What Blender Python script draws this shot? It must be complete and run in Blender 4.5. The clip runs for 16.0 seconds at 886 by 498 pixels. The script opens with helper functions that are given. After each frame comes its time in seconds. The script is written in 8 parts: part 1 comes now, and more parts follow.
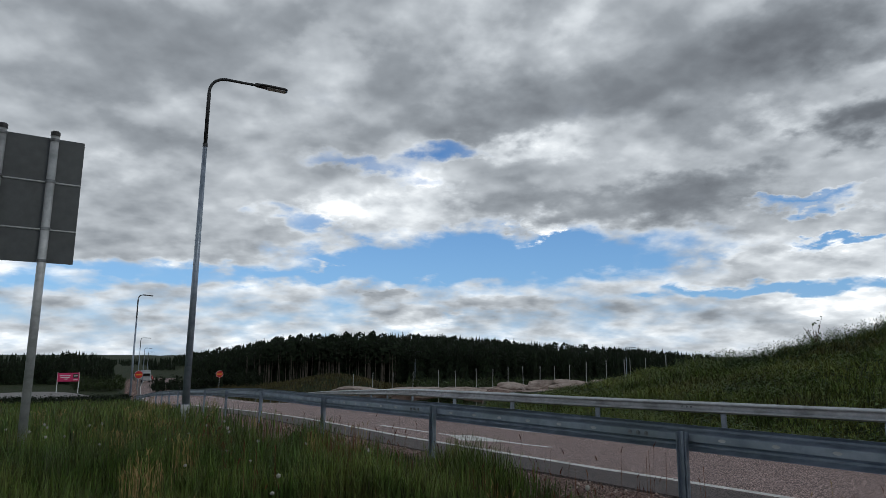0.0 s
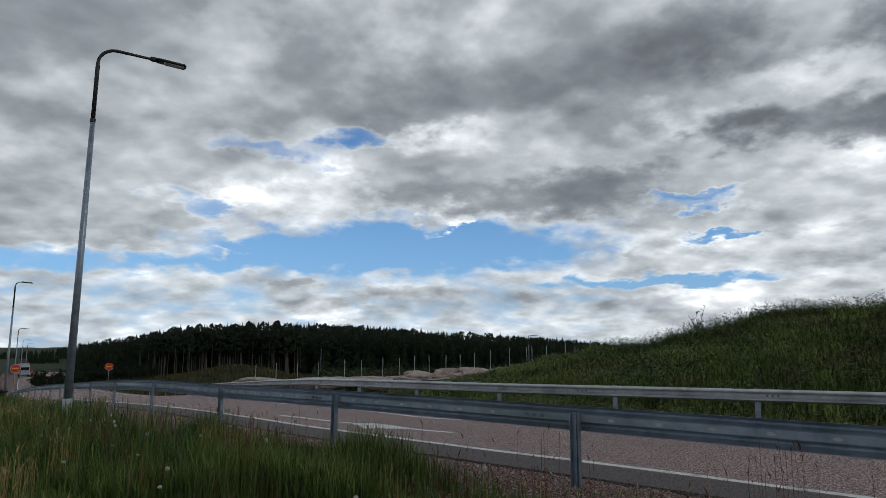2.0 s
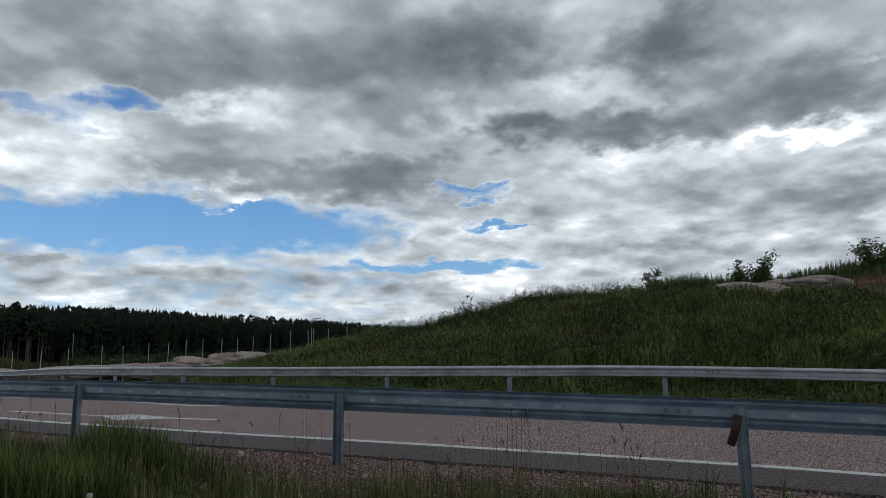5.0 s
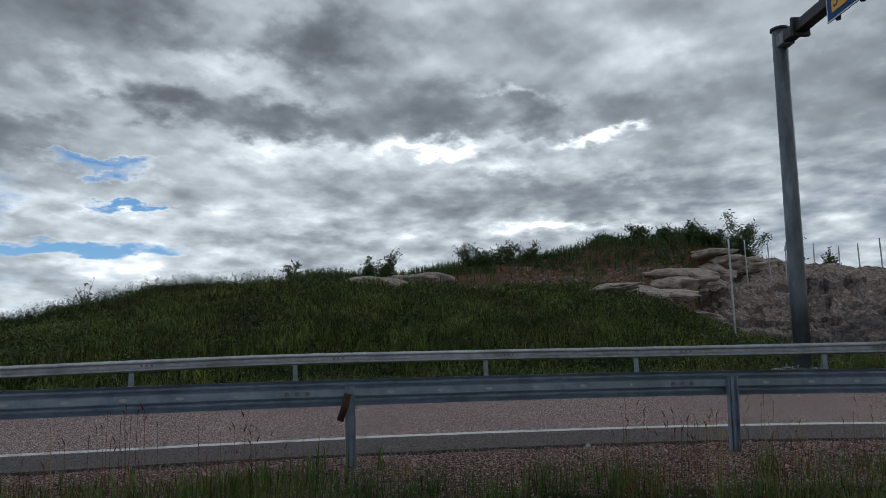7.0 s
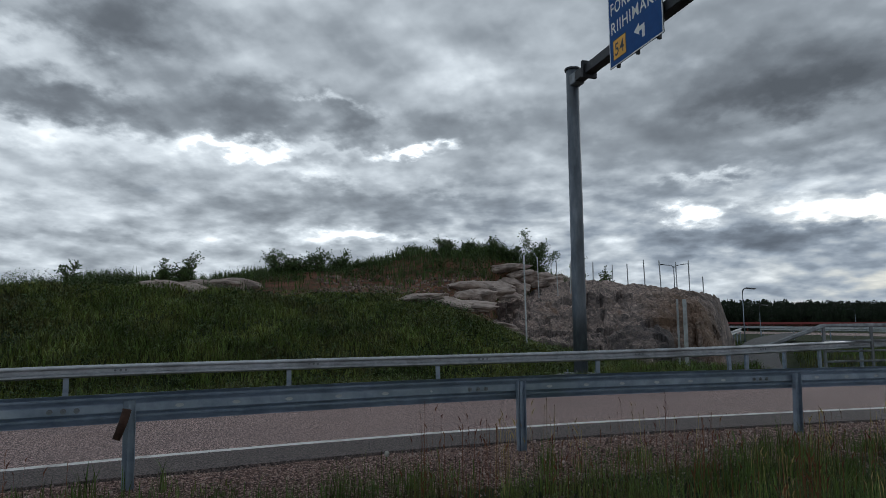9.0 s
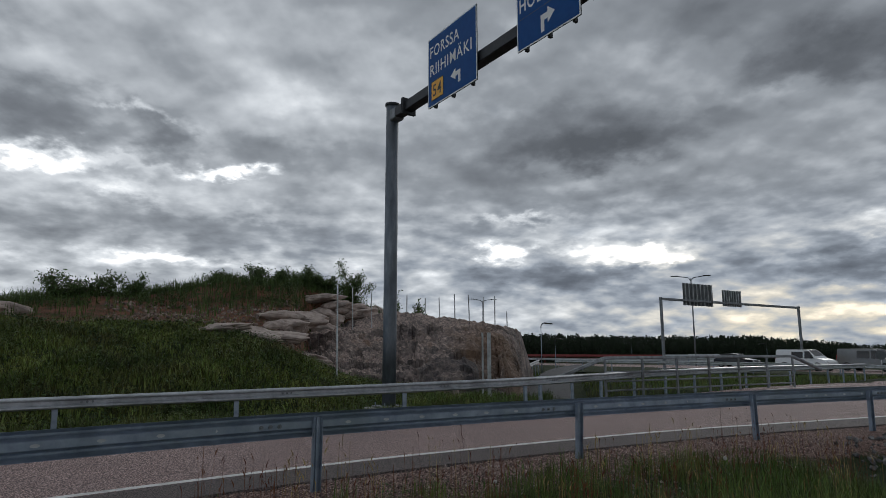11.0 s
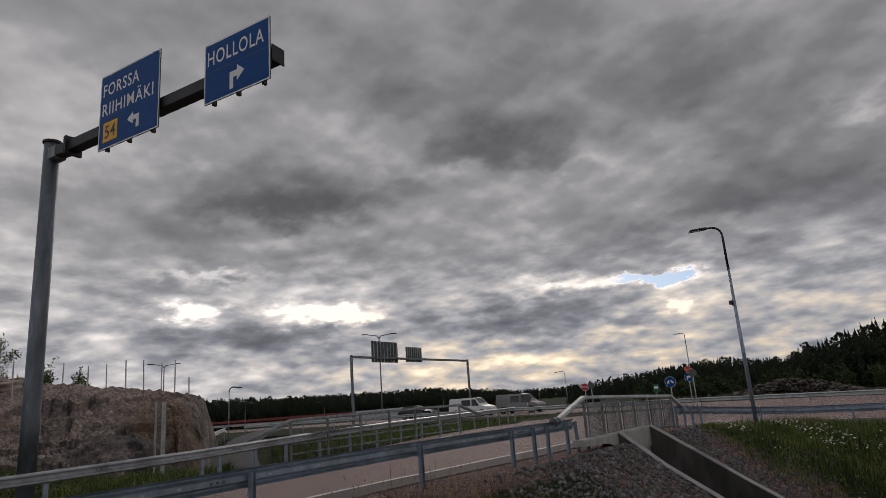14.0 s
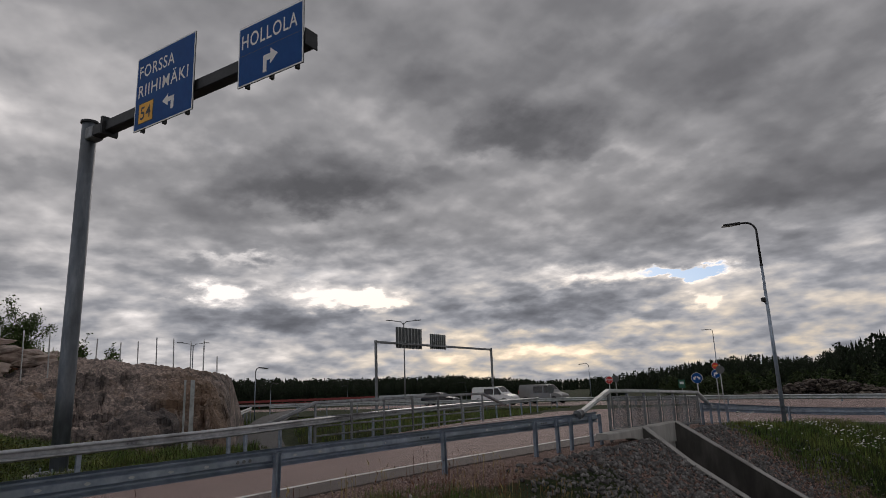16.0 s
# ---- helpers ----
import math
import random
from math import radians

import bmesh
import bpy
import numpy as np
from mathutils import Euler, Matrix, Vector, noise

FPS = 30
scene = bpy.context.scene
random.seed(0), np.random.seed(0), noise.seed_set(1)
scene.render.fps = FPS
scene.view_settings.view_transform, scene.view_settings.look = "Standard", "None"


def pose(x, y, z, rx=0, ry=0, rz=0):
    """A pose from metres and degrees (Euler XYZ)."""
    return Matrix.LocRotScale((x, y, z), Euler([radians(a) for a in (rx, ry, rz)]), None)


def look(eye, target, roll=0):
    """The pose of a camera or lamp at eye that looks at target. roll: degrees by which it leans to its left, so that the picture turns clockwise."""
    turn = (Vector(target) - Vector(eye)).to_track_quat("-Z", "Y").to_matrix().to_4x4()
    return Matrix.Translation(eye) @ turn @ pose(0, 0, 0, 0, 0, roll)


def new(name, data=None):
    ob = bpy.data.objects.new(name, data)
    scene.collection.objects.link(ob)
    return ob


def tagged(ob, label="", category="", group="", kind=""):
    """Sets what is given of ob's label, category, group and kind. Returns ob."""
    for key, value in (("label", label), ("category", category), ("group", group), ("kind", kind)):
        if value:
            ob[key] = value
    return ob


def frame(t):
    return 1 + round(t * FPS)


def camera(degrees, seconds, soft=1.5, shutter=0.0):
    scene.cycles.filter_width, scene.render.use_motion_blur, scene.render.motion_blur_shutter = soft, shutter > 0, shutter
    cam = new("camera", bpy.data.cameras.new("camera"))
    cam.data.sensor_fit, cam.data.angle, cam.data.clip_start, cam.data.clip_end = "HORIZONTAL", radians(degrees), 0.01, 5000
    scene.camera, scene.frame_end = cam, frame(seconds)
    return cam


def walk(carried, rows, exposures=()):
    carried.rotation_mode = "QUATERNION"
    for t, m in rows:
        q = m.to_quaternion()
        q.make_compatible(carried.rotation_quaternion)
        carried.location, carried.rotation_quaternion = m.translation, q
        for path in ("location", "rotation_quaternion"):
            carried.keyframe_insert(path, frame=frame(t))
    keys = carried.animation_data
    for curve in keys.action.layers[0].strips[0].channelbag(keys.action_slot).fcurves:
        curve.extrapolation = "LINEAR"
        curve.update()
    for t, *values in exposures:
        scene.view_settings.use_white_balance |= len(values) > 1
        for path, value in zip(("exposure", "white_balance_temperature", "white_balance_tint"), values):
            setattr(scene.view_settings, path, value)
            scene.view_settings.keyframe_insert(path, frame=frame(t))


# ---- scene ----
cam = camera(70.62, 16.0, soft=0.6)
# seconds, eye x y z, heading (left of +y), pitch (up), roll
ROWS = [
    (0.0, 0.038, 0.148, 1.527, 0.02, 9.63, 0.18),
    (0.5, 0.055, 0.186, 1.513, -1.58, 8.98, -0.16),
    (1.0, 0.073, 0.206, 1.507, -3.92, 8.86, -0.11),
    (1.5, 0.091, 0.168, 1.497, -6.25, 8.68, -0.38),
    (2.0, 0.094, 0.176, 1.491, -8.41, 8.68, -0.28),
    (2.5, 0.114, 0.199, 1.488, -10.98, 7.95, -0.63),
    (3.0, 0.115, 0.137, 1.487, -12.28, 8.53, -1.78),
    (5.5, 0.249, -0.043, 1.492, -34.69, 6.33, -0.46),
    (6.0, 0.236, -0.155, 1.492, -42.51, 6.35, -0.61),
    (6.5, 0.202, -0.215, 1.483, -50.48, 6.20, 0.10),
    (7.0, 0.145, -0.238, 1.488, -59.70, 5.65, -0.95),
    (7.5, 0.158, -0.233, 1.497, -65.09, 5.92, -0.89),
    (8.0, 0.152, -0.249, 1.496, -69.02, 6.50, -0.86),
    (8.5, 0.196, -0.238, 1.488, -72.39, 6.64, -0.17),
    (9.0, 0.205, -0.250, 1.476, -76.92, 6.28, -0.34),
    (11.5, 0.433, -0.442, 1.489, -97.82, 8.95, -1.14),
    (12.0, 0.338, -0.512, 1.497, -103.20, 8.98, -2.59),
    (12.5, 0.368, -0.593, 1.530, -111.62, 13.14, -3.58),
    (13.0, 0.294, -0.592, 1.525, -118.74, 15.20, -6.18),
    (13.5, 0.300, -0.652, 1.517, -120.89, 14.67, -5.64),
    (14.0, 0.325, -0.624, 1.503, -121.46, 13.45, -4.25),
    (14.5, 0.352, -0.667, 1.502, -125.00, 13.18, -4.32),
    (15.0, 0.347, -0.655, 1.490, -124.96, 13.21, -4.62),
    (15.5, 0.357, -0.655, 1.502, -122.32, 13.10, -3.29),
    (16.0, 0.383, -0.618, 1.516, -118.93, 12.48, -2.16),
]
STOPS = [(0.0, 0.05, 6150, 8), (3.0, 0.05, 6150, 7), (6.0, 0.0, 5950, 6), (9.0, 0.0, 5900, 6), (11.5, -0.03, 6250, 10), (12.3, -0.03, 6400, 11), (13.0, -0.1, 6600, 12), (13.5, -0.1, 6850, 16), (16.0, -0.1, 6850, 16)]
walk(cam, [(t, pose(x, y, z, 90 + pitch, 0, yaw) @ pose(0, 0, 0, 0, 0, roll)) for t, x, y, z, yaw, pitch, roll in ROWS], STOPS)

# ---------------------------------------------------------------- sky and sun
SUN_AZ, SUN_EL = -126.0, 24.0


def heading(az):
    """Plan direction of a heading given in degrees to the left of +y."""
    return np.array([-math.sin(radians(az)), math.cos(radians(az))])


class Nodes:
    """Small helper that chains shader nodes."""

    def __init__(self, tree):
        self.tree = tree
        tree.nodes.clear()

    def add(self, kind, **props):
        n = self.tree.nodes.new(kind)
        for k, v in props.items():
            if k == "operation":
                n.operation = v
            elif k == "blend_type":
                n.blend_type = v
            elif k == "data_type":
                n.data_type = v
        return n

    def put(self, socket, value):
        if isinstance(value, bpy.types.NodeSocket):
            self.tree.links.new(value, socket)
        elif value is not None:
            socket.default_value = value

    def math(self, op, a, b=None, c=None):
        n = self.add("ShaderNodeMath", operation=op)
        for s, v in zip(n.inputs, (a, b, c)):
            self.put(s, v)
        return n.outputs[0]

    def noise(self, vector, scale, detail=4.0, rough=0.55, distort=0.0, lac=2.0):
        n = self.add("ShaderNodeTexNoise")
        self.put(n.inputs["Vector"], vector)
        n.inputs["Scale"].default_value = scale
        n.inputs["Detail"].default_value = detail
        n.inputs["Roughness"].default_value = rough
        n.inputs["Distortion"].default_value = distort
        n.inputs["Lacunarity"].default_value = lac
        return n.outputs["Fac"]

    def ramp(self, fac, stops, smooth=False):
        n = self.add("ShaderNodeValToRGB")
        self.put(n.inputs[0], fac)
        el = n.color_ramp.elements
        while len(el) < len(stops):
            el.new(0.5)
        for e, (p, c) in zip(el, stops):
            e.position = p
            e.color = (c, c, c, 1) if isinstance(c, (int, float)) else (*c, 1)
        if smooth:
            n.color_ramp.interpolation = "EASE"
        return n.outputs[0]

    def mix(self, fac, a, b, blend="MIX"):
        n = self.add("ShaderNodeMix", data_type="RGBA", blend_type=blend)
        self.put(n.inputs[0], fac)
        for s, v in ((n.inputs[6], a), (n.inputs[7], b)):
            self.put(s, v if isinstance(v, bpy.types.NodeSocket) else (*v, 1))
        return n.outputs[2]

    def smooth(self, x, lo, hi):
        n = self.add("ShaderNodeMapRange")
        n.interpolation_type = "SMOOTHSTEP"
        self.put(n.inputs[0], x)
        n.inputs[1].default_value, n.inputs[2].default_value = lo, hi
        return n.outputs[0]


def build_world():
    world = bpy.data.worlds.new("sky")
    scene.world = world
    world.use_nodes = True
    N = Nodes(world.node_tree)
    out = N.add("ShaderNodeOutputWorld")
    back = N.add("ShaderNodeBackground")
    world.node_tree.links.new(back.outputs[0], out.inputs[0])
    co = N.add("ShaderNodeTexCoord").outputs["Generated"]
    xyz = N.add("ShaderNodeSeparateXYZ")
    N.put(xyz.inputs[0], co)
    x, y, z = xyz.outputs
    el = N.math("MULTIPLY", N.math("ARCSINE", z), 57.2958)
    az = N.math("MULTIPLY", N.math("ARCTAN2", N.math("MULTIPLY", x, -1.0), y), 57.2958)
    # headings past the back count on below -180
    az = N.math("SUBTRACT", az, N.math("MULTIPLY", N.math("GREATER_THAN", az, 90.0), 360.0))

    def deck(lift):
        """The cloud deck lies flat overhead and bunches towards the horizon."""
        zz = N.math("ADD", N.math("MAXIMUM", z, 0.0), 0.32 + lift)
        comb = N.add("ShaderNodeCombineXYZ")
        N.put(comb.inputs[0], N.math("DIVIDE", N.math("MULTIPLY", x, 1.4), zz))
        N.put(comb.inputs[1], N.math("DIVIDE", N.math("MULTIPLY", y, 1.4), zz))
        return comb.outputs[0]

    flat, above = deck(0.0), deck(0.035)

    def puffs(v, scale):
        """Heaped cloud: rounded lumps upon lumps with narrow creases between them."""
        bend = N.add("ShaderNodeTexNoise")
        N.put(bend.inputs["Vector"], v)
        bend.inputs["Scale"].default_value, bend.inputs["Detail"].default_value = scale * 0.9, 4.0
        off = N.add("ShaderNodeVectorMath", operation="MULTIPLY_ADD")
        N.put(off.inputs[0], bend.outputs["Color"])
        off.inputs[1].default_value = (0.3, 0.3, 0.3)
        N.put(off.inputs[2], v)
        n = N.add("ShaderNodeTexVoronoi")
        n.feature = "SMOOTH_F1"
        n.normalize = True
        N.put(n.inputs["Vector"], off.outputs[0])
        n.inputs["Scale"].default_value, n.inputs["Detail"].default_value, n.inputs["Roughness"].default_value, n.inputs["Smoothness"].default_value = scale, 2.0, 0.48, 0.45
        return n.outputs["Distance"]

    lump, lump_up = puffs(flat, 3.1), puffs(above, 3.1)
    big = N.noise(flat, 1.3, 9.0, 0.5)
    big_up = N.noise(above, 1.3, 9.0, 0.5)
    mid = N.noise(flat, 4.0, 5.0, 0.46)
    mid_up = N.noise(above, 4.0, 5.0, 0.46)
    # towards the horizon: level rolls of cloud, seen edge on
    comb = N.add("ShaderNodeCombineXYZ")
    N.put(comb.inputs[0], N.math("MULTIPLY", az, 0.11))
    N.put(comb.inputs[1], N.math("MULTIPLY", el, 0.34))
    side_on = comb.outputs[0]
    comb = N.add("ShaderNodeCombineXYZ")
    N.put(comb.inputs[0], N.math("MULTIPLY", az, 0.11))
    N.put(comb.inputs[1], N.math("MULTIPLY_ADD", el, 0.34, 0.16))
    side_up = comb.outputs[0]
    streak, streak_up = N.noise(side_on, 2.4, 8.0, 0.5), N.noise(side_up, 2.4, 8.0, 0.5)
    # ragged outlines: the ovals below are bent a little by the cloud's own grain
    frill = N.add("ShaderNodeTexNoise")
    N.put(frill.inputs["Vector"], flat)
    frill.inputs["Scale"].default_value, frill.inputs["Detail"].default_value, frill.inputs["Roughness"].default_value = 6.0, 5.0, 0.55
    rag = N.add("ShaderNodeSeparateXYZ")
    N.put(rag.inputs[0], frill.outputs["Color"])
    comb = N.add("ShaderNodeCombineXYZ")
    N.put(comb.inputs[0], N.math("MULTIPLY_ADD", N.math("SUBTRACT", rag.outputs[0], 0.5), 13.0, az))
    N.put(comb.inputs[1], N.math("MULTIPLY_ADD", N.math("MULTIPLY", N.math("SUBTRACT", rag.outputs[1], 0.5), 6.5), N.smooth(el, -4.0, 18.0), el))
    where = comb.outputs[0]

    def blob(a, e, sa, se, outer, inner):
        """1 in the middle of an oval of the sky, falling off to 0."""
        n1 = N.add("ShaderNodeVectorMath", operation="SUBTRACT")
        N.put(n1.inputs[0], where)
        n1.inputs[1].default_value = (a, e, 0)
        n2 = N.add("ShaderNodeVectorMath", operation="MULTIPLY")
        N.put(n2.inputs[0], n1.outputs[0])
        n2.inputs[1].default_value = (1 / sa, 1 / se, 0)
        n3 = N.add("ShaderNodeVectorMath", operation="LENGTH")
        N.put(n3.inputs[0], n2.outputs[0])
        return N.smooth(n3.outputs["Value"], outer, inner)

    def total(first, items, gain=1.0, outer=1.7, inner=0.0):
        for weight, b in items:
            first = N.math("MULTIPLY_ADD", blob(*b, outer, inner), weight * gain, first)
        return first

    # cover: above 0 there is cloud
    cover = N.math("MULTIPLY_ADD", N.math("SUBTRACT", big, 0.5), 0.25, N.math("MULTIPLY", N.math("SUBTRACT", mid, 0.5), 0.55))
    cover = total(total(N.math("ADD", cover, 0.30), CLEAR, 0.95, 1.75, 0.3), HEAPS, 1.0, 1.3, 0.2)
    cover = N.math("MULTIPLY_ADD", N.math("SUBTRACT", 0.4, lump), 0.22, cover)
    # low in the north the cloud is thin and torn
    north = N.math("MULTIPLY", N.smooth(az, -40.0, -14.0), N.smooth(el, 9.0, 4.0))
    cover = N.math("ADD", cover, N.math("MULTIPLY", north, N.math("MULTIPLY_ADD", N.math("SUBTRACT", streak, 0.5), 1.1, -0.28)))
    veil = N.math("POWER", N.smooth(cover, -0.36, 0.24), 0.9)
    # thickness: thin cloud is white, thick cloud is grey; what has cloud above it is darker still
    thick = N.math("MULTIPLY_ADD", N.math("SUBTRACT", big, 0.5), 0.30, N.math("MULTIPLY", N.math("SUBTRACT", big_up, 0.5), 0.42))
    thick = N.math("ADD", thick, N.math("MULTIPLY_ADD", N.math("SUBTRACT", mid_up, mid), 0.55, N.math("MULTIPLY", N.math("SUBTRACT", mid, 0.5), 0.55)))
    thick = N.math("ADD", thick, N.math("MULTIPLY_ADD", N.math("SUBTRACT", lump, lump_up), 0.50, N.math("MULTIPLY", N.math("SUBTRACT", lump, 0.38), 0.24)))
    # small billows, lit from above
    knob, knob_up = N.noise(flat, 9.0, 3.0, 0.45), N.noise(deck(0.016), 9.0, 3.0, 0.45)
    thick = N.math("ADD", thick, N.math("MULTIPLY_ADD", N.math("SUBTRACT", knob_up, knob), 0.34, N.math("MULTIPLY", N.math("SUBTRACT", knob, 0.5), 0.10)))
    # unseen overhead, thicker cloud is added so that less light falls on the ground
    thick = N.math("ADD", thick, N.math("MULTIPLY", N.smooth(el, 34.0, 62.0), 0.2))
    # near the horizon the clouds are seen edge on, in thin layers
    pile = N.math("MULTIPLY_ADD", N.math("SUBTRACT", streak_up, streak), 0.40, N.math("MULTIPLY", N.math("SUBTRACT", streak, 0.48), 0.75))
    heap, heap_up = puffs(side_on, 2.7), puffs(side_up, 2.7)
    pile = N.math("MULTIPLY_ADD", N.math("MULTIPLY", N.math("SUBTRACT", heap, heap_up), N.smooth(az, -50.0, -95.0)), 0.55, pile)
    ripple = N.noise(side_on, 5.0, 4.0, 0.48)
    pile = N.math("MULTIPLY_ADD", N.math("SUBTRACT", ripple, 0.5), 0.32, pile)
    pile = N.math("MULTIPLY", pile, N.math("MULTIPLY_ADD", N.smooth(az, -25.0, -60.0), 0.62, 0.38))
    thick = N.math("MULTIPLY_ADD", pile, N.smooth(el, 17.0, 8.0), thick)
    thick = N.math("ADD", thick, N.math("MULTIPLY_ADD", N.smooth(el, 2.0, 30.0), 0.13, 0.38))
    # the cloud is thicker round the sun's side
    side = N.math("MULTIPLY", N.smooth(az, -70.0, -115.0), N.math("MULTIPLY_ADD", N.smooth(el, 8.0, 20.0), 0.14, 0.04))
    thick = total(N.math("ADD", thick, side), DARK_NORTH + DARK_NORTH_EAST + BRIGHT_NORTH + BRIGHT_EAST + DARK_MIDDLE + BRIGHT_MIDDLE + DARK_SOUTH + BRIGHT_SOUTH, 0.95)
    edge = N.math("MULTIPLY", N.math("SUBTRACT", 1.0, N.smooth(cover, 0.05, 0.36)), 0.16)
    cloud = N.ramp(N.math("MULTIPLY", N.math("SUBTRACT", thick, edge), 0.8), CLOUD_RAMP)
    # low cloud before the sun is warm
    warm = N.math("MULTIPLY", N.smooth(el, 12.0, 1.0), N.smooth(az, -98.0, -122.0))
    cool = N.math("MULTIPLY", N.math("MULTIPLY", N.smooth(el, 16.0, 5.0), N.smooth(az, -60.0, -95.0)), N.smooth(thick, 0.30, 0.62))
    cloud = N.mix(cool, cloud, (0.945, 0.985, 1.05), "MULTIPLY")
    cloud = N.mix(N.math("MULTIPLY", warm, N.smooth(thick, 0.50, 0.18)), cloud, (1.12, 0.98, 0.76), "MULTIPLY")
    sky = N.add("ShaderNodeTexSky")
    sky.sky_type = "NISHITA"
    sky.sun_disc = False
    sky.sun_elevation = radians(SUN_EL)
    sky.sun_rotation = radians(-SUN_AZ)
    blue = N.mix(1.0, sky.outputs[0], (0.075, 0.088, 0.105), "MULTIPLY")
    blue = N.mix(N.smooth(el, 2.0, 24.0), N.mix(0.6, blue, (0.22, 0.46, 0.80)), N.mix(0.6, blue, (0.05, 0.17, 0.46)))
    haze = N.mix(N.math("MULTIPLY", N.smooth(el, 6.0, -1.0), 0.4), blue, (0.50, 0.60, 0.70))
    colour = N.mix(veil, haze, cloud)
    # below the horizon: the land's own dull light
    colour = N.mix(N.smooth(el, -0.5, -3.0), colour, (0.05, 0.055, 0.045))
    N.put(back.inputs[0], colour)
    back.inputs[1].default_value = 1.0


# ovals of the sky: weight, (heading, elevation, half width, half height)
CLEAR = [
    (-0.90, (-7.6, 9.0, 15.1, 2.2)), (-0.50, (7.5, 8.0, 8.2, 1.5)), (-0.60, (23.8, 6.9, 11.3, 0.8)), (-0.40, (33.3, 5.4, 4.4, 0.6)),
    (-0.56, (-0.8, 18.5, 3.8, 1.0)), (-0.42, (7.7, 17.1, 4.2, 0.8)), (-0.40, (2.4, 15.3, 3.4, 0.9)), (-0.48, (12.2, 12.2, 3.4, 0.9)),
    (-0.60, (-30.6, 12.4, 3.6, 0.4)), (-0.40, (-33.3, 8.9, 2.2, 0.3)), (-0.50, (-29.2, 5.5, 8.7, 0.4)), (-0.50, (-30.9, 11.7, 3.0, 0.4)),
    (-0.50, (-32.5, 8.7, 3.0, 0.4)), (-0.45, (-26.6, 5.2, 7.2, 0.4)), (-1.00, (-140.4, 9.0, 2.6, 0.3)),
]
HEAPS = [
    (0.60, (7.6, 12.9, 3.6, 1.5)), (0.60, (0.8, 13.3, 3.2, 1.5)), (0.75, (-9.4, 11.4, 1.5, 1.1)), (0.50, (4.9, 5.6, 1.8, 0.4)),
    (0.40, (2.8, 3.5, 3.1, 1.1)), (0.50, (-11.4, 15.6, 11.2, 3.0)), (0.35, (-29.4, 7.6, 7.2, 1.3)), (0.35, (11.1, 8.0, 1.2, 0.5)),
    (0.30, (-6.0, 4.8, 4.6, 0.7)), (0.35, (29.1, 9.8, 7.6, 1.4)),
]
DARK_NORTH = [
    (0.26, (26.6, 25.9, 11.5, 3.0)), (0.15, (33.0, 21.1, 5.4, 2.1)), (0.15, (16.7, 29.1, 5.1, 2.2)), (0.20, (5.8, 26.1, 5.2, 2.1)),
    (0.28, (-11.6, 22.5, 9.9, 2.6)), (0.22, (-22.3, 24.2, 10.8, 3.8)), (0.22, (-30.9, 25.2, 4.9, 2.9)), (0.25, (-35.3, 17.6, 3.3, 1.2)),
    (0.20, (-4.6, 21.1, 6.5, 1.7)), (0.44, (-22.5, 13.6, 5.5, 2.0)), (0.28, (-11.8, 13.3, 9.6, 1.5)), (0.15, (8.9, 21.4, 7.4, 1.5)),
    (0.10, (26.8, 17.4, 4.7, 1.3)), (0.14, (18.5, 9.1, 7.1, 0.7)), (0.20, (-7.5, 4.2, 20.5, 1.3)), (0.14, (25.7, 3.1, 13.3, 1.3)),
]
DARK_NORTH_EAST = [
    (0.15, (-36.3, 18.0, 3.4, 1.3)), (0.17, (-44.7, 17.2, 4.4, 1.2)), (0.14, (-47.3, 23.0, 5.5, 1.6)), (0.12, (-34.7, 25.4, 5.6, 1.7)),
    (0.14, (-37.2, 8.9, 8.6, 0.4)), (0.18, (-42.4, 6.6, 6.6, 0.4)), (0.16, (-41.8, 4.5, 1.6, 0.5)), (0.25, (-30.8, 24.5, 5.7, 3.7)),
    (0.32, (-47.9, 23.8, 4.3, 2.0)), (0.24, (-36.1, 17.7, 3.8, 1.3)), (0.26, (-47.2, 17.1, 7.1, 1.4)), (0.42, (-61.0, 18.3, 5.4, 2.0)),
    (0.26, (-69.2, 17.8, 2.6, 1.2)), (0.18, (-76.1, 17.5, 3.3, 1.7)), (0.18, (-74.0, 9.1, 5.0, 1.6)), (0.12, (-61.1, 9.8, 6.6, 1.3)),
    (0.12, (-50.7, 10.8, 4.1, 1.0)),
]
BRIGHT_NORTH = [
    (-0.22, (-3.6, 28.6, 3.1, 2.8)), (-0.20, (-12.4, 29.5, 2.7, 2.0)), (-0.32, (-7.8, 18.4, 5.0, 1.1)), (-0.30, (-29.8, 18.4, 3.7, 1.3)),
    (-0.30, (7.6, 12.8, 3.9, 1.5)), (-0.30, (0.8, 13.2, 3.2, 1.5)), (-0.14, (11.2, 26.5, 3.2, 2.3)), (-0.12, (24.8, 19.8, 5.8, 1.4)),
    (-0.16, (29.1, 14.5, 3.3, 1.3)), (-0.35, (-9.6, 11.2, 1.7, 1.1)), (-0.16, (-28.7, 9.3, 7.3, 1.0)), (-0.20, (-32.1, 3.9, 4.8, 0.8)),
    (-0.25, (2.3, 3.1, 3.1, 1.0)), (-0.08, (17.5, 17.6, 4.9, 1.9)), (-0.14, (-24.1, 16.5, 6.3, 1.0)), (-0.08, (3.1, 29.5, 2.2, 1.8)),
]
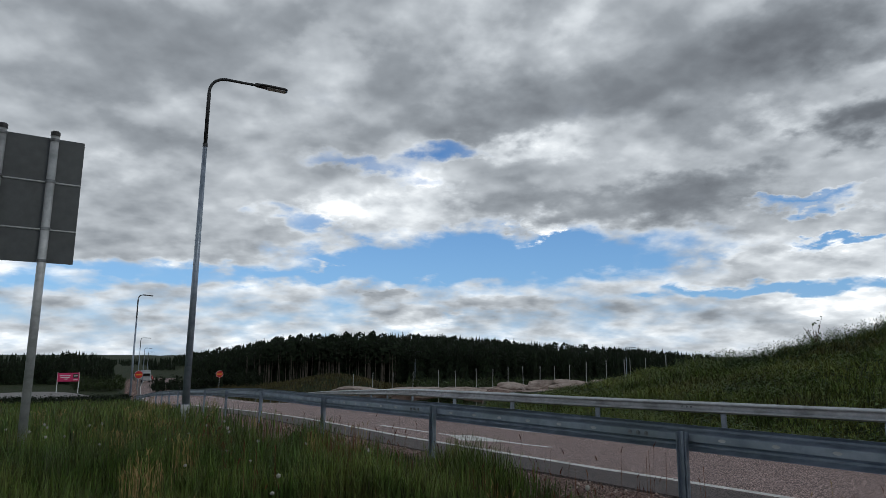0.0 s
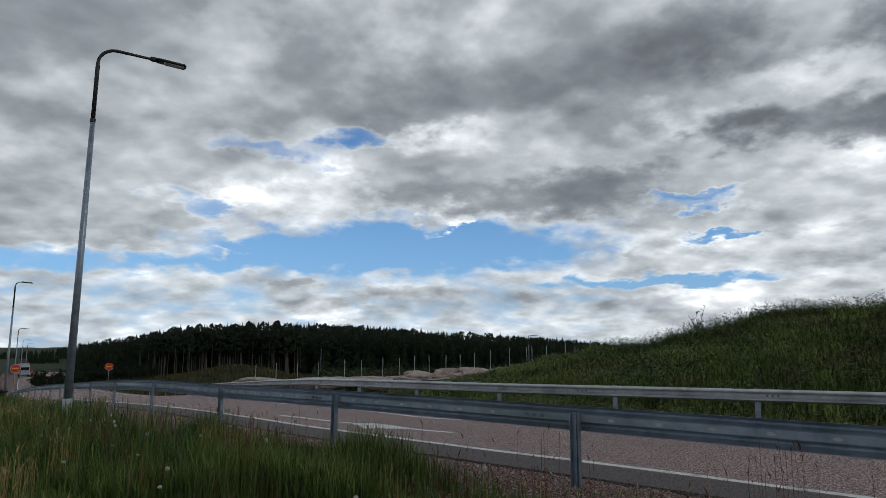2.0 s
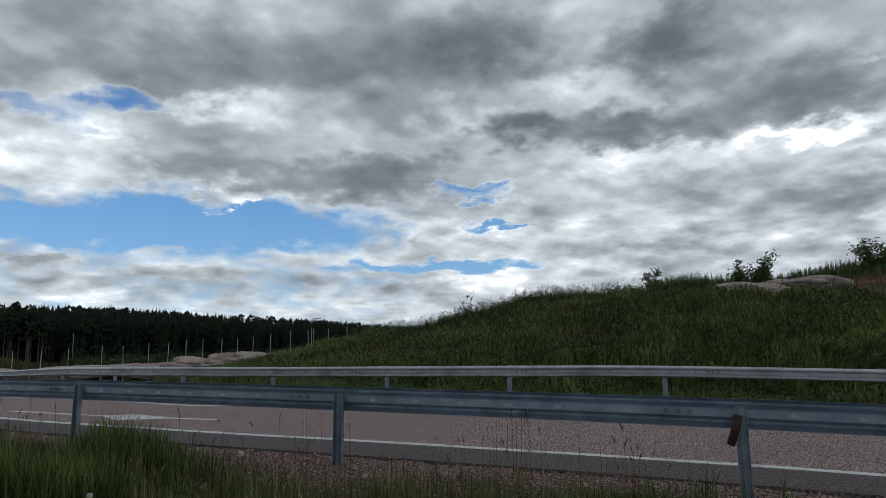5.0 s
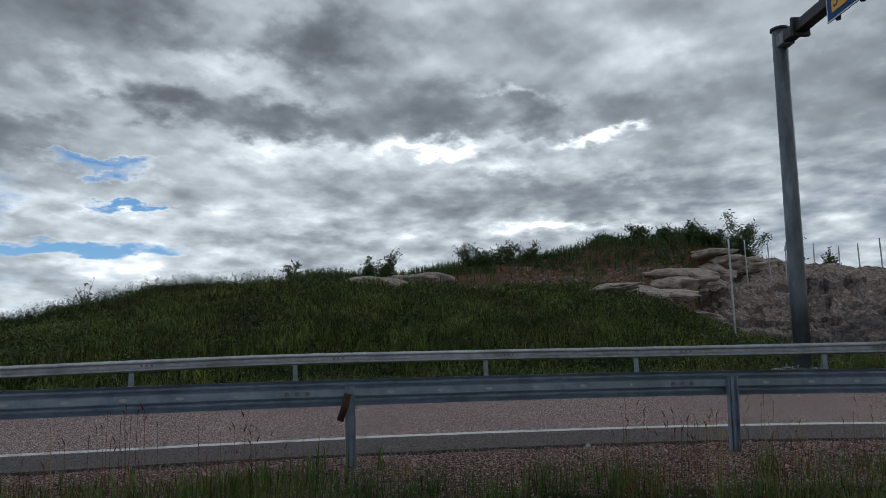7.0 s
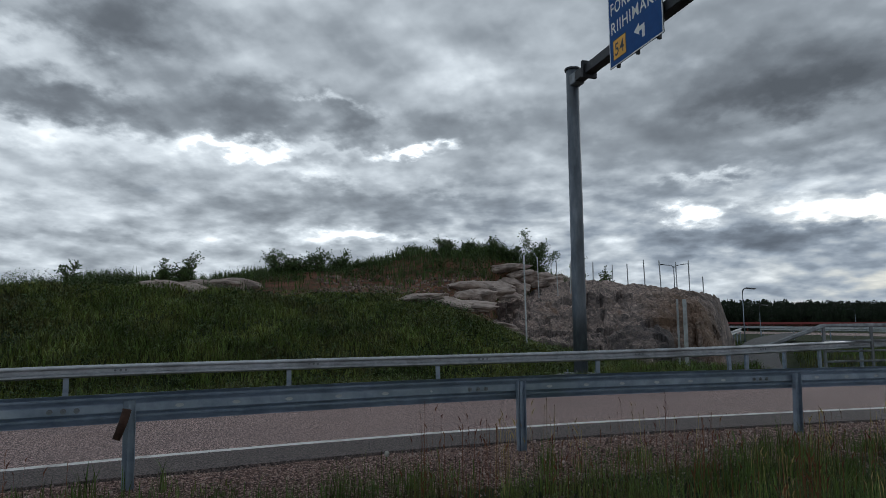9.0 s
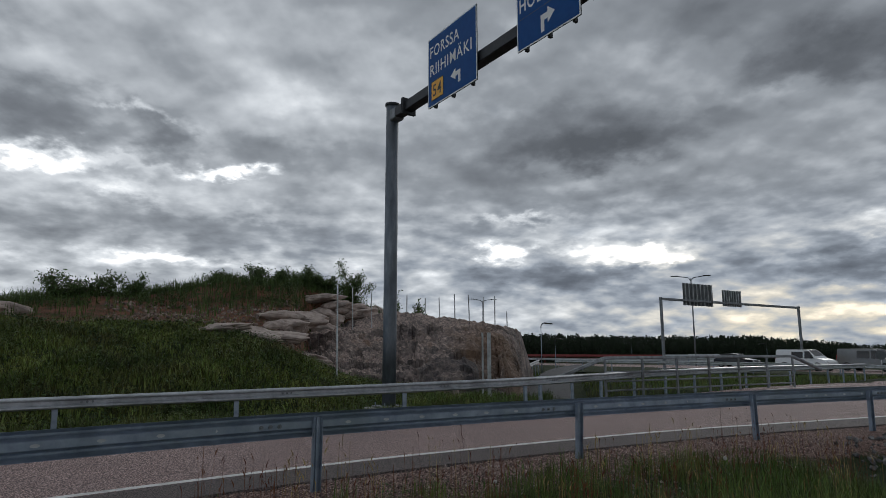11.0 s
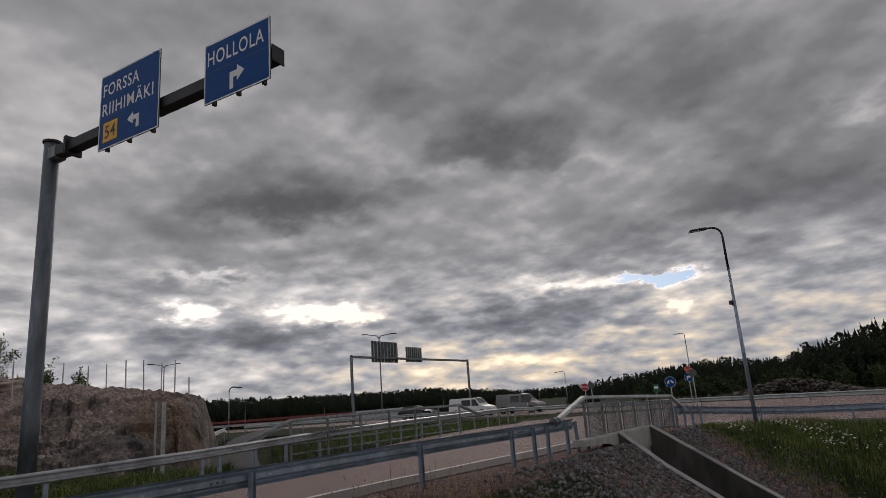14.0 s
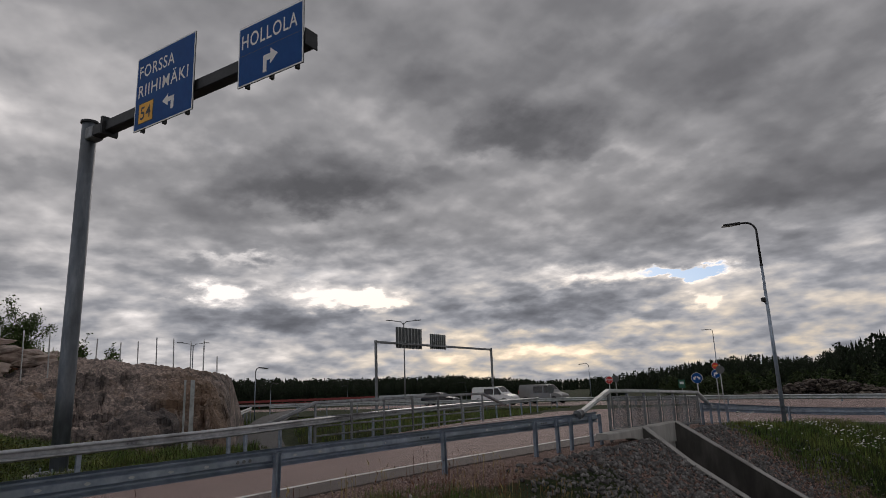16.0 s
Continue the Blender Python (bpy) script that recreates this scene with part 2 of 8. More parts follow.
BRIGHT_EAST = [
    (-0.24, (-40.2, 21.8, 5.1, 1.0)), (-0.22, (-43.2, 15.0, 6.3, 1.2)), (-0.18, (-30.8, 8.3, 6.1, 0.7)), (-0.20, (-42.5, 20.6, 6.1, 1.2)),
    (-0.36, (-60.4, 15.1, 6.0, 0.7)), (-0.36, (-74.4, 15.1, 2.5, 0.5)), (-0.18, (-48.7, 14.0, 8.3, 1.3)), (-0.22, (-66.5, 13.4, 1.9, 0.7)),
    (-0.34, (-69.8, 7.5, 6.6, 0.5)), (-0.10, (-41.3, 8.5, 10.3, 1.0)), (-0.10, (-32.9, 21.9, 2.6, 1.3)), (-0.28, (-66.2, 19.0, 1.0, 0.5)),
    (-0.20, (-68.6, 14.7, 3.4, 0.8)), (-0.10, (-54.6, 20.5, 2.6, 1.4)),
]
DARK_MIDDLE = [
    (0.30, (-51.1, 24.4, 6.2, 1.8)), (0.12, (-45.2, 17.6, 5.0, 1.5)), (0.20, (-69.4, 17.4, 2.6, 1.4)), (0.18, (-80.5, 16.9, 6.3, 1.8)),
    (0.28, (-104.9, 19.0, 11.3, 2.1)), (0.10, (-93.3, 15.4, 7.3, 1.7)), (0.20, (-64.8, 10.7, 8.5, 1.3)), (0.12, (-80.4, 10.8, 7.8, 1.8)),
    (0.12, (-48.7, 10.3, 3.9, 1.0)), (0.22, (-104.2, 5.9, 5.1, 1.2)), (0.14, (-108.6, 13.5, 5.8, 1.1)), (0.12, (-104.3, 20.7, 8.0, 2.2)),
    (0.24, (-106.9, 17.8, 7.0, 1.3)), (0.24, (-128.7, 22.3, 5.3, 2.5)), (0.16, (-117.8, 27.5, 3.2, 1.7)), (0.16, (-103.8, 6.7, 7.7, 0.8)),
    (0.24, (-128.6, 6.2, 5.0, 1.3)),
]
BRIGHT_MIDDLE = [
    (-0.22, (-56.5, 15.0, 6.5, 1.0)), (-0.36, (-73.6, 15.2, 3.8, 0.5)), (-0.31, (-98.7, 8.6, 2.3, 0.8)), (-0.40, (-111.6, 7.9, 1.6, 1.0)),
    (-0.24, (-105.6, 9.1, 4.0, 0.5)), (-0.20, (-65.8, 12.4, 3.1, 0.6)), (-0.14, (-81.6, 22.3, 3.2, 1.1)), (-0.10, (-45.0, 19.8, 4.3, 1.1)),
    (-0.19, (-69.5, 7.1, 8.2, 0.5)), (-0.20, (-100.7, 11.7, 2.7, 0.4)), (-0.14, (-54.5, 6.9, 8.9, 0.4)), (-0.19, (-98.7, 8.9, 2.7, 0.7)),
    (-0.25, (-111.9, 8.0, 3.7, 1.0)), (-0.21, (-130.5, 9.6, 4.7, 0.7)), (-0.12, (-75.6, 11.7, 5.0, 0.7)), (-0.10, (-125.5, 20.3, 4.7, 0.8)),
]
DARK_SOUTH = [
    (0.20, (-126.7, 22.3, 6.4, 2.0)), (0.24, (-142.1, 26.9, 10.1, 2.9)), (0.22, (-144.2, 15.5, 5.7, 2.6)), (0.12, (-111.0, 32.2, 4.9, 1.8)),
    (0.12, (-127.0, 12.3, 14.5, 1.5)), (0.20, (-102.8, 6.4, 6.3, 1.1)), (0.22, (-129.7, 7.0, 7.7, 1.0)), (0.16, (-145.3, 24.8, 9.0, 4.1)),
    (0.22, (-153.0, 16.5, 8.4, 3.7)), (0.18, (-106.5, 17.9, 9.3, 1.4)), (0.14, (-126.6, 22.6, 4.7, 1.4)), (0.16, (-146.0, 14.0, 9.3, 1.0)),
    (0.14, (-118.5, 26.9, 5.9, 1.9)), (0.16, (-129.9, 28.2, 5.8, 1.8)), (0.16, (-158.7, 25.1, 4.0, 2.4)), (0.14, (-127.9, 6.6, 7.1, 0.9)),
    (0.08, (-100.3, 13.4, 13.7, 1.2)),
    (0.20, (-155.0, 11.0, 9.0, 3.2)), (0.12, (-128.0, 5.6, 9.0, 0.9)),
]
BRIGHT_SOUTH = [
    (-0.31, (-136.4, 9.0, 7.9, 0.6)), (-0.19, (-98.3, 8.6, 2.1, 0.7)), (-0.25, (-111.6, 8.0, 3.2, 0.8)), (-0.22, (-141.4, 6.5, 1.6, 0.6)),
    (-0.14, (-118.0, 27.3, 3.6, 0.9)), (-0.14, (-133.9, 19.6, 3.5, 0.8)), (-0.19, (-126.8, 2.8, 9.8, 0.5)), (-0.22, (-99.8, 11.6, 4.3, 0.5)),
    (-0.20, (-130.7, 4.5, 9.5, 0.4)), (-0.12, (-80.3, 11.3, 6.3, 0.8)), (-0.18, (-157.6, 19.8, 2.4, 0.7)), (-0.19, (-135.3, 9.0, 7.1, 0.6)),
    (-0.22, (-143.0, 8.7, 2.4, 1.1)), (-0.22, (-140.8, 6.3, 1.7, 0.6)), (-0.26, (-130.2, 2.8, 7.9, 0.6)), (-0.22, (-111.5, 7.9, 3.6, 0.7)),
    (-0.08, (-118.2, 20.5, 6.5, 0.6)),
]
CLOUD_RAMP = [(0.0, (1.15, 1.12, 1.08)), (0.064, (0.90, 0.90, 0.89)), (0.136, (0.74, 0.75, 0.755)), (0.288, (0.50, 0.515, 0.53)), (0.464, (0.305, 0.32, 0.338)), (0.64, (0.205, 0.217, 0.233)), (0.8, (0.15, 0.159, 0.173)), (1.0, (0.105, 0.112, 0.123))]
build_world()

sun = new("sun", bpy.data.lights.new("sun", "SUN"))
sun.data.energy, sun.data.angle, sun.data.color = 0.3, radians(14), (1.0, 0.95, 0.87)
sun.matrix_world = look((0, 0, 0), (-heading(SUN_AZ)[0] * math.cos(radians(SUN_EL)), -heading(SUN_AZ)[1] * math.cos(radians(SUN_EL)), -math.sin(radians(SUN_EL))))

# ---------------------------------------------------------------- materials
def material(name, stops, scale=3.0, detail=6.0, rough=(0.6, 0.85), metal=0.0, bump=0.2, bump_scale=40.0, bump_dist=0.01,
             stretch=(1, 1, 1), stain=None, stain_scale=0.6, vary=0.0, island=0.0, gloss=0.5):
    """Grain from a fine noise over colour stops, stains from a coarse one, fine relief, and an optional spread from piece to piece."""
    m = bpy.data.materials.new(name)
    m.use_nodes = True
    N = Nodes(m.node_tree)
    out = N.add("ShaderNodeOutputMaterial")
    b = N.add("ShaderNodeBsdfPrincipled")
    m.node_tree.links.new(b.outputs[0], out.inputs[0])
    geo = N.add("ShaderNodeTexCoord").outputs["Object"]
    mapping = N.add("ShaderNodeMapping")
    N.put(mapping.inputs[0], geo)
    mapping.inputs[3].default_value = stretch
    co = mapping.outputs[0]
    n = N.noise(co, scale, detail, 0.6)
    colour = N.ramp(n, [(0.3 + 0.4 * i / max(1, len(stops) - 1), c) for i, c in enumerate(stops)])
    if stain:
        s = N.smooth(N.noise(co, stain_scale, 5.0, 0.6, 0.4), 0.48, 0.68)
        colour = N.mix(N.math("MULTIPLY", s, 0.75), colour, stain)
    if vary or island:
        if island:
            r = N.add("ShaderNodeNewGeometry").outputs["Random Per Island"]
            k = island
        else:
            r = N.add("ShaderNodeObjectInfo").outputs["Random"]
            k = vary
        hsv = N.add("ShaderNodeHueSaturation")
        N.put(hsv.inputs["Value"], N.math("MULTIPLY_ADD", r, 2 * k, 1 - k))
        N.put(hsv.inputs["Hue"], N.math("MULTIPLY_ADD", r, 0.08 * k, 0.5 - 0.04 * k))
        N.put(hsv.inputs["Color"], colour)
        colour = hsv.outputs[0]
    N.put(b.inputs["Base Color"], colour)
    N.put(b.inputs["Roughness"], N.math("MULTIPLY_ADD", N.noise(co, scale * 2.3, 4.0), rough[1] - rough[0], rough[0]))
    b.inputs["Metallic"].default_value = metal
    b.inputs["Specular IOR Level"].default_value = gloss
    if bump:
        bm = N.add("ShaderNodeBump")
        bm.inputs["Strength"].default_value = bump
        bm.inputs["Distance"].default_value = bump_dist
        N.put(bm.inputs["Height"], N.noise(co, bump_scale, 5.0, 0.65))
        N.put(b.inputs["Normal"], bm.outputs[0])
    return m


GALV = material("galvanised_steel", [(0.20, 0.25, 0.32), (0.30, 0.355, 0.435), (0.40, 0.46, 0.545)], 5.0, rough=(0.32, 0.48), metal=0.55, bump=0.03, bump_scale=60, stain=(0.22, 0.27, 0.30), stain_scale=0.7, vary=0.06)
GALV_DULL = material("weathered_steel", [(0.13, 0.14, 0.15), (0.22, 0.235, 0.25), (0.31, 0.33, 0.345)], 7.0, rough=(0.42, 0.65), metal=0.6, bump=0.08, bump_scale=50, stain=(0.10, 0.10, 0.10), stain_scale=1.7, stretch=(1, 1, 0.4), vary=0.12)
GALV_FAR = material("dull_galvanised_steel", [(0.34, 0.36, 0.385), (0.44, 0.465, 0.49), (0.54, 0.565, 0.59)], 6.0, rough=(0.32, 0.5), metal=0.4, bump=0.04, stain=(0.24, 0.25, 0.26), stain_scale=1.2, vary=0.08)
MAST_STEEL = material("mast_steel", [(0.085, 0.10, 0.12), (0.14, 0.16, 0.185), (0.22, 0.245, 0.275)], 4.0, rough=(0.42, 0.6), metal=0.7, bump=0.05, bump_scale=50, stain=(0.12, 0.125, 0.13), stain_scale=0.9, stretch=(1, 1, 0.3))
GALV_LIGHT = material("pale_steel", [(0.36, 0.38, 0.39), (0.5, 0.52, 0.53), (0.6, 0.62, 0.63)], 6.0, rough=(0.4, 0.6), metal=0.45, bump=0.05, stain=(0.3, 0.31, 0.31), stain_scale=2.0, vary=0.08)
RUST = material("rusty_steel", [(0.03, 0.014, 0.010), (0.06, 0.03, 0.02), (0.10, 0.05, 0.034)], 14.0, rough=(0.7, 0.9), metal=0.2, bump=0.4, bump_scale=90)
DARK_STEEL = material("dark_steel", [(0.028, 0.03, 0.034), (0.045, 0.048, 0.053)], 8.0, rough=(0.45, 0.6), metal=0.4, bump=0.05)
BLACK = material("black_plastic", [(0.012, 0.012, 0.013), (0.022, 0.022, 0.024)], 10.0, rough=(0.35, 0.55), bump=0.03)
SIGN_BACK = material("grey_sign_back", [(0.085, 0.095, 0.10), (0.12, 0.13, 0.135)], 5.0, rough=(0.5, 0.65), metal=0.25, bump=0.04, stain=(0.08, 0.085, 0.09), stain_scale=1.2)
SIGN_BLUE = material("blue_sign_film", [(0.004, 0.062, 0.235), (0.006, 0.078, 0.28)], 4.0, rough=(0.45, 0.55), bump=0.02, gloss=0.15)
SIGN_WHITE = material("white_sign_film", [(0.72, 0.73, 0.73), (0.82, 0.83, 0.82)], 6.0, rough=(0.35, 0.5), bump=0.02)
SIGN_YELLOW = material("yellow_sign_film", [(0.80, 0.38, 0.02), (0.86, 0.44, 0.03)], 6.0, rough=(0.35, 0.5), bump=0.02)
SIGN_RED = material("red_sign_film", [(0.52, 0.02, 0.02), (0.62, 0.035, 0.03)], 6.0, rough=(0.35, 0.5), bump=0.02)
MAGENTA = material("magenta_billboard", [(0.55, 0.02, 0.12), (0.63, 0.03, 0.15)], 2.0, rough=(0.45, 0.6), bump=0.02)
RED_PAINT = material("dull_red_paint", [(0.20, 0.035, 0.035), (0.30, 0.055, 0.05)], 1.5, rough=(0.5, 0.7), bump=0.1)
GREEN_FILM = material("green_sign_film", [(0.012, 0.10, 0.06), (0.018, 0.13, 0.075)], 5.0, rough=(0.4, 0.5), bump=0.02)
ROAD_MARK = material("road_paint", [(0.66, 0.65, 0.62), (0.78, 0.77, 0.74), (0.86, 0.85, 0.82)], 14.0, rough=(0.55, 0.75), bump=0.3, bump_scale=120, stain=(0.36, 0.33, 0.31), stain_scale=3.0)
CONCRETE = material("concrete", [(0.30, 0.295, 0.28), (0.40, 0.39, 0.37), (0.47, 0.46, 0.44)], 3.0, rough=(0.75, 0.9), bump=0.25, bump_scale=30, stain=(0.20, 0.19, 0.18), stain_scale=0.8, stretch=(1, 1, 0.35))
# wing walls: the dim light on their inner faces is put into a darker concrete
CONCRETE_DARK = material("shaded_concrete", [(0.035, 0.033, 0.030), (0.065, 0.061, 0.057), (0.11, 0.104, 0.097)], 2.5, rough=(0.7, 0.9), bump=0.25, bump_scale=25, stain=(0.028, 0.026, 0.024), stain_scale=1.1, stretch=(1, 1, 0.3))
BARK = material("bark", [(0.055, 0.04, 0.03), (0.12, 0.085, 0.062)], 5.0, rough=(0.85, 0.95), bump=0.6, bump_scale=20, stretch=(1, 1, 0.3), island=0.35)
PINE_TRUNK = material("pale_pine_trunk", [(0.06, 0.05, 0.042), (0.11, 0.095, 0.08), (0.16, 0.14, 0.12)], 2.0, rough=(0.85, 0.95), bump=0.4, stretch=(1, 1, 0.3), island=0.3)
NEEDLE = material("spruce_needles", [(0.007, 0.012, 0.006), (0.014, 0.023, 0.011), (0.024, 0.036, 0.016)], 1.4, rough=(0.7, 0.9), bump=0.5, bump_scale=6, bump_dist=0.15, island=0.35, gloss=0.2)
LEAF = material("leaves", [(0.035, 0.06, 0.018), (0.065, 0.105, 0.03), (0.10, 0.14, 0.045)], 2.0, rough=(0.55, 0.75), bump=0.2, island=0.35, gloss=0.3)
YOUNG = material("young_leaves", [(0.045, 0.075, 0.022), (0.08, 0.12, 0.034), (0.11, 0.155, 0.046)], 0.8, rough=(0.6, 0.8), bump=0.2, island=0.4, gloss=0.25)
BIRCH = material("young_birch_leaves", [(0.018, 0.030, 0.010), (0.036, 0.054, 0.017), (0.058, 0.080, 0.026)], 0.8, rough=(0.6, 0.8), bump=0.2, island=0.4, gloss=0.25)
KNOLL = material("dry_knoll_grass", [(0.040, 0.042, 0.016), (0.078, 0.070, 0.028), (0.125, 0.10, 0.045)], 0.3, rough=(0.6, 0.8), bump=0.0, island=0.5, gloss=0.25)
GRASS = material("grass_blades", [(0.034, 0.066, 0.011), (0.086, 0.132, 0.023), (0.205, 0.235, 0.055)], 0.9, rough=(0.45, 0.7), bump=0.0, island=0.72, gloss=0.4, stain=(0.15, 0.135, 0.042), stain_scale=0.6)
GRASS_DARK = material("lush_grass_blades", [(0.050, 0.078, 0.018), (0.135, 0.168, 0.040), (0.27, 0.295, 0.080)], 0.5, rough=(0.5, 0.75), bump=0.0, island=0.72, gloss=0.25, stain=(0.120, 0.108, 0.040), stain_scale=0.35)
HERB = material("herb_leaves", [(0.034, 0.060, 0.024), (0.075, 0.112, 0.040), (0.15, 0.19, 0.064)], 0.6, rough=(0.5, 0.75), bump=0.0, island=0.5, gloss=0.3)
STRAW = material("straw_stalks", [(0.26, 0.18, 0.065), (0.40, 0.29, 0.12), (0.55, 0.42, 0.20)], 3.0, rough=(0.6, 0.85), bump=0.0, island=0.3, gloss=0.3)
RED_STALK = material("reddish_stalks", [(0.13, 0.045, 0.025), (0.20, 0.08, 0.04)], 3.0, rough=(0.6, 0.85), bump=0.0, island=0.35, gloss=0.3)
PETAL = material("white_petals", [(0.70, 0.70, 0.66), (0.80, 0.80, 0.76)], 20.0, rough=(0.6, 0.8), bump=0.0, island=0.1)
PUFF = material("seed_heads", [(0.36, 0.345, 0.31), (0.50, 0.48, 0.44)], 30.0, rough=(0.8, 0.95), bump=0.2)
HEAP = material("dark_earthy_rubble", [(0.035, 0.026, 0.021), (0.08, 0.062, 0.052), (0.20, 0.165, 0.14)], 4.0, rough=(0.8, 0.95), bump=0.4, bump_scale=20, island=0.7)
RUBBLE = material("earthy_rubble", [(0.09, 0.06, 0.05), (0.19, 0.135, 0.11), (0.36, 0.29, 0.25)], 4.0, rough=(0.8, 0.95), bump=0.4, bump_scale=20, island=0.4)
RED_GRAVEL = material("reddish_gravel", [(0.10, 0.065, 0.055), (0.26, 0.185, 0.165), (0.50, 0.41, 0.38)], 8.0, rough=(0.75, 0.92), bump=0.3, bump_scale=30, island=0.6)
STONE = material("crushed_stone", [(0.06, 0.058, 0.06), (0.14, 0.135, 0.134), (0.29, 0.28, 0.272)], 6.0, rough=(0.75, 0.92), bump=0.4, bump_scale=25, island=0.45)
BOULDER = material("pale_granite", [(0.30, 0.24, 0.205), (0.50, 0.41, 0.355), (0.64, 0.545, 0.48)], 2.4, rough=(0.75, 0.9), bump=0.5, bump_scale=8, bump_dist=0.05, stain=(0.14, 0.12, 0.105), stain_scale=0.5, island=0.2)
WHITE_PAINT = material("white_van_paint", [(0.72, 0.73, 0.74), (0.78, 0.79, 0.80)], 2.0, rough=(0.25, 0.35), bump=0.0)
GREY_PAINT = material("grey_van_paint", [(0.19, 0.19, 0.185), (0.23, 0.23, 0.225)], 2.0, rough=(0.25, 0.35), bump=0.0, metal=0.3)
BLACK_PAINT = material("black_car_paint", [(0.012, 0.013, 0.015), (0.018, 0.019, 0.022)], 2.0, rough=(0.15, 0.25), bump=0.0)
TYRE = material("tyre_rubber", [(0.012, 0.012, 0.012), (0.02, 0.02, 0.02)], 12.0, rough=(0.8, 0.9), bump=0.1)
RIM = material("wheel_rim", [(0.35, 0.35, 0.36), (0.45, 0.45, 0.46)], 6.0, rough=(0.3, 0.4), metal=0.7, bump=0.0)
LENS = material("lamp_lens", [(0.55, 0.56, 0.56), (0.65, 0.66, 0.66)], 6.0, rough=(0.12, 0.2), bump=0.0)
CONTAINER = material("pale_container_paint", [(0.40, 0.43, 0.46), (0.50, 0.53, 0.56)], 0.8, rough=(0.5, 0.7), bump=0.1)


def glass(name, tint):
    m = bpy.data.materials.new(name)
    m.use_nodes = True
    b = m.node_tree.nodes["Principled BSDF"]
    b.inputs["Base Color"].default_value = (*tint, 1)
    b.inputs["Roughness"].default_value = 0.06
    b.inputs["Specular IOR Level"].default_value = 0.7
    return m


WINDOW = glass("car_glass", (0.012, 0.014, 0.016))


def asphalt(red=True):
    """Reddish, sparkling chip asphalt with darker, finer patches at the edge and faint wheel tracks of wear."""
    m = bpy.data.materials.new("asphalt" if red else "grey_asphalt")
    m.use_nodes = True
    N = Nodes(m.node_tree)
    out = N.add("ShaderNodeOutputMaterial")
    b = N.add("ShaderNodeBsdfPrincipled")
    m.node_tree.links.new(b.outputs[0], out.inputs[0])
    co = N.add("ShaderNodeTexCoord").outputs["Object"]
    chip = N.noise(co, 42.0, 3.0, 0.75)
    patch = N.noise(co, 0.45, 5.0, 0.6, 0.5)
    base = N.ramp(chip, [(0.40, (0.035, 0.020, 0.019)), (0.5, (0.215, 0.136, 0.124)), (0.60, (0.72, 0.53, 0.485))])
    base = N.mix(N.math("MULTIPLY", N.smooth(patch, 0.45, 0.7), 0.3), base, (0.18, 0.13, 0.125))
    if not red:
        base = N.ramp(chip, [(0.36, (0.03, 0.03, 0.031)), (0.5, (0.075, 0.074, 0.075)), (0.64, (0.16, 0.158, 0.16))])
    uv = N.add("ShaderNodeUVMap").outputs[0]
    sep = N.add("ShaderNodeSeparateXYZ")
    N.put(sep.inputs[0], uv)
    edge = N.smooth(N.math("ADD", sep.outputs[1], N.math("MULTIPLY", N.math("SUBTRACT", patch, 0.5), 0.25)), 1.48, 1.40)
    base = N.mix(N.math("MULTIPLY", edge, 0.92), base, N.ramp(chip, [(0.40, (0.020, 0.016, 0.015)), (0.60, (0.14, 0.112, 0.104))]))
    N.put(b.inputs["Base Color"], base)
    N.put(b.inputs["Roughness"], N.math("MULTIPLY_ADD", chip, 0.25, 0.62))
    bm = N.add("ShaderNodeBump")
    bm.inputs["Strength"].default_value, bm.inputs["Distance"].default_value = 0.7, 0.015
    N.put(bm.inputs["Height"], chip)
    N.put(b.inputs["Normal"], bm.outputs[0])
    return m


YARD = material("pale_gravel", [(0.16, 0.15, 0.145), (0.26, 0.25, 0.24), (0.38, 0.365, 0.35)], 3.0, rough=(0.8, 0.95), bump=0.4, bump_scale=12, stain=(0.14, 0.13, 0.12), stain_scale=0.08)


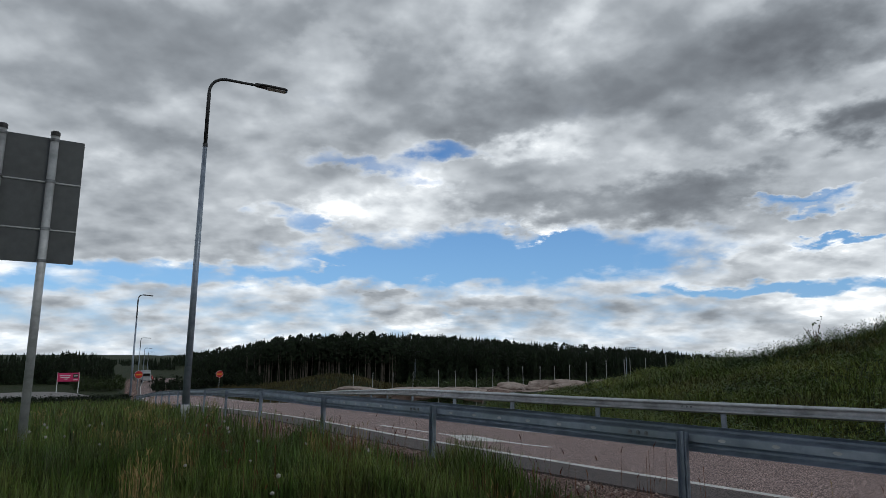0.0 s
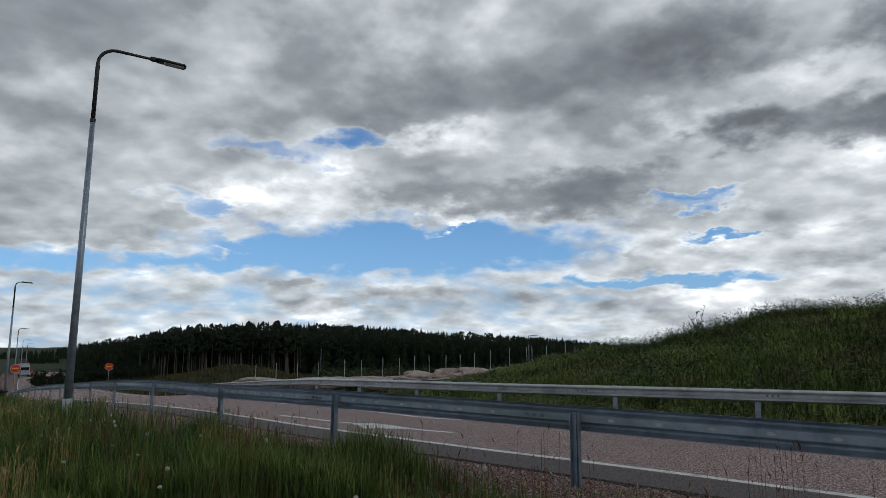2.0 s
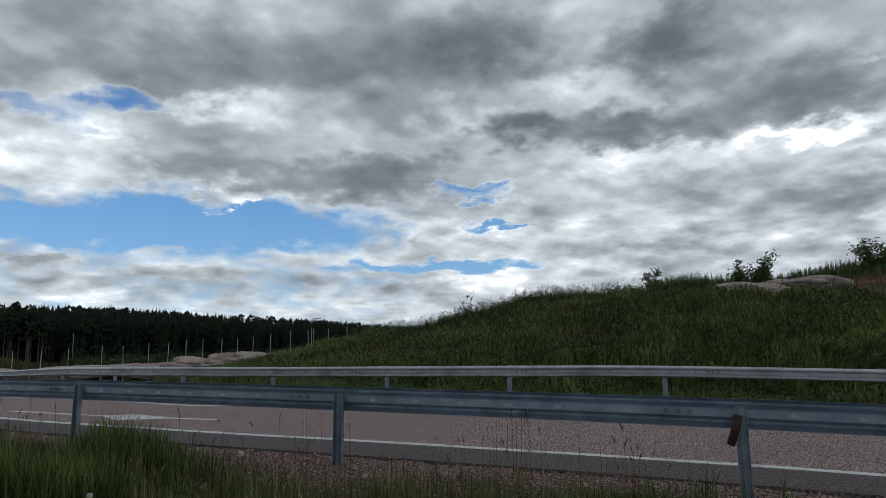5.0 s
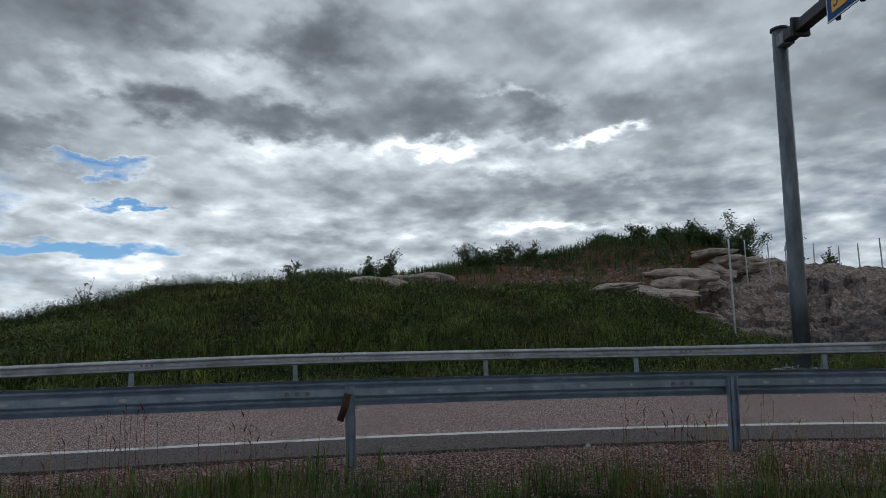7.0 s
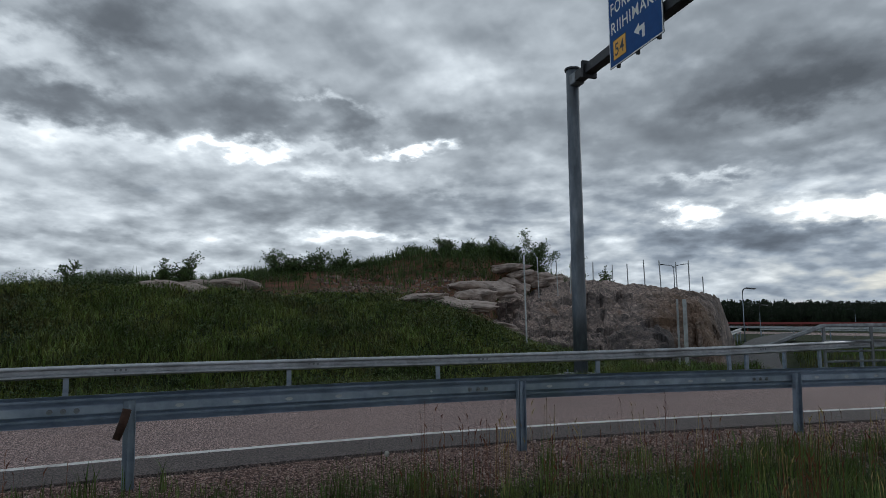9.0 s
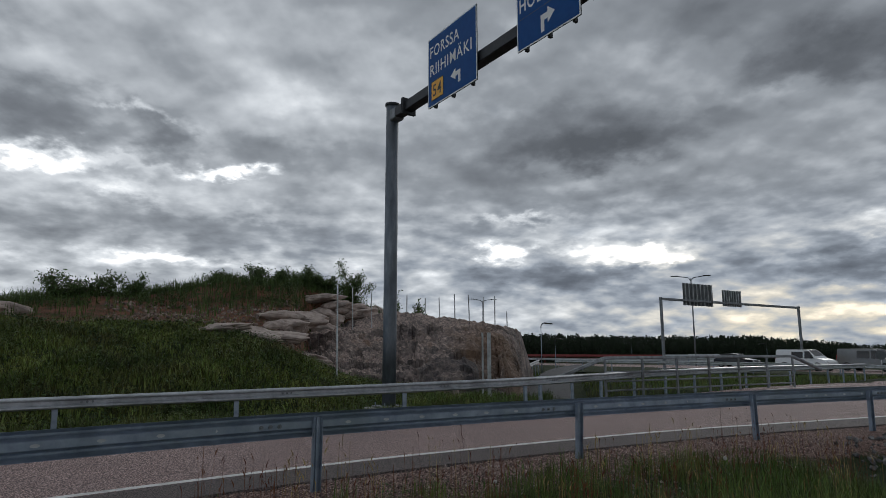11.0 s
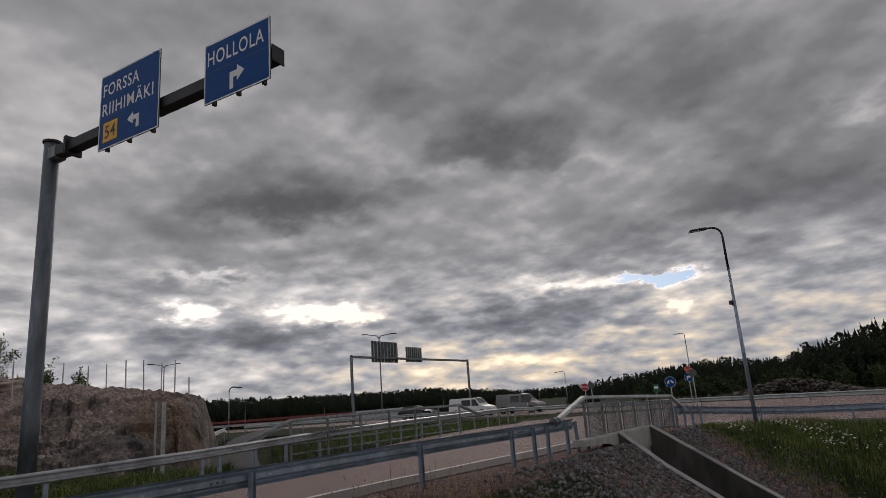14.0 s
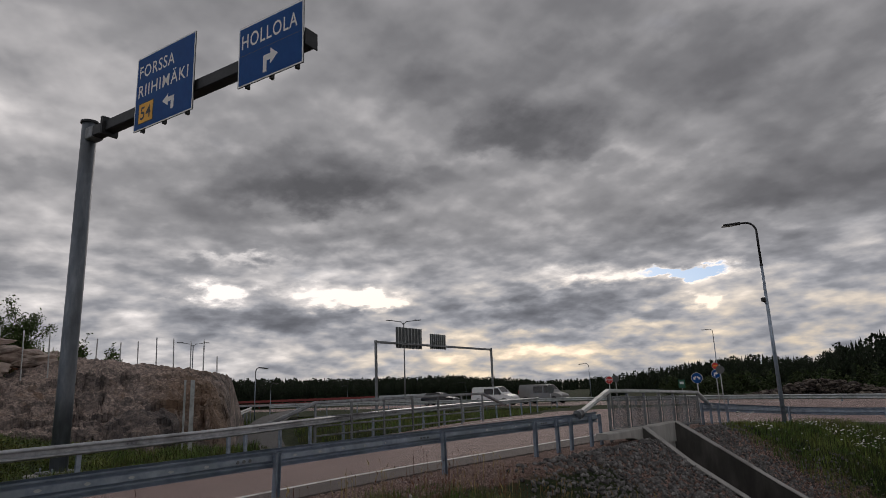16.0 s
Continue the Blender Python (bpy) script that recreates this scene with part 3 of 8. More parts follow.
def soil():
    """The ground sheet: earth and moss under the grass, gravel on the road's shoulder by the second colour layer's weights."""
    m = bpy.data.materials.new("ground_cover")
    m.use_nodes = True
    N = Nodes(m.node_tree)
    out = N.add("ShaderNodeOutputMaterial")
    b = N.add("ShaderNodeBsdfPrincipled")
    m.node_tree.links.new(b.outputs[0], out.inputs[0])
    co = N.add("ShaderNodeTexCoord").outputs["Object"]
    wt = N.add("ShaderNodeVertexColor")
    wt.layer_name = "cover"
    sep = N.add("ShaderNodeSeparateColor")
    N.put(sep.inputs[0], wt.outputs[0])
    n = N.noise(co, 1.1, 8.0, 0.65)
    fine = N.noise(co, 38.0, 4.0, 0.75)
    turf = N.ramp(n, [(0.35, (0.014, 0.024, 0.008)), (0.5, (0.026, 0.040, 0.012)), (0.65, (0.048, 0.052, 0.020))])
    gravel = N.ramp(fine, [(0.40, (0.025, 0.016, 0.014)), (0.5, (0.16, 0.094, 0.077)), (0.61, (0.58, 0.42, 0.36))])
    brown = N.ramp(n, [(0.35, (0.06, 0.075, 0.026)), (0.46, (0.13, 0.072, 0.045)), (0.6, (0.23, 0.105, 0.066)), (0.72, (0.07, 0.085, 0.03))])
    ragged = N.math("MULTIPLY_ADD", N.math("SUBTRACT", N.noise(co, 3.0, 6.0, 0.7), 0.5), 0.9, sep.outputs[0])
    c = N.mix(N.smooth(ragged, 0.35, 0.6), turf, gravel)
    ragged2 = N.math("MULTIPLY_ADD", N.math("SUBTRACT", N.noise(co, 0.9, 6.0, 0.7), 0.5), 0.9, sep.outputs[1])
    c = N.mix(N.smooth(ragged2, 0.35, 0.6), c, brown)
    N.put(b.inputs["Base Color"], c)
    b.inputs["Roughness"].default_value = 0.92
    b.inputs["Specular IOR Level"].default_value = 0.2
    bm = N.add("ShaderNodeBump")
    bm.inputs["Strength"].default_value, bm.inputs["Distance"].default_value = 0.8, 0.04
    N.put(bm.inputs["Height"], fine)
    N.put(b.inputs["Normal"], bm.outputs[0])
    return m


def rock_face():
    """Blasted granite: grey and brown blocks with pale veins and rusty water stains."""
    m = bpy.data.materials.new("blasted_rock")
    m.use_nodes = True
    N = Nodes(m.node_tree)
    out = N.add("ShaderNodeOutputMaterial")
    b = N.add("ShaderNodeBsdfPrincipled")
    m.node_tree.links.new(b.outputs[0], out.inputs[0])
    co = N.add("ShaderNodeTexCoord").outputs["Object"]
    n = N.noise(co, 0.8, 9.0, 0.68, 0.2)
    fine = N.noise(co, 7.0, 8.0, 0.72)
    blocks = N.add("ShaderNodeTexVoronoi")
    bent = N.add("ShaderNodeVectorMath", operation="MULTIPLY_ADD")
    bend = N.add("ShaderNodeTexNoise")
    N.put(bend.inputs["Vector"], co)
    bend.inputs["Scale"].default_value, bend.inputs["Detail"].default_value = 1.6, 5.0
    N.put(bent.inputs[0], bend.outputs["Color"])
    bent.inputs[1].default_value = (0.9, 0.9, 0.5)
    N.put(bent.inputs[2], co)
    flat_lying = N.add("ShaderNodeMapping")
    N.put(flat_lying.inputs[0], bent.outputs[0])
    flat_lying.inputs[2].default_value = (0.25, -0.18, 0.0)
    flat_lying.inputs[3].default_value = (0.8, 0.8, 2.2)
    N.put(blocks.inputs["Vector"], flat_lying.outputs[0])
    blocks.inputs["Scale"].default_value = 1.1
    tone = N.add("ShaderNodeSeparateColor")
    N.put(tone.inputs[0], blocks.outputs["Color"])
    c = N.ramp(n, [(0.34, (0.075, 0.065, 0.062)), (0.46, (0.18, 0.152, 0.142)), (0.56, (0.30, 0.25, 0.23)), (0.68, (0.48, 0.40, 0.37))])
    c = N.mix(0.4, c, N.ramp(tone.outputs[0], [(0.1, (0.10, 0.094, 0.096)), (0.5, (0.23, 0.195, 0.18)), (0.9, (0.42, 0.345, 0.31))]))
    mp = N.add("ShaderNodeMapping")
    N.put(mp.inputs[0], co)
    mp.inputs[3].default_value = (1, 1, 0.4)
    streak = N.noise(mp.outputs[0], 0.9, 6.0, 0.6, 0.3)
    c = N.mix(N.math("MULTIPLY", N.smooth(streak, 0.56, 0.70), 0.55), c, (0.22, 0.13, 0.075))
    c = N.mix(N.math("MULTIPLY", N.smooth(streak, 0.44, 0.34), 0.45), c, (0.04, 0.04, 0.044))
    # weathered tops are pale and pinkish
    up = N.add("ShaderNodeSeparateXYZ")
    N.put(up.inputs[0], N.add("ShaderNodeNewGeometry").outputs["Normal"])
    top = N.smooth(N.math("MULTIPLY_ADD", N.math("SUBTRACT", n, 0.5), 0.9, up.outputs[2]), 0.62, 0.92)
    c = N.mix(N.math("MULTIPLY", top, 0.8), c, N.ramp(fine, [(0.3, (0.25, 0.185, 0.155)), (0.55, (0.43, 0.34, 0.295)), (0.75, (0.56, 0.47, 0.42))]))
    c = N.mix(N.smooth(fine, 0.3, 0.7), N.mix(1.0, c, (0.48, 0.48, 0.50), "MULTIPLY"), N.mix(1.0, c, (1.42, 1.38, 1.33), "MULTIPLY"))
    # a rusty corner and a dark wet run down the face, both ragged
    def zone(x, y, r0, r1):
        n1 = N.add("ShaderNodeVectorMath", operation="SUBTRACT")
        N.put(n1.inputs[0], co)
        n1.inputs[1].default_value = (x, y, 0)
        n2 = N.add("ShaderNodeVectorMath", operation="MULTIPLY")
        N.put(n2.inputs[0], n1.outputs[0])
        n2.inputs[1].default_value = (1, 1, 0)
        n3 = N.add("ShaderNodeVectorMath", operation="LENGTH")
        N.put(n3.inputs[0], n2.outputs[0])
        return N.smooth(N.math("MULTIPLY_ADD", N.math("SUBTRACT", streak, 0.5), 7.0, n3.outputs["Value"]), r1, r0)

    c = N.mix(N.math("MULTIPLY", zone(*(heading(-96.4) * 29), 1.2, 4.2), 0.7), c, (0.035, 0.036, 0.042))
    c = N.mix(N.math("MULTIPLY", zone(*(heading(-99.8) * 33.5), 1.0, 3.6), 0.65), c, N.ramp(fine, [(0.3, (0.10, 0.055, 0.03)), (0.7, (0.26, 0.155, 0.085))]))
    v = N.add("ShaderNodeTexVoronoi")
    v.feature = "DISTANCE_TO_EDGE"
    N.put(v.inputs["Vector"], flat_lying.outputs[0])
    v.inputs["Scale"].default_value = 1.1
    crack = N.smooth(v.outputs["Distance"], 0.05, 0.0)
    c = N.mix(N.math("MULTIPLY", crack, 0.3), c, (0.03, 0.028, 0.027))
    N.put(b.inputs["Base Color"], c)
    b.inputs["Roughness"].default_value = 0.85
    b.inputs["Specular IOR Level"].default_value = 0.35
    bm = N.add("ShaderNodeBump")
    bm.inputs["Strength"].default_value, bm.inputs["Distance"].default_value = 0.9, 0.12
    N.put(bm.inputs["Height"], N.math("SUBTRACT", N.math("ADD", n, N.math("MULTIPLY", fine, 0.5)), N.math("MULTIPLY", crack, 0.15)))
    N.put(b.inputs["Normal"], bm.outputs[0])
    return m


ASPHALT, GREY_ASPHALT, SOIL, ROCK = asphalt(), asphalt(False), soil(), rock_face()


# ---------------------------------------------------------------- mesh helpers
class G:
    """Collects vertices and faces, and becomes one mesh object."""

    def __init__(self):
        self.v, self.f = [], []

    def raw(self, verts, faces):
        k = len(self.v)
        self.v += [tuple(map(float, p)) for p in verts]
        self.f += [tuple(i + k for i in face) for face in faces]
        return self

    def box(self, size, m=None, bevel=0.0):
        """A box centred on the origin of m, with its corners cut by bevel."""
        m = m or Matrix()
        x, y, z = (s / 2 for s in size)
        if bevel <= 0:
            vs = [(a, b, c) for c in (-z, z) for a, b in ((-x, -y), (x, -y), (x, y), (-x, y))]
            fs = [(3, 2, 1, 0), (4, 5, 6, 7), (0, 1, 5, 4), (1, 2, 6, 5), (2, 3, 7, 6), (3, 0, 4, 7)]
        else:
            d = min(bevel, x * 0.9, y * 0.9, z * 0.9)
            ring = [(-x + d, -y), (x - d, -y), (x, -y + d), (x, y - d), (x - d, y), (-x + d, y), (-x, y - d), (-x, -y + d)]
            inner = [(a * (x - d) / x, b * (y - d) / y) for a, b in ring]
            vs = [(a, b, -z) for a, b in inner] + [(a, b, -z + d) for a, b in ring] + [(a, b, z - d) for a, b in ring] + [(a, b, z) for a, b in inner]
            fs = [tuple(range(7, -1, -1)), tuple(range(24, 32))]
            fs += [(8 * k + i, 8 * k + (i + 1) % 8, 8 * k + 8 + (i + 1) % 8, 8 * k + 8 + i) for k in range(3) for i in range(8)]
        return self.raw([m @ Vector(p) for p in vs], fs)

    def tube(self, pts, radii, n=10, caps=True):
        """A round bar along points, with a radius for each."""
        pts = [Vector(p) for p in pts]
        if isinstance(radii, (int, float)):
            radii = [radii] * len(pts)
        rings, side = [], None
        for i, p in enumerate(pts):
            d = (pts[min(i + 1, len(pts) - 1)] - pts[max(i - 1, 0)]).normalized()
            if side is None:
                side = d.cross(Vector((0.12, 0.93, 0.31))).normalized()
            side = (side - d * side.dot(d)).normalized()
            up = d.cross(side)
            rings += [p + (side * math.cos(2 * math.pi * k / n) + up * math.sin(2 * math.pi * k / n)) * radii[i] for k in range(n)]
        fs = [(i * n + k, i * n + (k + 1) % n, (i + 1) * n + (k + 1) % n, (i + 1) * n + k) for i in range(len(pts) - 1) for k in range(n)]
        if caps:
            fs += [tuple(range(n - 1, -1, -1)), tuple(range((len(pts) - 1) * n, len(pts) * n))]
        return self.raw(rings, fs)

    def sweep(self, section, places, closed=True):
        """A section of (across, up) points carried along (position, across direction) places, upright."""
        n = len(section)
        vs = [Vector(p) + Vector((a[0], a[1], 0)) * u + Vector((0, 0, w)) for p, a in places for u, w in section]
        m = n if closed else n - 1
        fs = [(i * n + k, i * n + (k + 1) % n, (i + 1) * n + (k + 1) % n, (i + 1) * n + k) for i in range(len(places) - 1) for k in range(m)]
        if closed:
            fs += [tuple(range(n - 1, -1, -1)), tuple(range((len(places) - 1) * n, len(places) * n))]
        return self.raw(vs, fs)

    def disc(self, radius, m, n=24, thick=0.0):
        vs = [m @ Vector((radius * math.cos(2 * math.pi * k / n), radius * math.sin(2 * math.pi * k / n), z)) for z in ((0.0, -thick) if thick else (0.0,)) for k in range(n)]
        fs = [tuple(range(n))]
        if thick:
            fs += [tuple(range(2 * n - 1, n - 1, -1))] + [(k, n + k, n + (k + 1) % n, (k + 1) % n) for k in range(n)]
        return self.raw(vs, fs)

    def plate(self, outline, m, thick=0.0):
        """A flat shape in m's x-y plane, facing m's +z; thick goes behind it."""
        n = len(outline)
        vs = [m @ Vector((x, y, z)) for z in ((0.0, -thick) if thick else (0.0,)) for x, y in outline]
        fs = [tuple(range(n))]
        if thick:
            fs += [tuple(range(2 * n - 1, n - 1, -1))] + [(k, n + k, n + (k + 1) % n, (k + 1) % n) for k in range(n)]
        return self.raw(vs, fs)

    def mesh(self, name, mat, smooth=False):
        me = bpy.data.meshes.new(name)
        me.from_pydata(self.v, [], self.f)
        me.materials.append(mat)
        if smooth:
            me.polygons.foreach_set("use_smooth", [True] * len(me.polygons))
        me.update()
        return me


def thing(name, label, category, g=None, mat=None, smooth=False, at=None, group="", kind=""):
    """A top-level thing: a mesh, or an Empty at its base for the parts."""
    ob = new(name, g.mesh(name, mat, smooth) if g else None)
    if at is not None:
        ob.matrix_basis = at if isinstance(at, Matrix) else Matrix.Translation(at)
    return tagged(ob, label, category, group, kind)


def part(name, g, mat, parent, label="", smooth=False, at=None, kind=""):
    ob = new(name, g.mesh(name, mat, smooth) if isinstance(g, G) else g)
    ob.parent = parent
    if at is not None:
        ob.matrix_basis = at if isinstance(at, Matrix) else Matrix.Translation(at)
    return tagged(ob, label, "", "", kind)


def curve(points, step=0.5):
    """A smooth line through the points (Catmull-Rom), sampled about every step metres."""
    p = np.array([2 * np.array(points[0]) - points[1], *points, 2 * np.array(points[-1]) - points[-2]], float)
    rows = []
    for i in range(1, len(p) - 2):
        n = max(2, int(np.linalg.norm(p[i + 1] - p[i]) / step))
        for t in np.arange(n) / n:
            rows.append(0.5 * (2 * p[i] + (p[i + 1] - p[i - 1]) * t + (2 * p[i - 1] - 5 * p[i] + 4 * p[i + 1] - p[i + 2]) * t**2 + (3 * p[i] - p[i - 1] - 3 * p[i + 1] + p[i + 2]) * t**3))
    rows.append(p[-2])
    return np.array(rows)


def tangents(line):
    d = np.gradient(line[:, :2], axis=0)
    return d / np.linalg.norm(d, axis=1, keepdims=True)


def offset_from(line, x, y):
    """Signed distance from a line (positive on its left), its height at the nearest place, and the index of that place."""
    x, y = np.asarray(x, float), np.asarray(y, float)
    off, zz, idx = np.empty(x.shape), np.empty(x.shape), np.empty(x.shape, int)
    t = tangents(line)
    for k in range(0, x.size, 4000):
        s = slice(k, k + 4000)
        dx, dy = x[s, None] - line[None, :, 0], y[s, None] - line[None, :, 1]
        i = (dx * dx + dy * dy).argmin(1)
        r = np.arange(len(i))
        sign = np.sign(t[i, 0] * dy[r, i] - t[i, 1] * dx[r, i])
        off[s] = sign * np.hypot(dx[r, i], dy[r, i])
        zz[s], idx[s] = line[i, 2], i
    return off, zz, idx


def smoothstep(x, lo, hi):
    t = np.clip((np.asarray(x, float) - lo) / (hi - lo), 0, 1)
    return t * t * (3 - 2 * t)


# ---------------------------------------------------------------- the plan
# road surface along the post line of the rail beside the verge, from the ramp's foot to the junction
NEAR = curve([(-108.6, 230.7, -7.0), (-81, 168.6, -6.3), (-52.4, 108, -5.2), (-29.4, 61.5, -3.15), (-17.8, 40.2, -1.6), (-6.65, 19.91, -0.31), (-2.39, 13.16, -0.08), (-0.17, 9.86, 0.01), (2.47, 6.75, 0.02),
              (5.09, 3.73, 0.01), (7.44, 0.64, -0.01), (9.47, -2.76, -0.04), (11.23, -6.39, -0.06), (12.5, -10.0, -0.06), (14.8, -15.8, -0.10), (16.5, -20.0, -0.12), (17.5, -24.0, -0.38),
              (16.7, -28.0, -0.66), (14.0, -30.2, -0.72), (11.0, -31.3, -0.7), (4.0, -32.8, -0.7), (-8.0, -34.5, -0.7), (-30.0, -36.0, -0.7)])
# ground under the rail on the other side of the road
FAR = curve([(-97, 237.5, -7.2), (-69.5, 174.5, -6.5), (-41.2, 114, -5.4), (-19, 68.0, -3.4), (-8.5, 47.0, -1.9), (-2.0, 26.5, -0.65), (0.6, 19.6, -0.33), (3.9, 16.2, -0.29), (8.2, 12.0, -0.22), (10.8, 9.9, -0.22),
             (13.6, 6.5, -0.24), (14.9, 3.3, -0.2), (16.3, -0.4, -0.14), (18.2, -3.8, -0.10), (20.0, -6.0, -0.08), (22.7, -9.4, -0.06), (26.9, -15.4, -0.05), (32.0, -23.0, -0.1), (38.0, -30.0, -0.2)])
# foot and cycle path that dives under the road
PATH = curve([(-12.0, -27.6, -3.2), (5.0, -19.9, -3.2), (14.4, -15.64, -3.1), (22.6, -12.0, -2.9), (28.5, -9.0, -2.1), (34.0, -8.4, -1.45), (44.0, -10.5, -0.9), (58.0, -15.0, -0.45), (75.0, -22.0, -0.4)])
# the crossing road
CROSS = curve([(230, 95, -3.0), (130, 15, -1.0), (84, -22, -0.6), (59, -40, -0.55), (32, -48, -0.55), (0, -47, -0.6), (-60, -42, -0.7)], 2.0)

# elevation of the land's skyline and of the grassy bank's brow, by heading
BROW_AZ = [-100, -90, -86.8, -82.9, -78.8, -72.6, -62.5, -53.3, -45.2, -40.7, -35.5, -30.4, -23.3, -16.6, -11.3, -4.0]
BROW_EL = [-5.0, -3.2, -2.6, -0.8, 0.7, 1.5, 1.9, 2.2, 2.4, 2.0, 1.35, 0.2, -1.1, -2.4, -3.1, -4.6]
CREST_AZ = [-104, -98, -93, -90, -86, -82, -75.7, -70, -64, -60, -53, -49, -45, -36, -23, -10]
CREST_EL = [-2.4, -1.4, 0.2, 2.4, 4.8, 5.8, 5.5, 4.6, 3.9, 3.4, 2.8, 2.8, 2.2, 0.8, -1.6, -3.2]
ROOT_AZ = [-105, -91, -64, -47, -23, -2]
ROOT_R = [24.0, 21.0, 18.2, 17.0, 17.6, 20.5]
FAR_AZ = [-220, -160, -130, -100, -60, -25, 0, 30, 60, 140]
FAR_Z = [-1.5, -1.0, -1.8, -2.6, -4.0, -5.2, -5.6, -4.6, -3.5, -1.5]


def land(x, y):
    """Height of the ground."""
    shape = np.shape(x)
    x, y = np.ravel(np.asarray(x, float)), np.ravel(np.asarray(y, float))
    r = np.hypot(x, y)
    az = np.degrees(np.arctan2(-x, y))
    az = np.where(az > 140, az - 360, az)
    o, zn, _ = offset_from(NEAR, x, y)
    fo, zf, _ = offset_from(FAR, x, y)
    zfar = np.interp(az, FAR_AZ, FAR_Z)
    # verge side
    verge = zn - 0.015 - 0.11 * smoothstep(-o, 0.0, 1.6) + 0.04 * np.sin(x * 0.9) * np.sin(y * 0.7 + 1) * smoothstep(-o, 1.5, 3)
    verge = verge + (zfar - verge) * smoothstep(r, 50, 130)
    # embankment beside the underpass
    dp, zp, _ = offset_from(PATH, x, y)
    near_path = np.abs(dp)
    fall = np.where(dp > 0, 0.72, 0.42 + 0.38 * smoothstep(-dp, 6.5, 3.6))
    bank = 0.15 - fall * np.clip(-o - 0.35, 0, np.where(dp > 0, 4.2, 6.6))
    grip = smoothstep(near_path, 13.0, 5.0) * smoothstep(r, 5.0, 10.0)
    verge = np.where(bank < verge, verge + (bank - verge) * grip, verge)
    # between the rails
    w = np.clip(o / np.maximum(o - fo, 0.1), 0, 1)
    road = zn + (zf - zn) * w - 0.015 - 0.085 * smoothstep(o, 0.55, 0.85)
    # beyond: ditch, bank, hill
    beyond = zf - 0.07 - 0.35 * smoothstep(fo, 0.5, 2.2)
    beyond = beyond + (zfar - beyond) * smoothstep(r, 30, 140)
    r0, r1, r2 = np.interp(az, ROOT_AZ, ROOT_R), 28.0, 44.0
    z1 = 1.5 + r1 * np.tan(np.radians(np.interp(az, BROW_AZ, BROW_EL)))
    z2 = 1.5 + r2 * np.tan(np.radians(np.interp(az, CREST_AZ, CREST_EL)))
    t1 = np.clip((r - r0) / (r1 - r0), 0, 1)
    t2 = smoothstep(r, r1 - 1.0, r2)
    hill = -0.5 + (z1 + 0.5) * (1 - (1 - t1) ** 1.6)
    hill = hill + (z2 - z1) * t2 - 0.16 * np.clip(r - r2 - 2, 0, 60)
    hill = hill + (0.22 * np.sin(x * 0.55 + 2) * np.sin(y * 0.48) + 0.10 * np.sin(x * 1.3) * np.sin(y * 1.15 + 2)) * t1
    # stripped of soil above the rock cutting
    hill = hill - 2.7 * smoothstep(-az, 80.8, 83.0) * smoothstep(-az, 95.0, 91.0) * smoothstep(r, 28.2, 30.5) * smoothstep(r, 41.5, 39.0)
    inside = (az > -104) & (az < -4) & (r > r0)
    beyond = np.where(inside, np.maximum(hill, beyond), beyond)
    z = np.where(o < 0, verge, np.where(fo < 0, road, beyond))
    # past the lines' ends the plain level holds
    z = np.where((az < -104) & (fo > 0) & (o > 0), np.minimum(z, -0.35 + (zfar + 0.35) * smoothstep(r, 40, 160)), z)
    # the path's cutting
    cut = zp - 0.08 + np.where(fo < 0, 14.0, 0.5) * np.clip(near_path - np.where(fo < 0, 1.22, 2.0), 0, 20)
    z = np.where((x > -10) & (x < 74), np.minimum(z, cut), z)
    # low under the crossing road
    co, zc, _ = offset_from(CROSS, x, y)
    z = np.where(np.abs(co) < 5.4, np.minimum(z, zc - 0.1), z)
    # grassy knoll before the wood
    z = z + 3.0 * np.exp(-((az - 9.5) / 4.6) ** 2) * smoothstep(r, 96, 116) * smoothstep(r, 150, 126)
    # far ridge closes the view
    z = z + 2.5 * smoothstep(r, 500, 900)
    return z.reshape(shape)


def land_z(x, y):
    return float(land(np.array([x]), np.array([y]))[0])


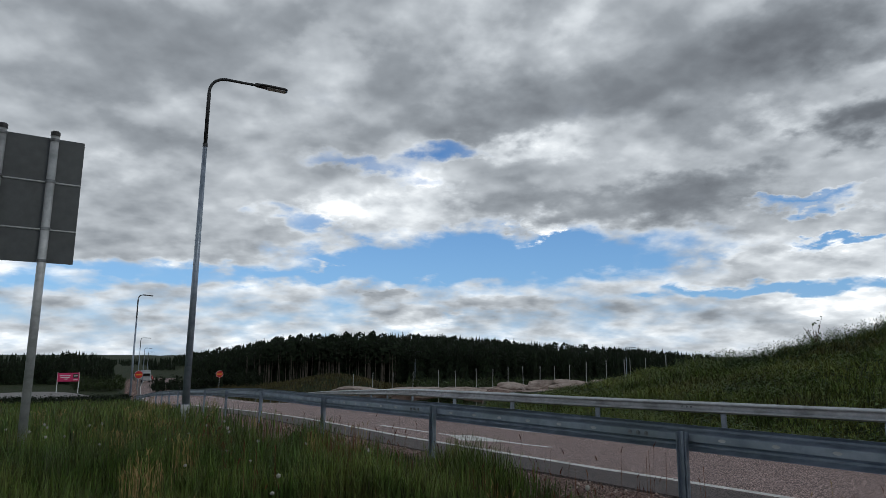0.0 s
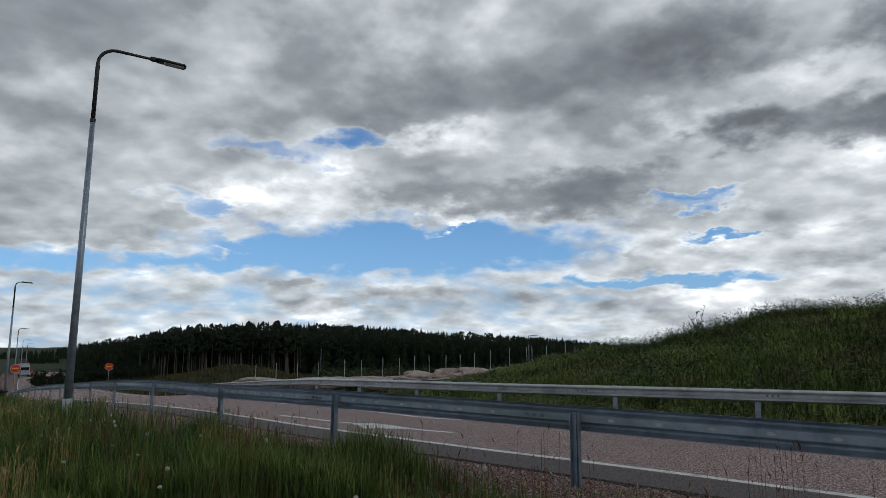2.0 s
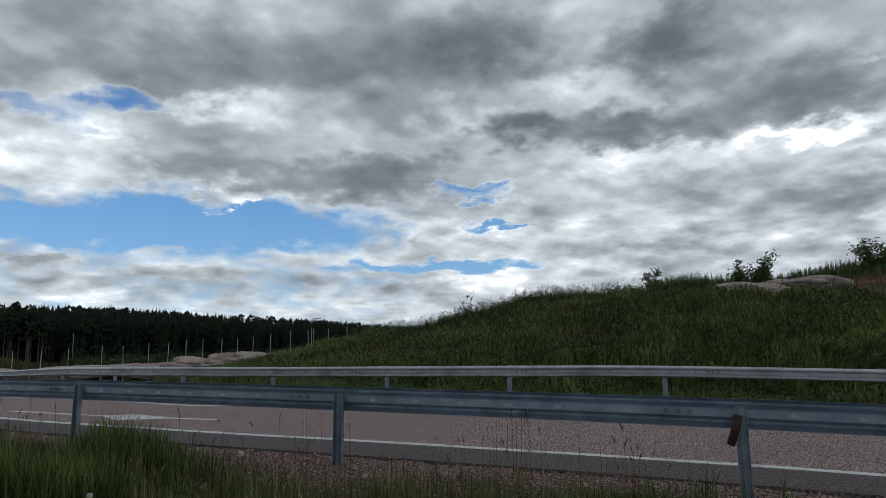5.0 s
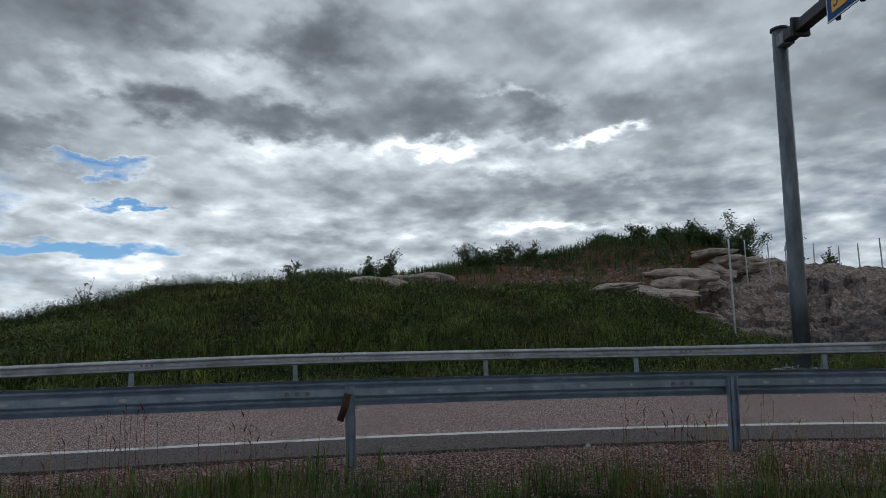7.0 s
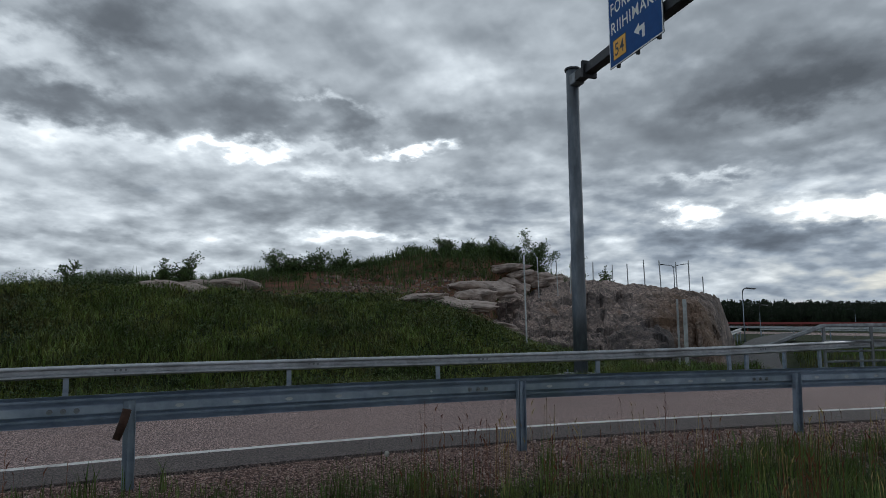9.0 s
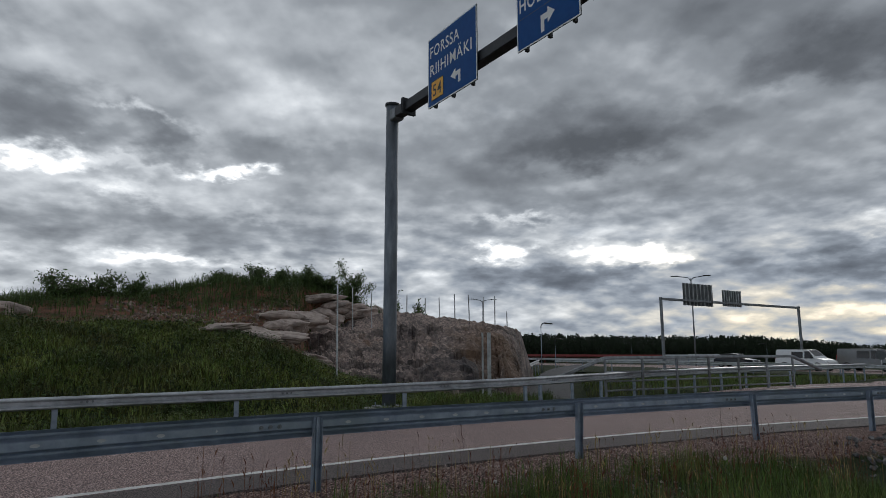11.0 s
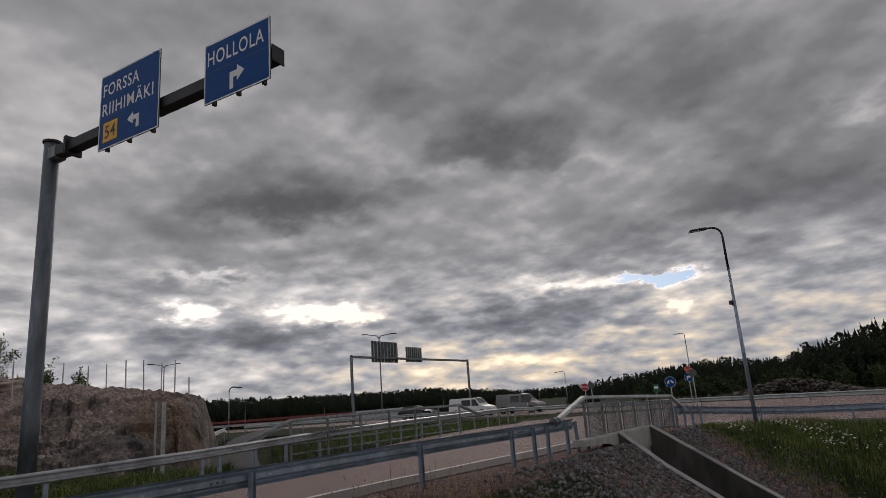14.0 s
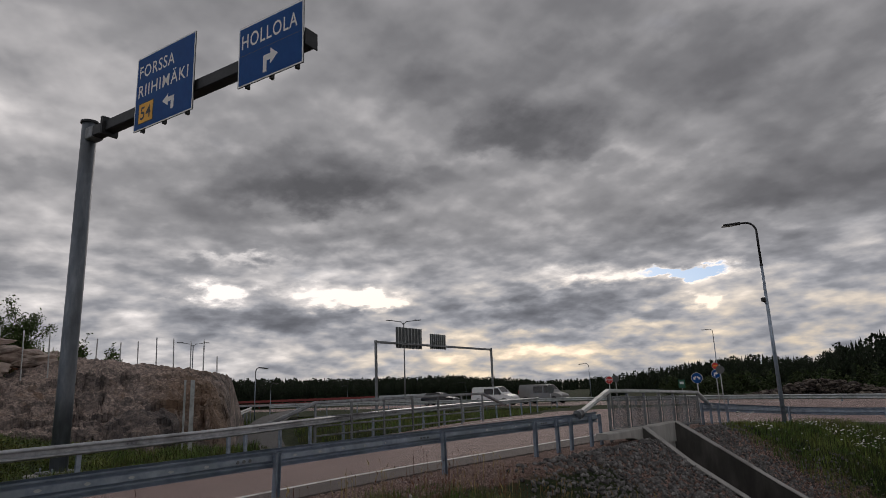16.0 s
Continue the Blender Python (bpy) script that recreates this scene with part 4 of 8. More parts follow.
def build_ground():
    na = 540
    rr = np.concatenate([np.linspace(0.4, 8, 26), np.linspace(8.3, 50, 130), np.geomspace(51, 3000, 52)])
    aa = np.radians(np.arange(na) * 360 / na)
    x = np.outer(rr, -np.sin(aa)).ravel()
    y = np.outer(rr, np.cos(aa)).ravel()
    z = land(x, y)
    o, _, _ = offset_from(NEAR, x, y)
    fo, _, _ = offset_from(FAR, x, y)
    dp, _, _ = offset_from(PATH, x, y)
    r = np.hypot(x, y)
    az = np.degrees(np.arctan2(-x, y))
    az = np.where(az > 140, az - 360, az)
    gravel = smoothstep(o, -1.5, -0.5) * (o < 3)
    gravel = np.maximum(gravel, smoothstep(np.abs(dp), 6.5, 4.0) * (o < 0) * smoothstep(o, -8, -6))
    gravel = np.maximum(gravel, ((az > -14) & (az < 6) & (r > 42) & (r < 75)) * 0.55)
    brown = smoothstep(r, 27.8, 29.2) * (az < -47) * (az > -96) * (r < 60) * (0.62 + 0.3 * smoothstep(r, 38, 33) * smoothstep(az, -52, -60))
    brown = np.maximum(brown, 0.25 * (r > 100))
    brown = np.maximum(brown, 0.28 * ((az > 1) & (az < 19) & (r > 95) & (r < 140)))
    verts = np.c_[x, y, z]
    faces = [(i * na + k, i * na + (k + 1) % na, (i + 1) * na + (k + 1) % na, (i + 1) * na + k) for i in range(len(rr) - 1) for k in range(na)]
    faces.append(tuple(range(na - 1, -1, -1)))
    me = bpy.data.meshes.new("ground")
    me.from_pydata(verts.tolist(), [], faces)
    me.materials.append(SOIL)
    me.polygons.foreach_set("use_smooth", [True] * len(me.polygons))
    layer = me.color_attributes.new("cover", "FLOAT_COLOR", "POINT")
    layer.data.foreach_set("color", np.c_[gravel, brown, 0 * x, 0 * x + 1].astype(np.float32).ravel())
    me.update()
    tagged(new("ground", me), "grassy roadside earth with gravel shoulders and a broad bank", "ground", kind="structure")


build_ground()


# ---------------------------------------------------------------- roads
def ribbon(name, rows, label, mat=ASPHALT, category="road"):
    """A road surface: rows of points across it, with metres across as the second texture coordinate."""
    n = len(rows[0][0])
    vs = [p for row, _ in rows for p in row]
    fs = [(i * n + k, i * n + k + 1, (i + 1) * n + k + 1, (i + 1) * n + k) for i in range(len(rows) - 1) for k in range(n - 1)]
    me = bpy.data.meshes.new(name)
    me.from_pydata([tuple(map(float, p)) for p in vs], [], [f[::-1] for f in fs])
    me.materials.append(mat)
    uv = me.uv_layers.new(name="UVMap")
    across = [a for _, row in rows for a in row]
    for loop in me.loops:
        uv.data[loop.index].uv = (0.0, across[loop.vertex_index])
    me.update()
    return tagged(new(name, me), label, category, kind="structure")


def road_point(i, off):
    """A place on the ramp road's surface, off metres from the near post line at sample i of NEAR."""
    t = tangents(NEAR)[i]
    p = NEAR[i]
    q = np.array([p[0] - t[1] * off, p[1] + t[0] * off])
    _, zf, _ = offset_from(FAR, q[:1], q[1:])
    fo = WIDE[i]
    return np.array([q[0], q[1], p[2] + (zf[0] - p[2]) * min(1.0, max(0.0, off / fo)) + 0.004])


FO, _, _ = offset_from(FAR, NEAR[:, 0], NEAR[:, 1])
WIDE = np.clip(np.abs(FO), 6.5, 13.0)
i_end = int(np.argmin(np.hypot(NEAR[:, 0] - 17.5, NEAR[:, 1] + 24.0)))
rows = []
for i in range(0, len(NEAR)):
    w = WIDE[i] - 0.7 if i < i_end else 13.0
    offs = [0.47, 0.52, 1.42, 2.6, 4.0, 5.5, w]
    rows.append(([road_point(i, a) + (0, 0, -0.002 * (i >= i_end) - 0.09 * (a < 0.5)) for a in offs], offs))
ribbon("road", rows, "reddish chip asphalt ramp road with worn edges")


def cross_rows(line, offs, lift):
    t = tangents(line)
    return [([(p[0] - d[1] * a, p[1] + d[0] * a, p[2] + lift) for a in offs], [2.5 + a - offs[0] for a in offs]) for p, d in zip(line, t)]


ribbon("road_crossing", cross_rows(CROSS, (-5.2, -2.0, 2.0, 5.2), 0.012), "grey asphalt main road beyond the underpass", ASPHALT)
ribbon("cycle_path", cross_rows(PATH, (-1.3, 0.0, 1.3), 0.015), "narrow grey asphalt cycle path dipping under the road", GREY_ASPHALT, category="path")


def stripe(name, line_of, label, width=0.13, breaks=None):
    """A painted line, slightly wavy as laid by hand."""
    g = G()
    vs = []
    for k, (p, n) in enumerate(line_of):
        wob = 0.012 * math.sin(k * 0.7) + 0.008 * math.sin(k * 1.9)
        for s in (-1, 1):
            vs.append((p[0] + n[0] * (s * width / 2 + wob), p[1] + n[1] * (s * width / 2 + wob), p[2] + 0.004))
    fs = [(2 * i, 2 * i + 1, 2 * i + 3, 2 * i + 2)[::-1] for i in range(len(line_of) - 1) if breaks is None or breaks(i)]
    g.raw(vs, fs)
    return thing(name, label, "road marking", g, ROAD_MARK, kind="structure")


T_NEAR = tangents(NEAR)
NORM = np.c_[-T_NEAR[:, 1], T_NEAR[:, 0]]
stripe("edge_line", [(road_point(i, 1.5), NORM[i]) for i in range(i_end + 30)], "worn white painted edge line on asphalt")
stripe("edge_line_far", [(road_point(i, WIDE[i] - 1.7), NORM[i]) for i in range(i_end - 4)], "white painted line along the far edge")
T_X = tangents(CROSS)
stripe("centre_line", [((*CROSS[i][:2], CROSS[i][2] + 0.016), (-T_X[i][1], T_X[i][0])) for i in range(len(CROSS))], "broken white centre line of the main road", breaks=lambda i: i % 4 < 2)


def lane_arrow():
    """A merge arrow painted on the lane: a long thin shaft with a broad slanting head."""
    a, d, n = np.array([-1.5, 16.0]), np.array([0.632, -0.774]), np.array([0.774, 0.632])

    def ground(sx, w):
        q = a + d * sx + n * w
        o, _, i = offset_from(NEAR, q[:1], q[1:])
        return (q[0], q[1], road_point(int(i[0]), float(o[0]))[2] + 0.005)

    g = G()
    for k in range(10):
        g.raw([ground(0.55 * k, -0.07), ground(0.55 * k + 0.55, -0.07), ground(0.55 * k + 0.55, 0.07), ground(0.55 * k, 0.07)], [(0, 1, 2, 3)])
    g.raw([ground(2.7, 0.072), ground(3.0, 0.40), ground(4.4, 0.072)], [(2, 1, 0)])
    g.raw([ground(2.7, -0.072), ground(4.4, -0.072), ground(3.75, -0.62)], [(2, 1, 0)])
    thing("lane_arrow", "worn white arrow painted on the ramp lane", "road marking", g, ROAD_MARK, kind="structure")


lane_arrow()


def gravel_yard():
    """A level yard of pale gravel beyond the verge."""
    aa = np.radians(np.linspace(26.6, 62, 40))
    rr = np.linspace(0, 1, 7)
    vs = []
    for a in aa:
        d = math.degrees(a)
        lo, hi = 92 + 6 * smoothstep(d, 30.0, 26.6) + 2 * math.sin(d), 120 - 16 * smoothstep(d, 31.0, 26.6) + 2 * math.sin(d * 0.8 + 1)
        for t in rr:
            r = float(lo + (hi - lo) * t)
            x, y = -math.sin(a) * r, math.cos(a) * r
            vs.append((x, y, land_z(x, y) + 0.06))
    fs = [(i * 7 + k, i * 7 + k + 1, (i + 1) * 7 + k + 1, (i + 1) * 7 + k)[::-1] for i in range(len(aa) - 1) for k in range(6)]
    thing("gravel_yard", "level yard of pale grey gravel", "gravel yard", G().raw(vs, fs), YARD, kind="structure")


gravel_yard()


# ---------------------------------------------------------------- guard rails
# W-shaped beam, 0.31 m high: (towards the road, up), as a thin closed sheet
W_FRONT = [(0.0, -0.155), (0.014, -0.152), (0.078, -0.122), (0.092, -0.108), (0.092, -0.088), (0.080, -0.072), (0.014, -0.050), (0.004, -0.040), (0.004, 0.040),
           (0.014, 0.050), (0.080, 0.072), (0.092, 0.088), (0.092, 0.108), (0.078, 0.122), (0.014, 0.152), (0.0, 0.155)]
W_SECTION = W_FRONT + [(u - 0.006, w) for u, w in reversed(W_FRONT)]


def at_length(line, s):
    """Position and tangent s metres along a line."""
    d = np.r_[0, np.cumsum(np.linalg.norm(np.diff(line[:, :2], axis=0), axis=1))]
    p = np.array([np.interp(s, d, line[:, k]) for k in range(3)])
    i = int(np.clip(np.searchsorted(d, s), 1, len(line) - 1))
    t = line[i, :2] - line[i - 1, :2]
    return p, t / np.linalg.norm(t)


def length_at(line, x, y):
    d = np.r_[0, np.cumsum(np.linalg.norm(np.diff(line[:, :2], axis=0), axis=1))]
    return float(d[int(np.argmin(np.hypot(line[:, 0] - x, line[:, 1] - y)))])


def rail_post_mesh(height, deep=0.5):
    """A sigma-shaped steel post with rounded folds; its base runs into the ground."""
    sec = [(-0.05, -0.03), (0.05, -0.03), (0.05, 0.03), (0.044, 0.03), (0.044, -0.022), (0.012, -0.022), (0.012, 0.0), (-0.012, 0.0), (-0.012, -0.022), (-0.044, -0.022), (-0.044, 0.03), (-0.05, 0.03)]
    n = len(sec)
    vs = [(x, y, z) for z in (-deep, height - 0.012, height) for x, y in [(a * (0.94 if z == height else 1), b * (0.94 if z == height else 1)) for a, b in sec]]
    fs = [(i * n + k, i * n + (k + 1) % n, (i + 1) * n + (k + 1) % n, (i + 1) * n + k) for i in range(2) for k in range(n)] + [tuple(range(2 * n, 3 * n))]
    return G().raw(vs, fs).mesh("post", GALV)


def bolt_mesh():
    g = G()
    g.disc(0.024, Matrix.Translation((0, 0, 0.008)), 10, 0.008)
    g.disc(0.012, Matrix.Translation((0, 0, 0.022)), 6, 0.014)
    return g.mesh("bolt", GALV_DULL)


def slot_mesh():
    """A pale oval plate in the beam's middle: light through a bolt slot, put in as colour."""
    n = 12
    outline = [(0.036 * math.cos(2 * math.pi * k / n) * (1.0 if abs(math.cos(2 * math.pi * k / n)) < 0.9 else 1.1), 0.017 * math.sin(2 * math.pi * k / n)) for k in range(n)]
    return G().plate(outline, Matrix(), 0.004).mesh("slot", GALV_LIGHT)


POST_MESH, BOLT_MESH, SLOT_MESH = rail_post_mesh(0.78), bolt_mesh(), slot_mesh()


def guardrail(name, label, line, stations, side, top=0.75, mat=GALV, slots=0.0, near_span=None, from_back=False, group="guard rails", tall=1.0, rise=0.0):
    """A rail of W beam on steel posts. side: +1 when the road lies to the left of the line. stations: metres along the line with a post."""
    p0, _ = at_length(line, stations[0])
    rail = thing(name, label, "guard rail", at=p0, group=group)
    inv = Matrix.Translation(-Vector(p0))
    s = stations[0]
    while s < stations[-1] - 0.1:
        e = min(s + 4.0, stations[-1])
        places = []
        for u in np.linspace(s - 0.06, e + 0.06, 9):
            p, t = at_length(line, u)
            n = np.array([-t[1], t[0]]) * side
            places.append(((p[0] - p0[0] + n[0] * 0.045, p[1] - p0[1] + n[1] * 0.045, p[2] - p0[2] + top + rise - 0.155 * tall), n))
        b = part("beam", G().sweep([(u, w * tall) for u, w in W_SECTION], places), mat, rail)
        near = near_span and near_span[0] < s < near_span[1]
        if near:
            # lap joint with its row of bolts
            p, t = at_length(line, e - 0.45)
            n = np.array([-t[1], t[0]]) * side
            face = -n if from_back else n
            for k in range(3):
                q, _ = at_length(line, e - 0.62 + 0.10 * k)
                out = 0.04 if from_back else 0.055
                m = Matrix.Translation(Vector(q) - Vector(p0) + Vector((n[0] * out, n[1] * out, top + rise - 0.155 * tall)))
                rot = Vector((face[0], face[1], 0)).to_track_quat("Z", "Y").to_matrix().to_4x4()
                part("bolt", BOLT_MESH, None, b, at=m @ rot)
            if slots:
                u = s + 0.4
                while u < e - 0.8:
                    q, t = at_length(line, u)
                    n = np.array([-t[1], t[0]]) * side
                    face = -n if from_back else n
                    m = Matrix.Translation(Vector(q) - Vector(p0) + Vector((n[0] * 0.042, n[1] * 0.042, top + rise - 0.155 * tall)))
                    rot = Vector((face[0], face[1], 0)).to_track_quat("Z", "Y").to_matrix().to_4x4()
                    part("slot", SLOT_MESH, None, b, at=m @ rot)
                    u += slots
        s = e
    rnd = random.Random(len(stations))
    for u in stations:
        p, t = at_length(line, u)
        m = Matrix.Translation(Vector(p) - Vector(p0)) @ pose(0, 0, top - 0.78 + 0.004 + rnd.uniform(-0.008, 0.008), rnd.uniform(-1.2, 1.2), rnd.uniform(-1.5, 1.5), math.degrees(math.atan2(t[1], t[0])) + (180 if side > 0 else 0) + rnd.uniform(-4, 4))
        part("post", POST_MESH, None, rail, at=m)
    return rail


S_E = length_at(NEAR, 5.09, 3.73)
S_END = length_at(NEAR, 13.35, -12.0)
stations = [S_E + 4 * k for k in range(-17, 5)]
extra = [length_at(NEAR, *p) for p in ((12.28, -9.4), (12.75, -10.75), (13.1, -11.6), (13.45, -12.5))]
guardrail("guardrail", "galvanised steel guard rail on posts beside the grassy verge", NEAR, stations + extra, 1, slots=0.5, near_span=(S_E - 14, S_E + 16), from_back=True, tall=0.83, rise=0.065)
S_B2 = length_at(NEAR, 16.55, -20.2)
guardrail("guardrail", "galvanised guard rail curving on past the underpass to the junction", NEAR, [S_B2 + 0.8 * k for k in range(4)] + [S_B2 + 2.4 + 4 * k for k in range(1, 9)], 1)

# rail across the road: posts stand where the grass shows them
FAR_POSTS = [(0.4, 19.95), (1.96, 17.89), (3.9, 16.2), (5.95, 14.15), (8.2, 12.0), (10.7, 10.0), (13.6, 6.5), (14.9, 3.3), (16.3, -0.4), (18.1, -3.6), (18.65, -4.45), (19.5, -5.4), (20.6, -6.75)]
far_st = [length_at(FAR, *p) for p in FAR_POSTS]
far_all = [far_st[0] - 4 * k for k in range(14, 0, -1)] + far_st + [far_st[-1] + 2.0 * k for k in range(1, 13)]
guardrail("guardrail", "galvanised guard rail along the foot of the grassy bank", FAR, far_all, -1, mat=GALV_FAR, slots=0.5, near_span=(far_st[0], far_st[-1] + 8), top=0.795, tall=0.80)


def rusty_hook():
    """A rusty pipe stub hung on one post's head."""
    p, t = at_length(NEAR, S_E)
    g = G()
    n = np.array([t[1], -t[0]])
    a = Vector((p[0] + n[0] * 0.09 - t[0] * 0.03, p[1] + n[1] * 0.09 - t[1] * 0.03, 0.70))
    g.tube([a, a + Vector((-t[0] * 0.03, -t[1] * 0.03, -0.12)), a + Vector((-t[0] * 0.075, -t[1] * 0.075, -0.25))], [0.038, 0.036, 0.034], 12)
    thing("rusty_pipe", "short rusty iron pipe hung on a rail post", "pipe", g, RUST, smooth=True)


rusty_hook()


# ---------------------------------------------------------------- underpass bridge
DECK_A, DECK_B = np.array([13.75, -13.0]), np.array([16.45, -19.75])
FDECK_A, FDECK_B = np.array([21.0, -7.0]), np.array([25.4, -16.2])


def mesh_panel(width, height, m, g_frame, g_wire, pitch=0.03):
    """A framed panel of woven wire in m's x-z plane."""
    for x in (0.02, width - 0.02):
        g_frame.box((0.03, 0.03, height), m @ Matrix.Translation((x, 0, height / 2)), 0.004)
    for z in (0.02, height - 0.02):
        g_frame.box((width, 0.03, 0.03), m @ Matrix.Translation((width / 2, 0, z)), 0.004)
    n = int(width / pitch)
    for k in range(1, n):
        g_wire.box((0.006, 0.005, height - 0.04), m @ Matrix.Translation((k * width / n, 0, height / 2)))
    n = int(height / pitch)
    for k in range(1, n):
        g_wire.box((width - 0.04, 0.005, 0.006), m @ Matrix.Translation((width / 2, 0, k * height / n)))


def parapet(name, label, a, b, z, height, panels, infill, lead_a, lead_b, drop=0.0):
    """A bridge rail: posts, a stout top pipe that slopes down past both ends, lower rails and wire panels."""
    d = b - a
    length = float(np.linalg.norm(d))
    t = d / length
    base = pose(a[0], a[1], z, 0, 0, math.degrees(math.atan2(t[1], t[0]))) @ pose(0, 0, 0, 0, math.degrees(math.atan(drop / length)), 0)
    rail = thing(name, label, "bridge railing", at=base)
    section = [(-0.06, -0.05), (0.06, -0.05), (0.075, -0.02), (0.06, 0.05), (-0.06, 0.05), (-0.075, -0.02)]
    path = [((-lead_a, 0, 0.62), (0, 1)), ((0.0, 0, height), (0, 1)), ((length * 0.5, 0, height + 0.01), (0, 1)), ((length, 0, height), (0, 1)), ((length + lead_b, 0, 0.62), (0, 1))]
    part("top_rail", G().sweep(section, path), GALV_LIGHT if infill else GALV_DULL, rail)
    if infill:
        part("end_bracket", G().tube([(-lead_a - 0.10, 0, 0.60), (-lead_a + 0.10, 0, 0.64)], [0.12, 0.11], 14), GALV_DULL, rail)
    step = length / panels
    for k in range(panels + 1):
        part("post", G().box((0.09, 0.06, height + (0.35 if k == 0 else 0.2)), Matrix.Translation((k * step, 0, (height - 0.05) / 2 - 0.12)), 0.01), GALV_DULL, rail)
    for zz in ((0.16,) if infill else (0.12, 0.42, 0.72)):
        part("lower_rail", G().box((length, 0.05, 0.06), Matrix.Translation((length / 2, 0, zz)), 0.012), GALV_DULL, rail)
    if infill:
        for k in range(panels):
            gf, gw = G(), G()
            mesh_panel(step - 0.16, height - 0.33, Matrix.Translation((k * step + 0.08, -0.055, 0.2)), gf, gw)
            f = part("panel_frame", gf, GALV_DULL, rail)
            part("wire_mesh", gw, GALV_DULL, f)
    return rail


parapet("bridge_railing", "grey steel bridge railing with wire mesh panels", DECK_A, DECK_B, 0.05, 1.21, 6, True, 1.75, 1.7, 0.25)
parapet("bridge_railing", "grey steel bridge railing with horizontal bars", FDECK_A, FDECK_B, 0.0, 1.18, 6, False, 1.9, 1.9)


def slab(name, label, corners, top, bottom, mat, category="concrete", kind="structure"):
    n = len(corners)
    vs = [(x, y, z) for z in (bottom, top) for x, y in corners]
    fs = [tuple(range(n - 1, -1, -1)), tuple(range(n, 2 * n))] + [(k, (k + 1) % n, n + (k + 1) % n, n + k) for k in range(n)]
    return thing(name, label, category, G().raw(vs, fs), mat, kind=kind)


slab("bridge_deck", "pale concrete slab edge of the underpass bridge", [np.array([13.75, -13.95]), np.array([15.15, -17.3]), np.array([24.2, -13.7]), np.array([22.8, -10.3])], -0.105, -0.62, CONCRETE)


def retaining_wall(label, pts, thick, side):
    """A wall whose top runs through (x, y, z) points; it stands on the cutting's floor, thick to one side."""
    d = np.array(pts[-1][:2]) - np.array(pts[0][:2])
    d = d / np.linalg.norm(d)
    n = np.array([-d[1], d[0]]) * side * thick
    vs, k = [], len(pts)
    for x, y, z in pts:
        vs += [(x, y, -3.6), (x, y, z - 0.02), (x + n[0] * 0.06, y + n[1] * 0.06, z), (x + n[0] * 0.94, y + n[1] * 0.94, z), (x + n[0], y + n[1], z - 0.02), (x + n[0], y + n[1], -3.6)]
    fs = [(6 * i + j, 6 * i + (j + 1) % 6, 6 * i + 6 + (j + 1) % 6, 6 * i + 6 + j) for i in range(k - 1) for j in range(6)] + [tuple(range(5, -1, -1)), tuple(range(6 * k - 6, 6 * k))]
    g = G().raw(vs, fs)
    # shade of the cutting is in the wall's colour; the coping has the plain concrete
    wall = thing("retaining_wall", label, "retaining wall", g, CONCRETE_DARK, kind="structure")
    cs = []
    for x, y, z in pts[2:]:
        cs += [(x - n[0] * 0.08, y - n[1] * 0.08, z + 0.004), (x - n[0] * 0.08, y - n[1] * 0.08, z + 0.03), (x + n[0] * 1.05, y + n[1] * 1.05, z + 0.03), (x + n[0] * 1.05, y + n[1] * 1.05, z + 0.004)]
    k -= 2
    cf = [(4 * i + j, 4 * i + (j + 1) % 4, 4 * i + 4 + (j + 1) % 4, 4 * i + 4 + j) for i in range(k - 1) for j in range(4)] + [(3, 2, 1, 0), (4 * k - 4, 4 * k - 3, 4 * k - 2, 4 * k - 1)]
    part("coping", G().raw(cs, cf), CONCRETE, wall, "pale concrete coping")
    return wall



w_l = retaining_wall("stained concrete wing wall sloping into the cutting", [(22.0, -10.3, -0.65), (14.4, -14.1, -0.65), (13.89, -14.32, 0.2), (12.78, -14.82, -0.73), (11.62, -15.34, -1.53), (9.6, -16.2, -3.0)], 0.30, 1)
w_r = retaining_wall("stained concrete wing wall, coloured dark for shade, beside crushed stone", [(23.3, -13.2, -0.65), (15.5, -16.75, -0.65), (14.95, -16.96, 0.19), (13.85, -17.46, -0.56), (12.45, -18.09, -1.52), (11.73, -18.41, -1.99), (10.0, -19.15, -3.0)], 0.30, -1)
e0, e1 = np.array([13.62, -13.65]), np.array([15.02, -17.14])
ed = (e1 - e0) / np.linalg.norm(e1 - e0)
en = np.array([-ed[1], ed[0]])
f0 = e0 - ed * 1.5
beam_rows = []
for q, low in ((f0, 0.04), (e0, -0.02), (e0 + ed * 0.9, -0.24), (e1, -0.42)):
    beam_rows += [(*q, low), (*q, 0.17), (*(q + en * 0.03), 0.2), (*(q + en * 0.34), 0.2), (*(q + en * 0.34), low)]
beam_faces = [(5 * k + m, 5 * k + (m + 1) % 5, 5 * k + 5 + (m + 1) % 5, 5 * k + 5 + m) for k in range(3) for m in range(5)] + [(4, 3, 2, 1, 0), (15, 16, 17, 18, 19)]
thing("bridge_edge_beam", "pale concrete edge beam over the underpass", "concrete", G().raw(beam_rows, beam_faces), CONCRETE, kind="structure")


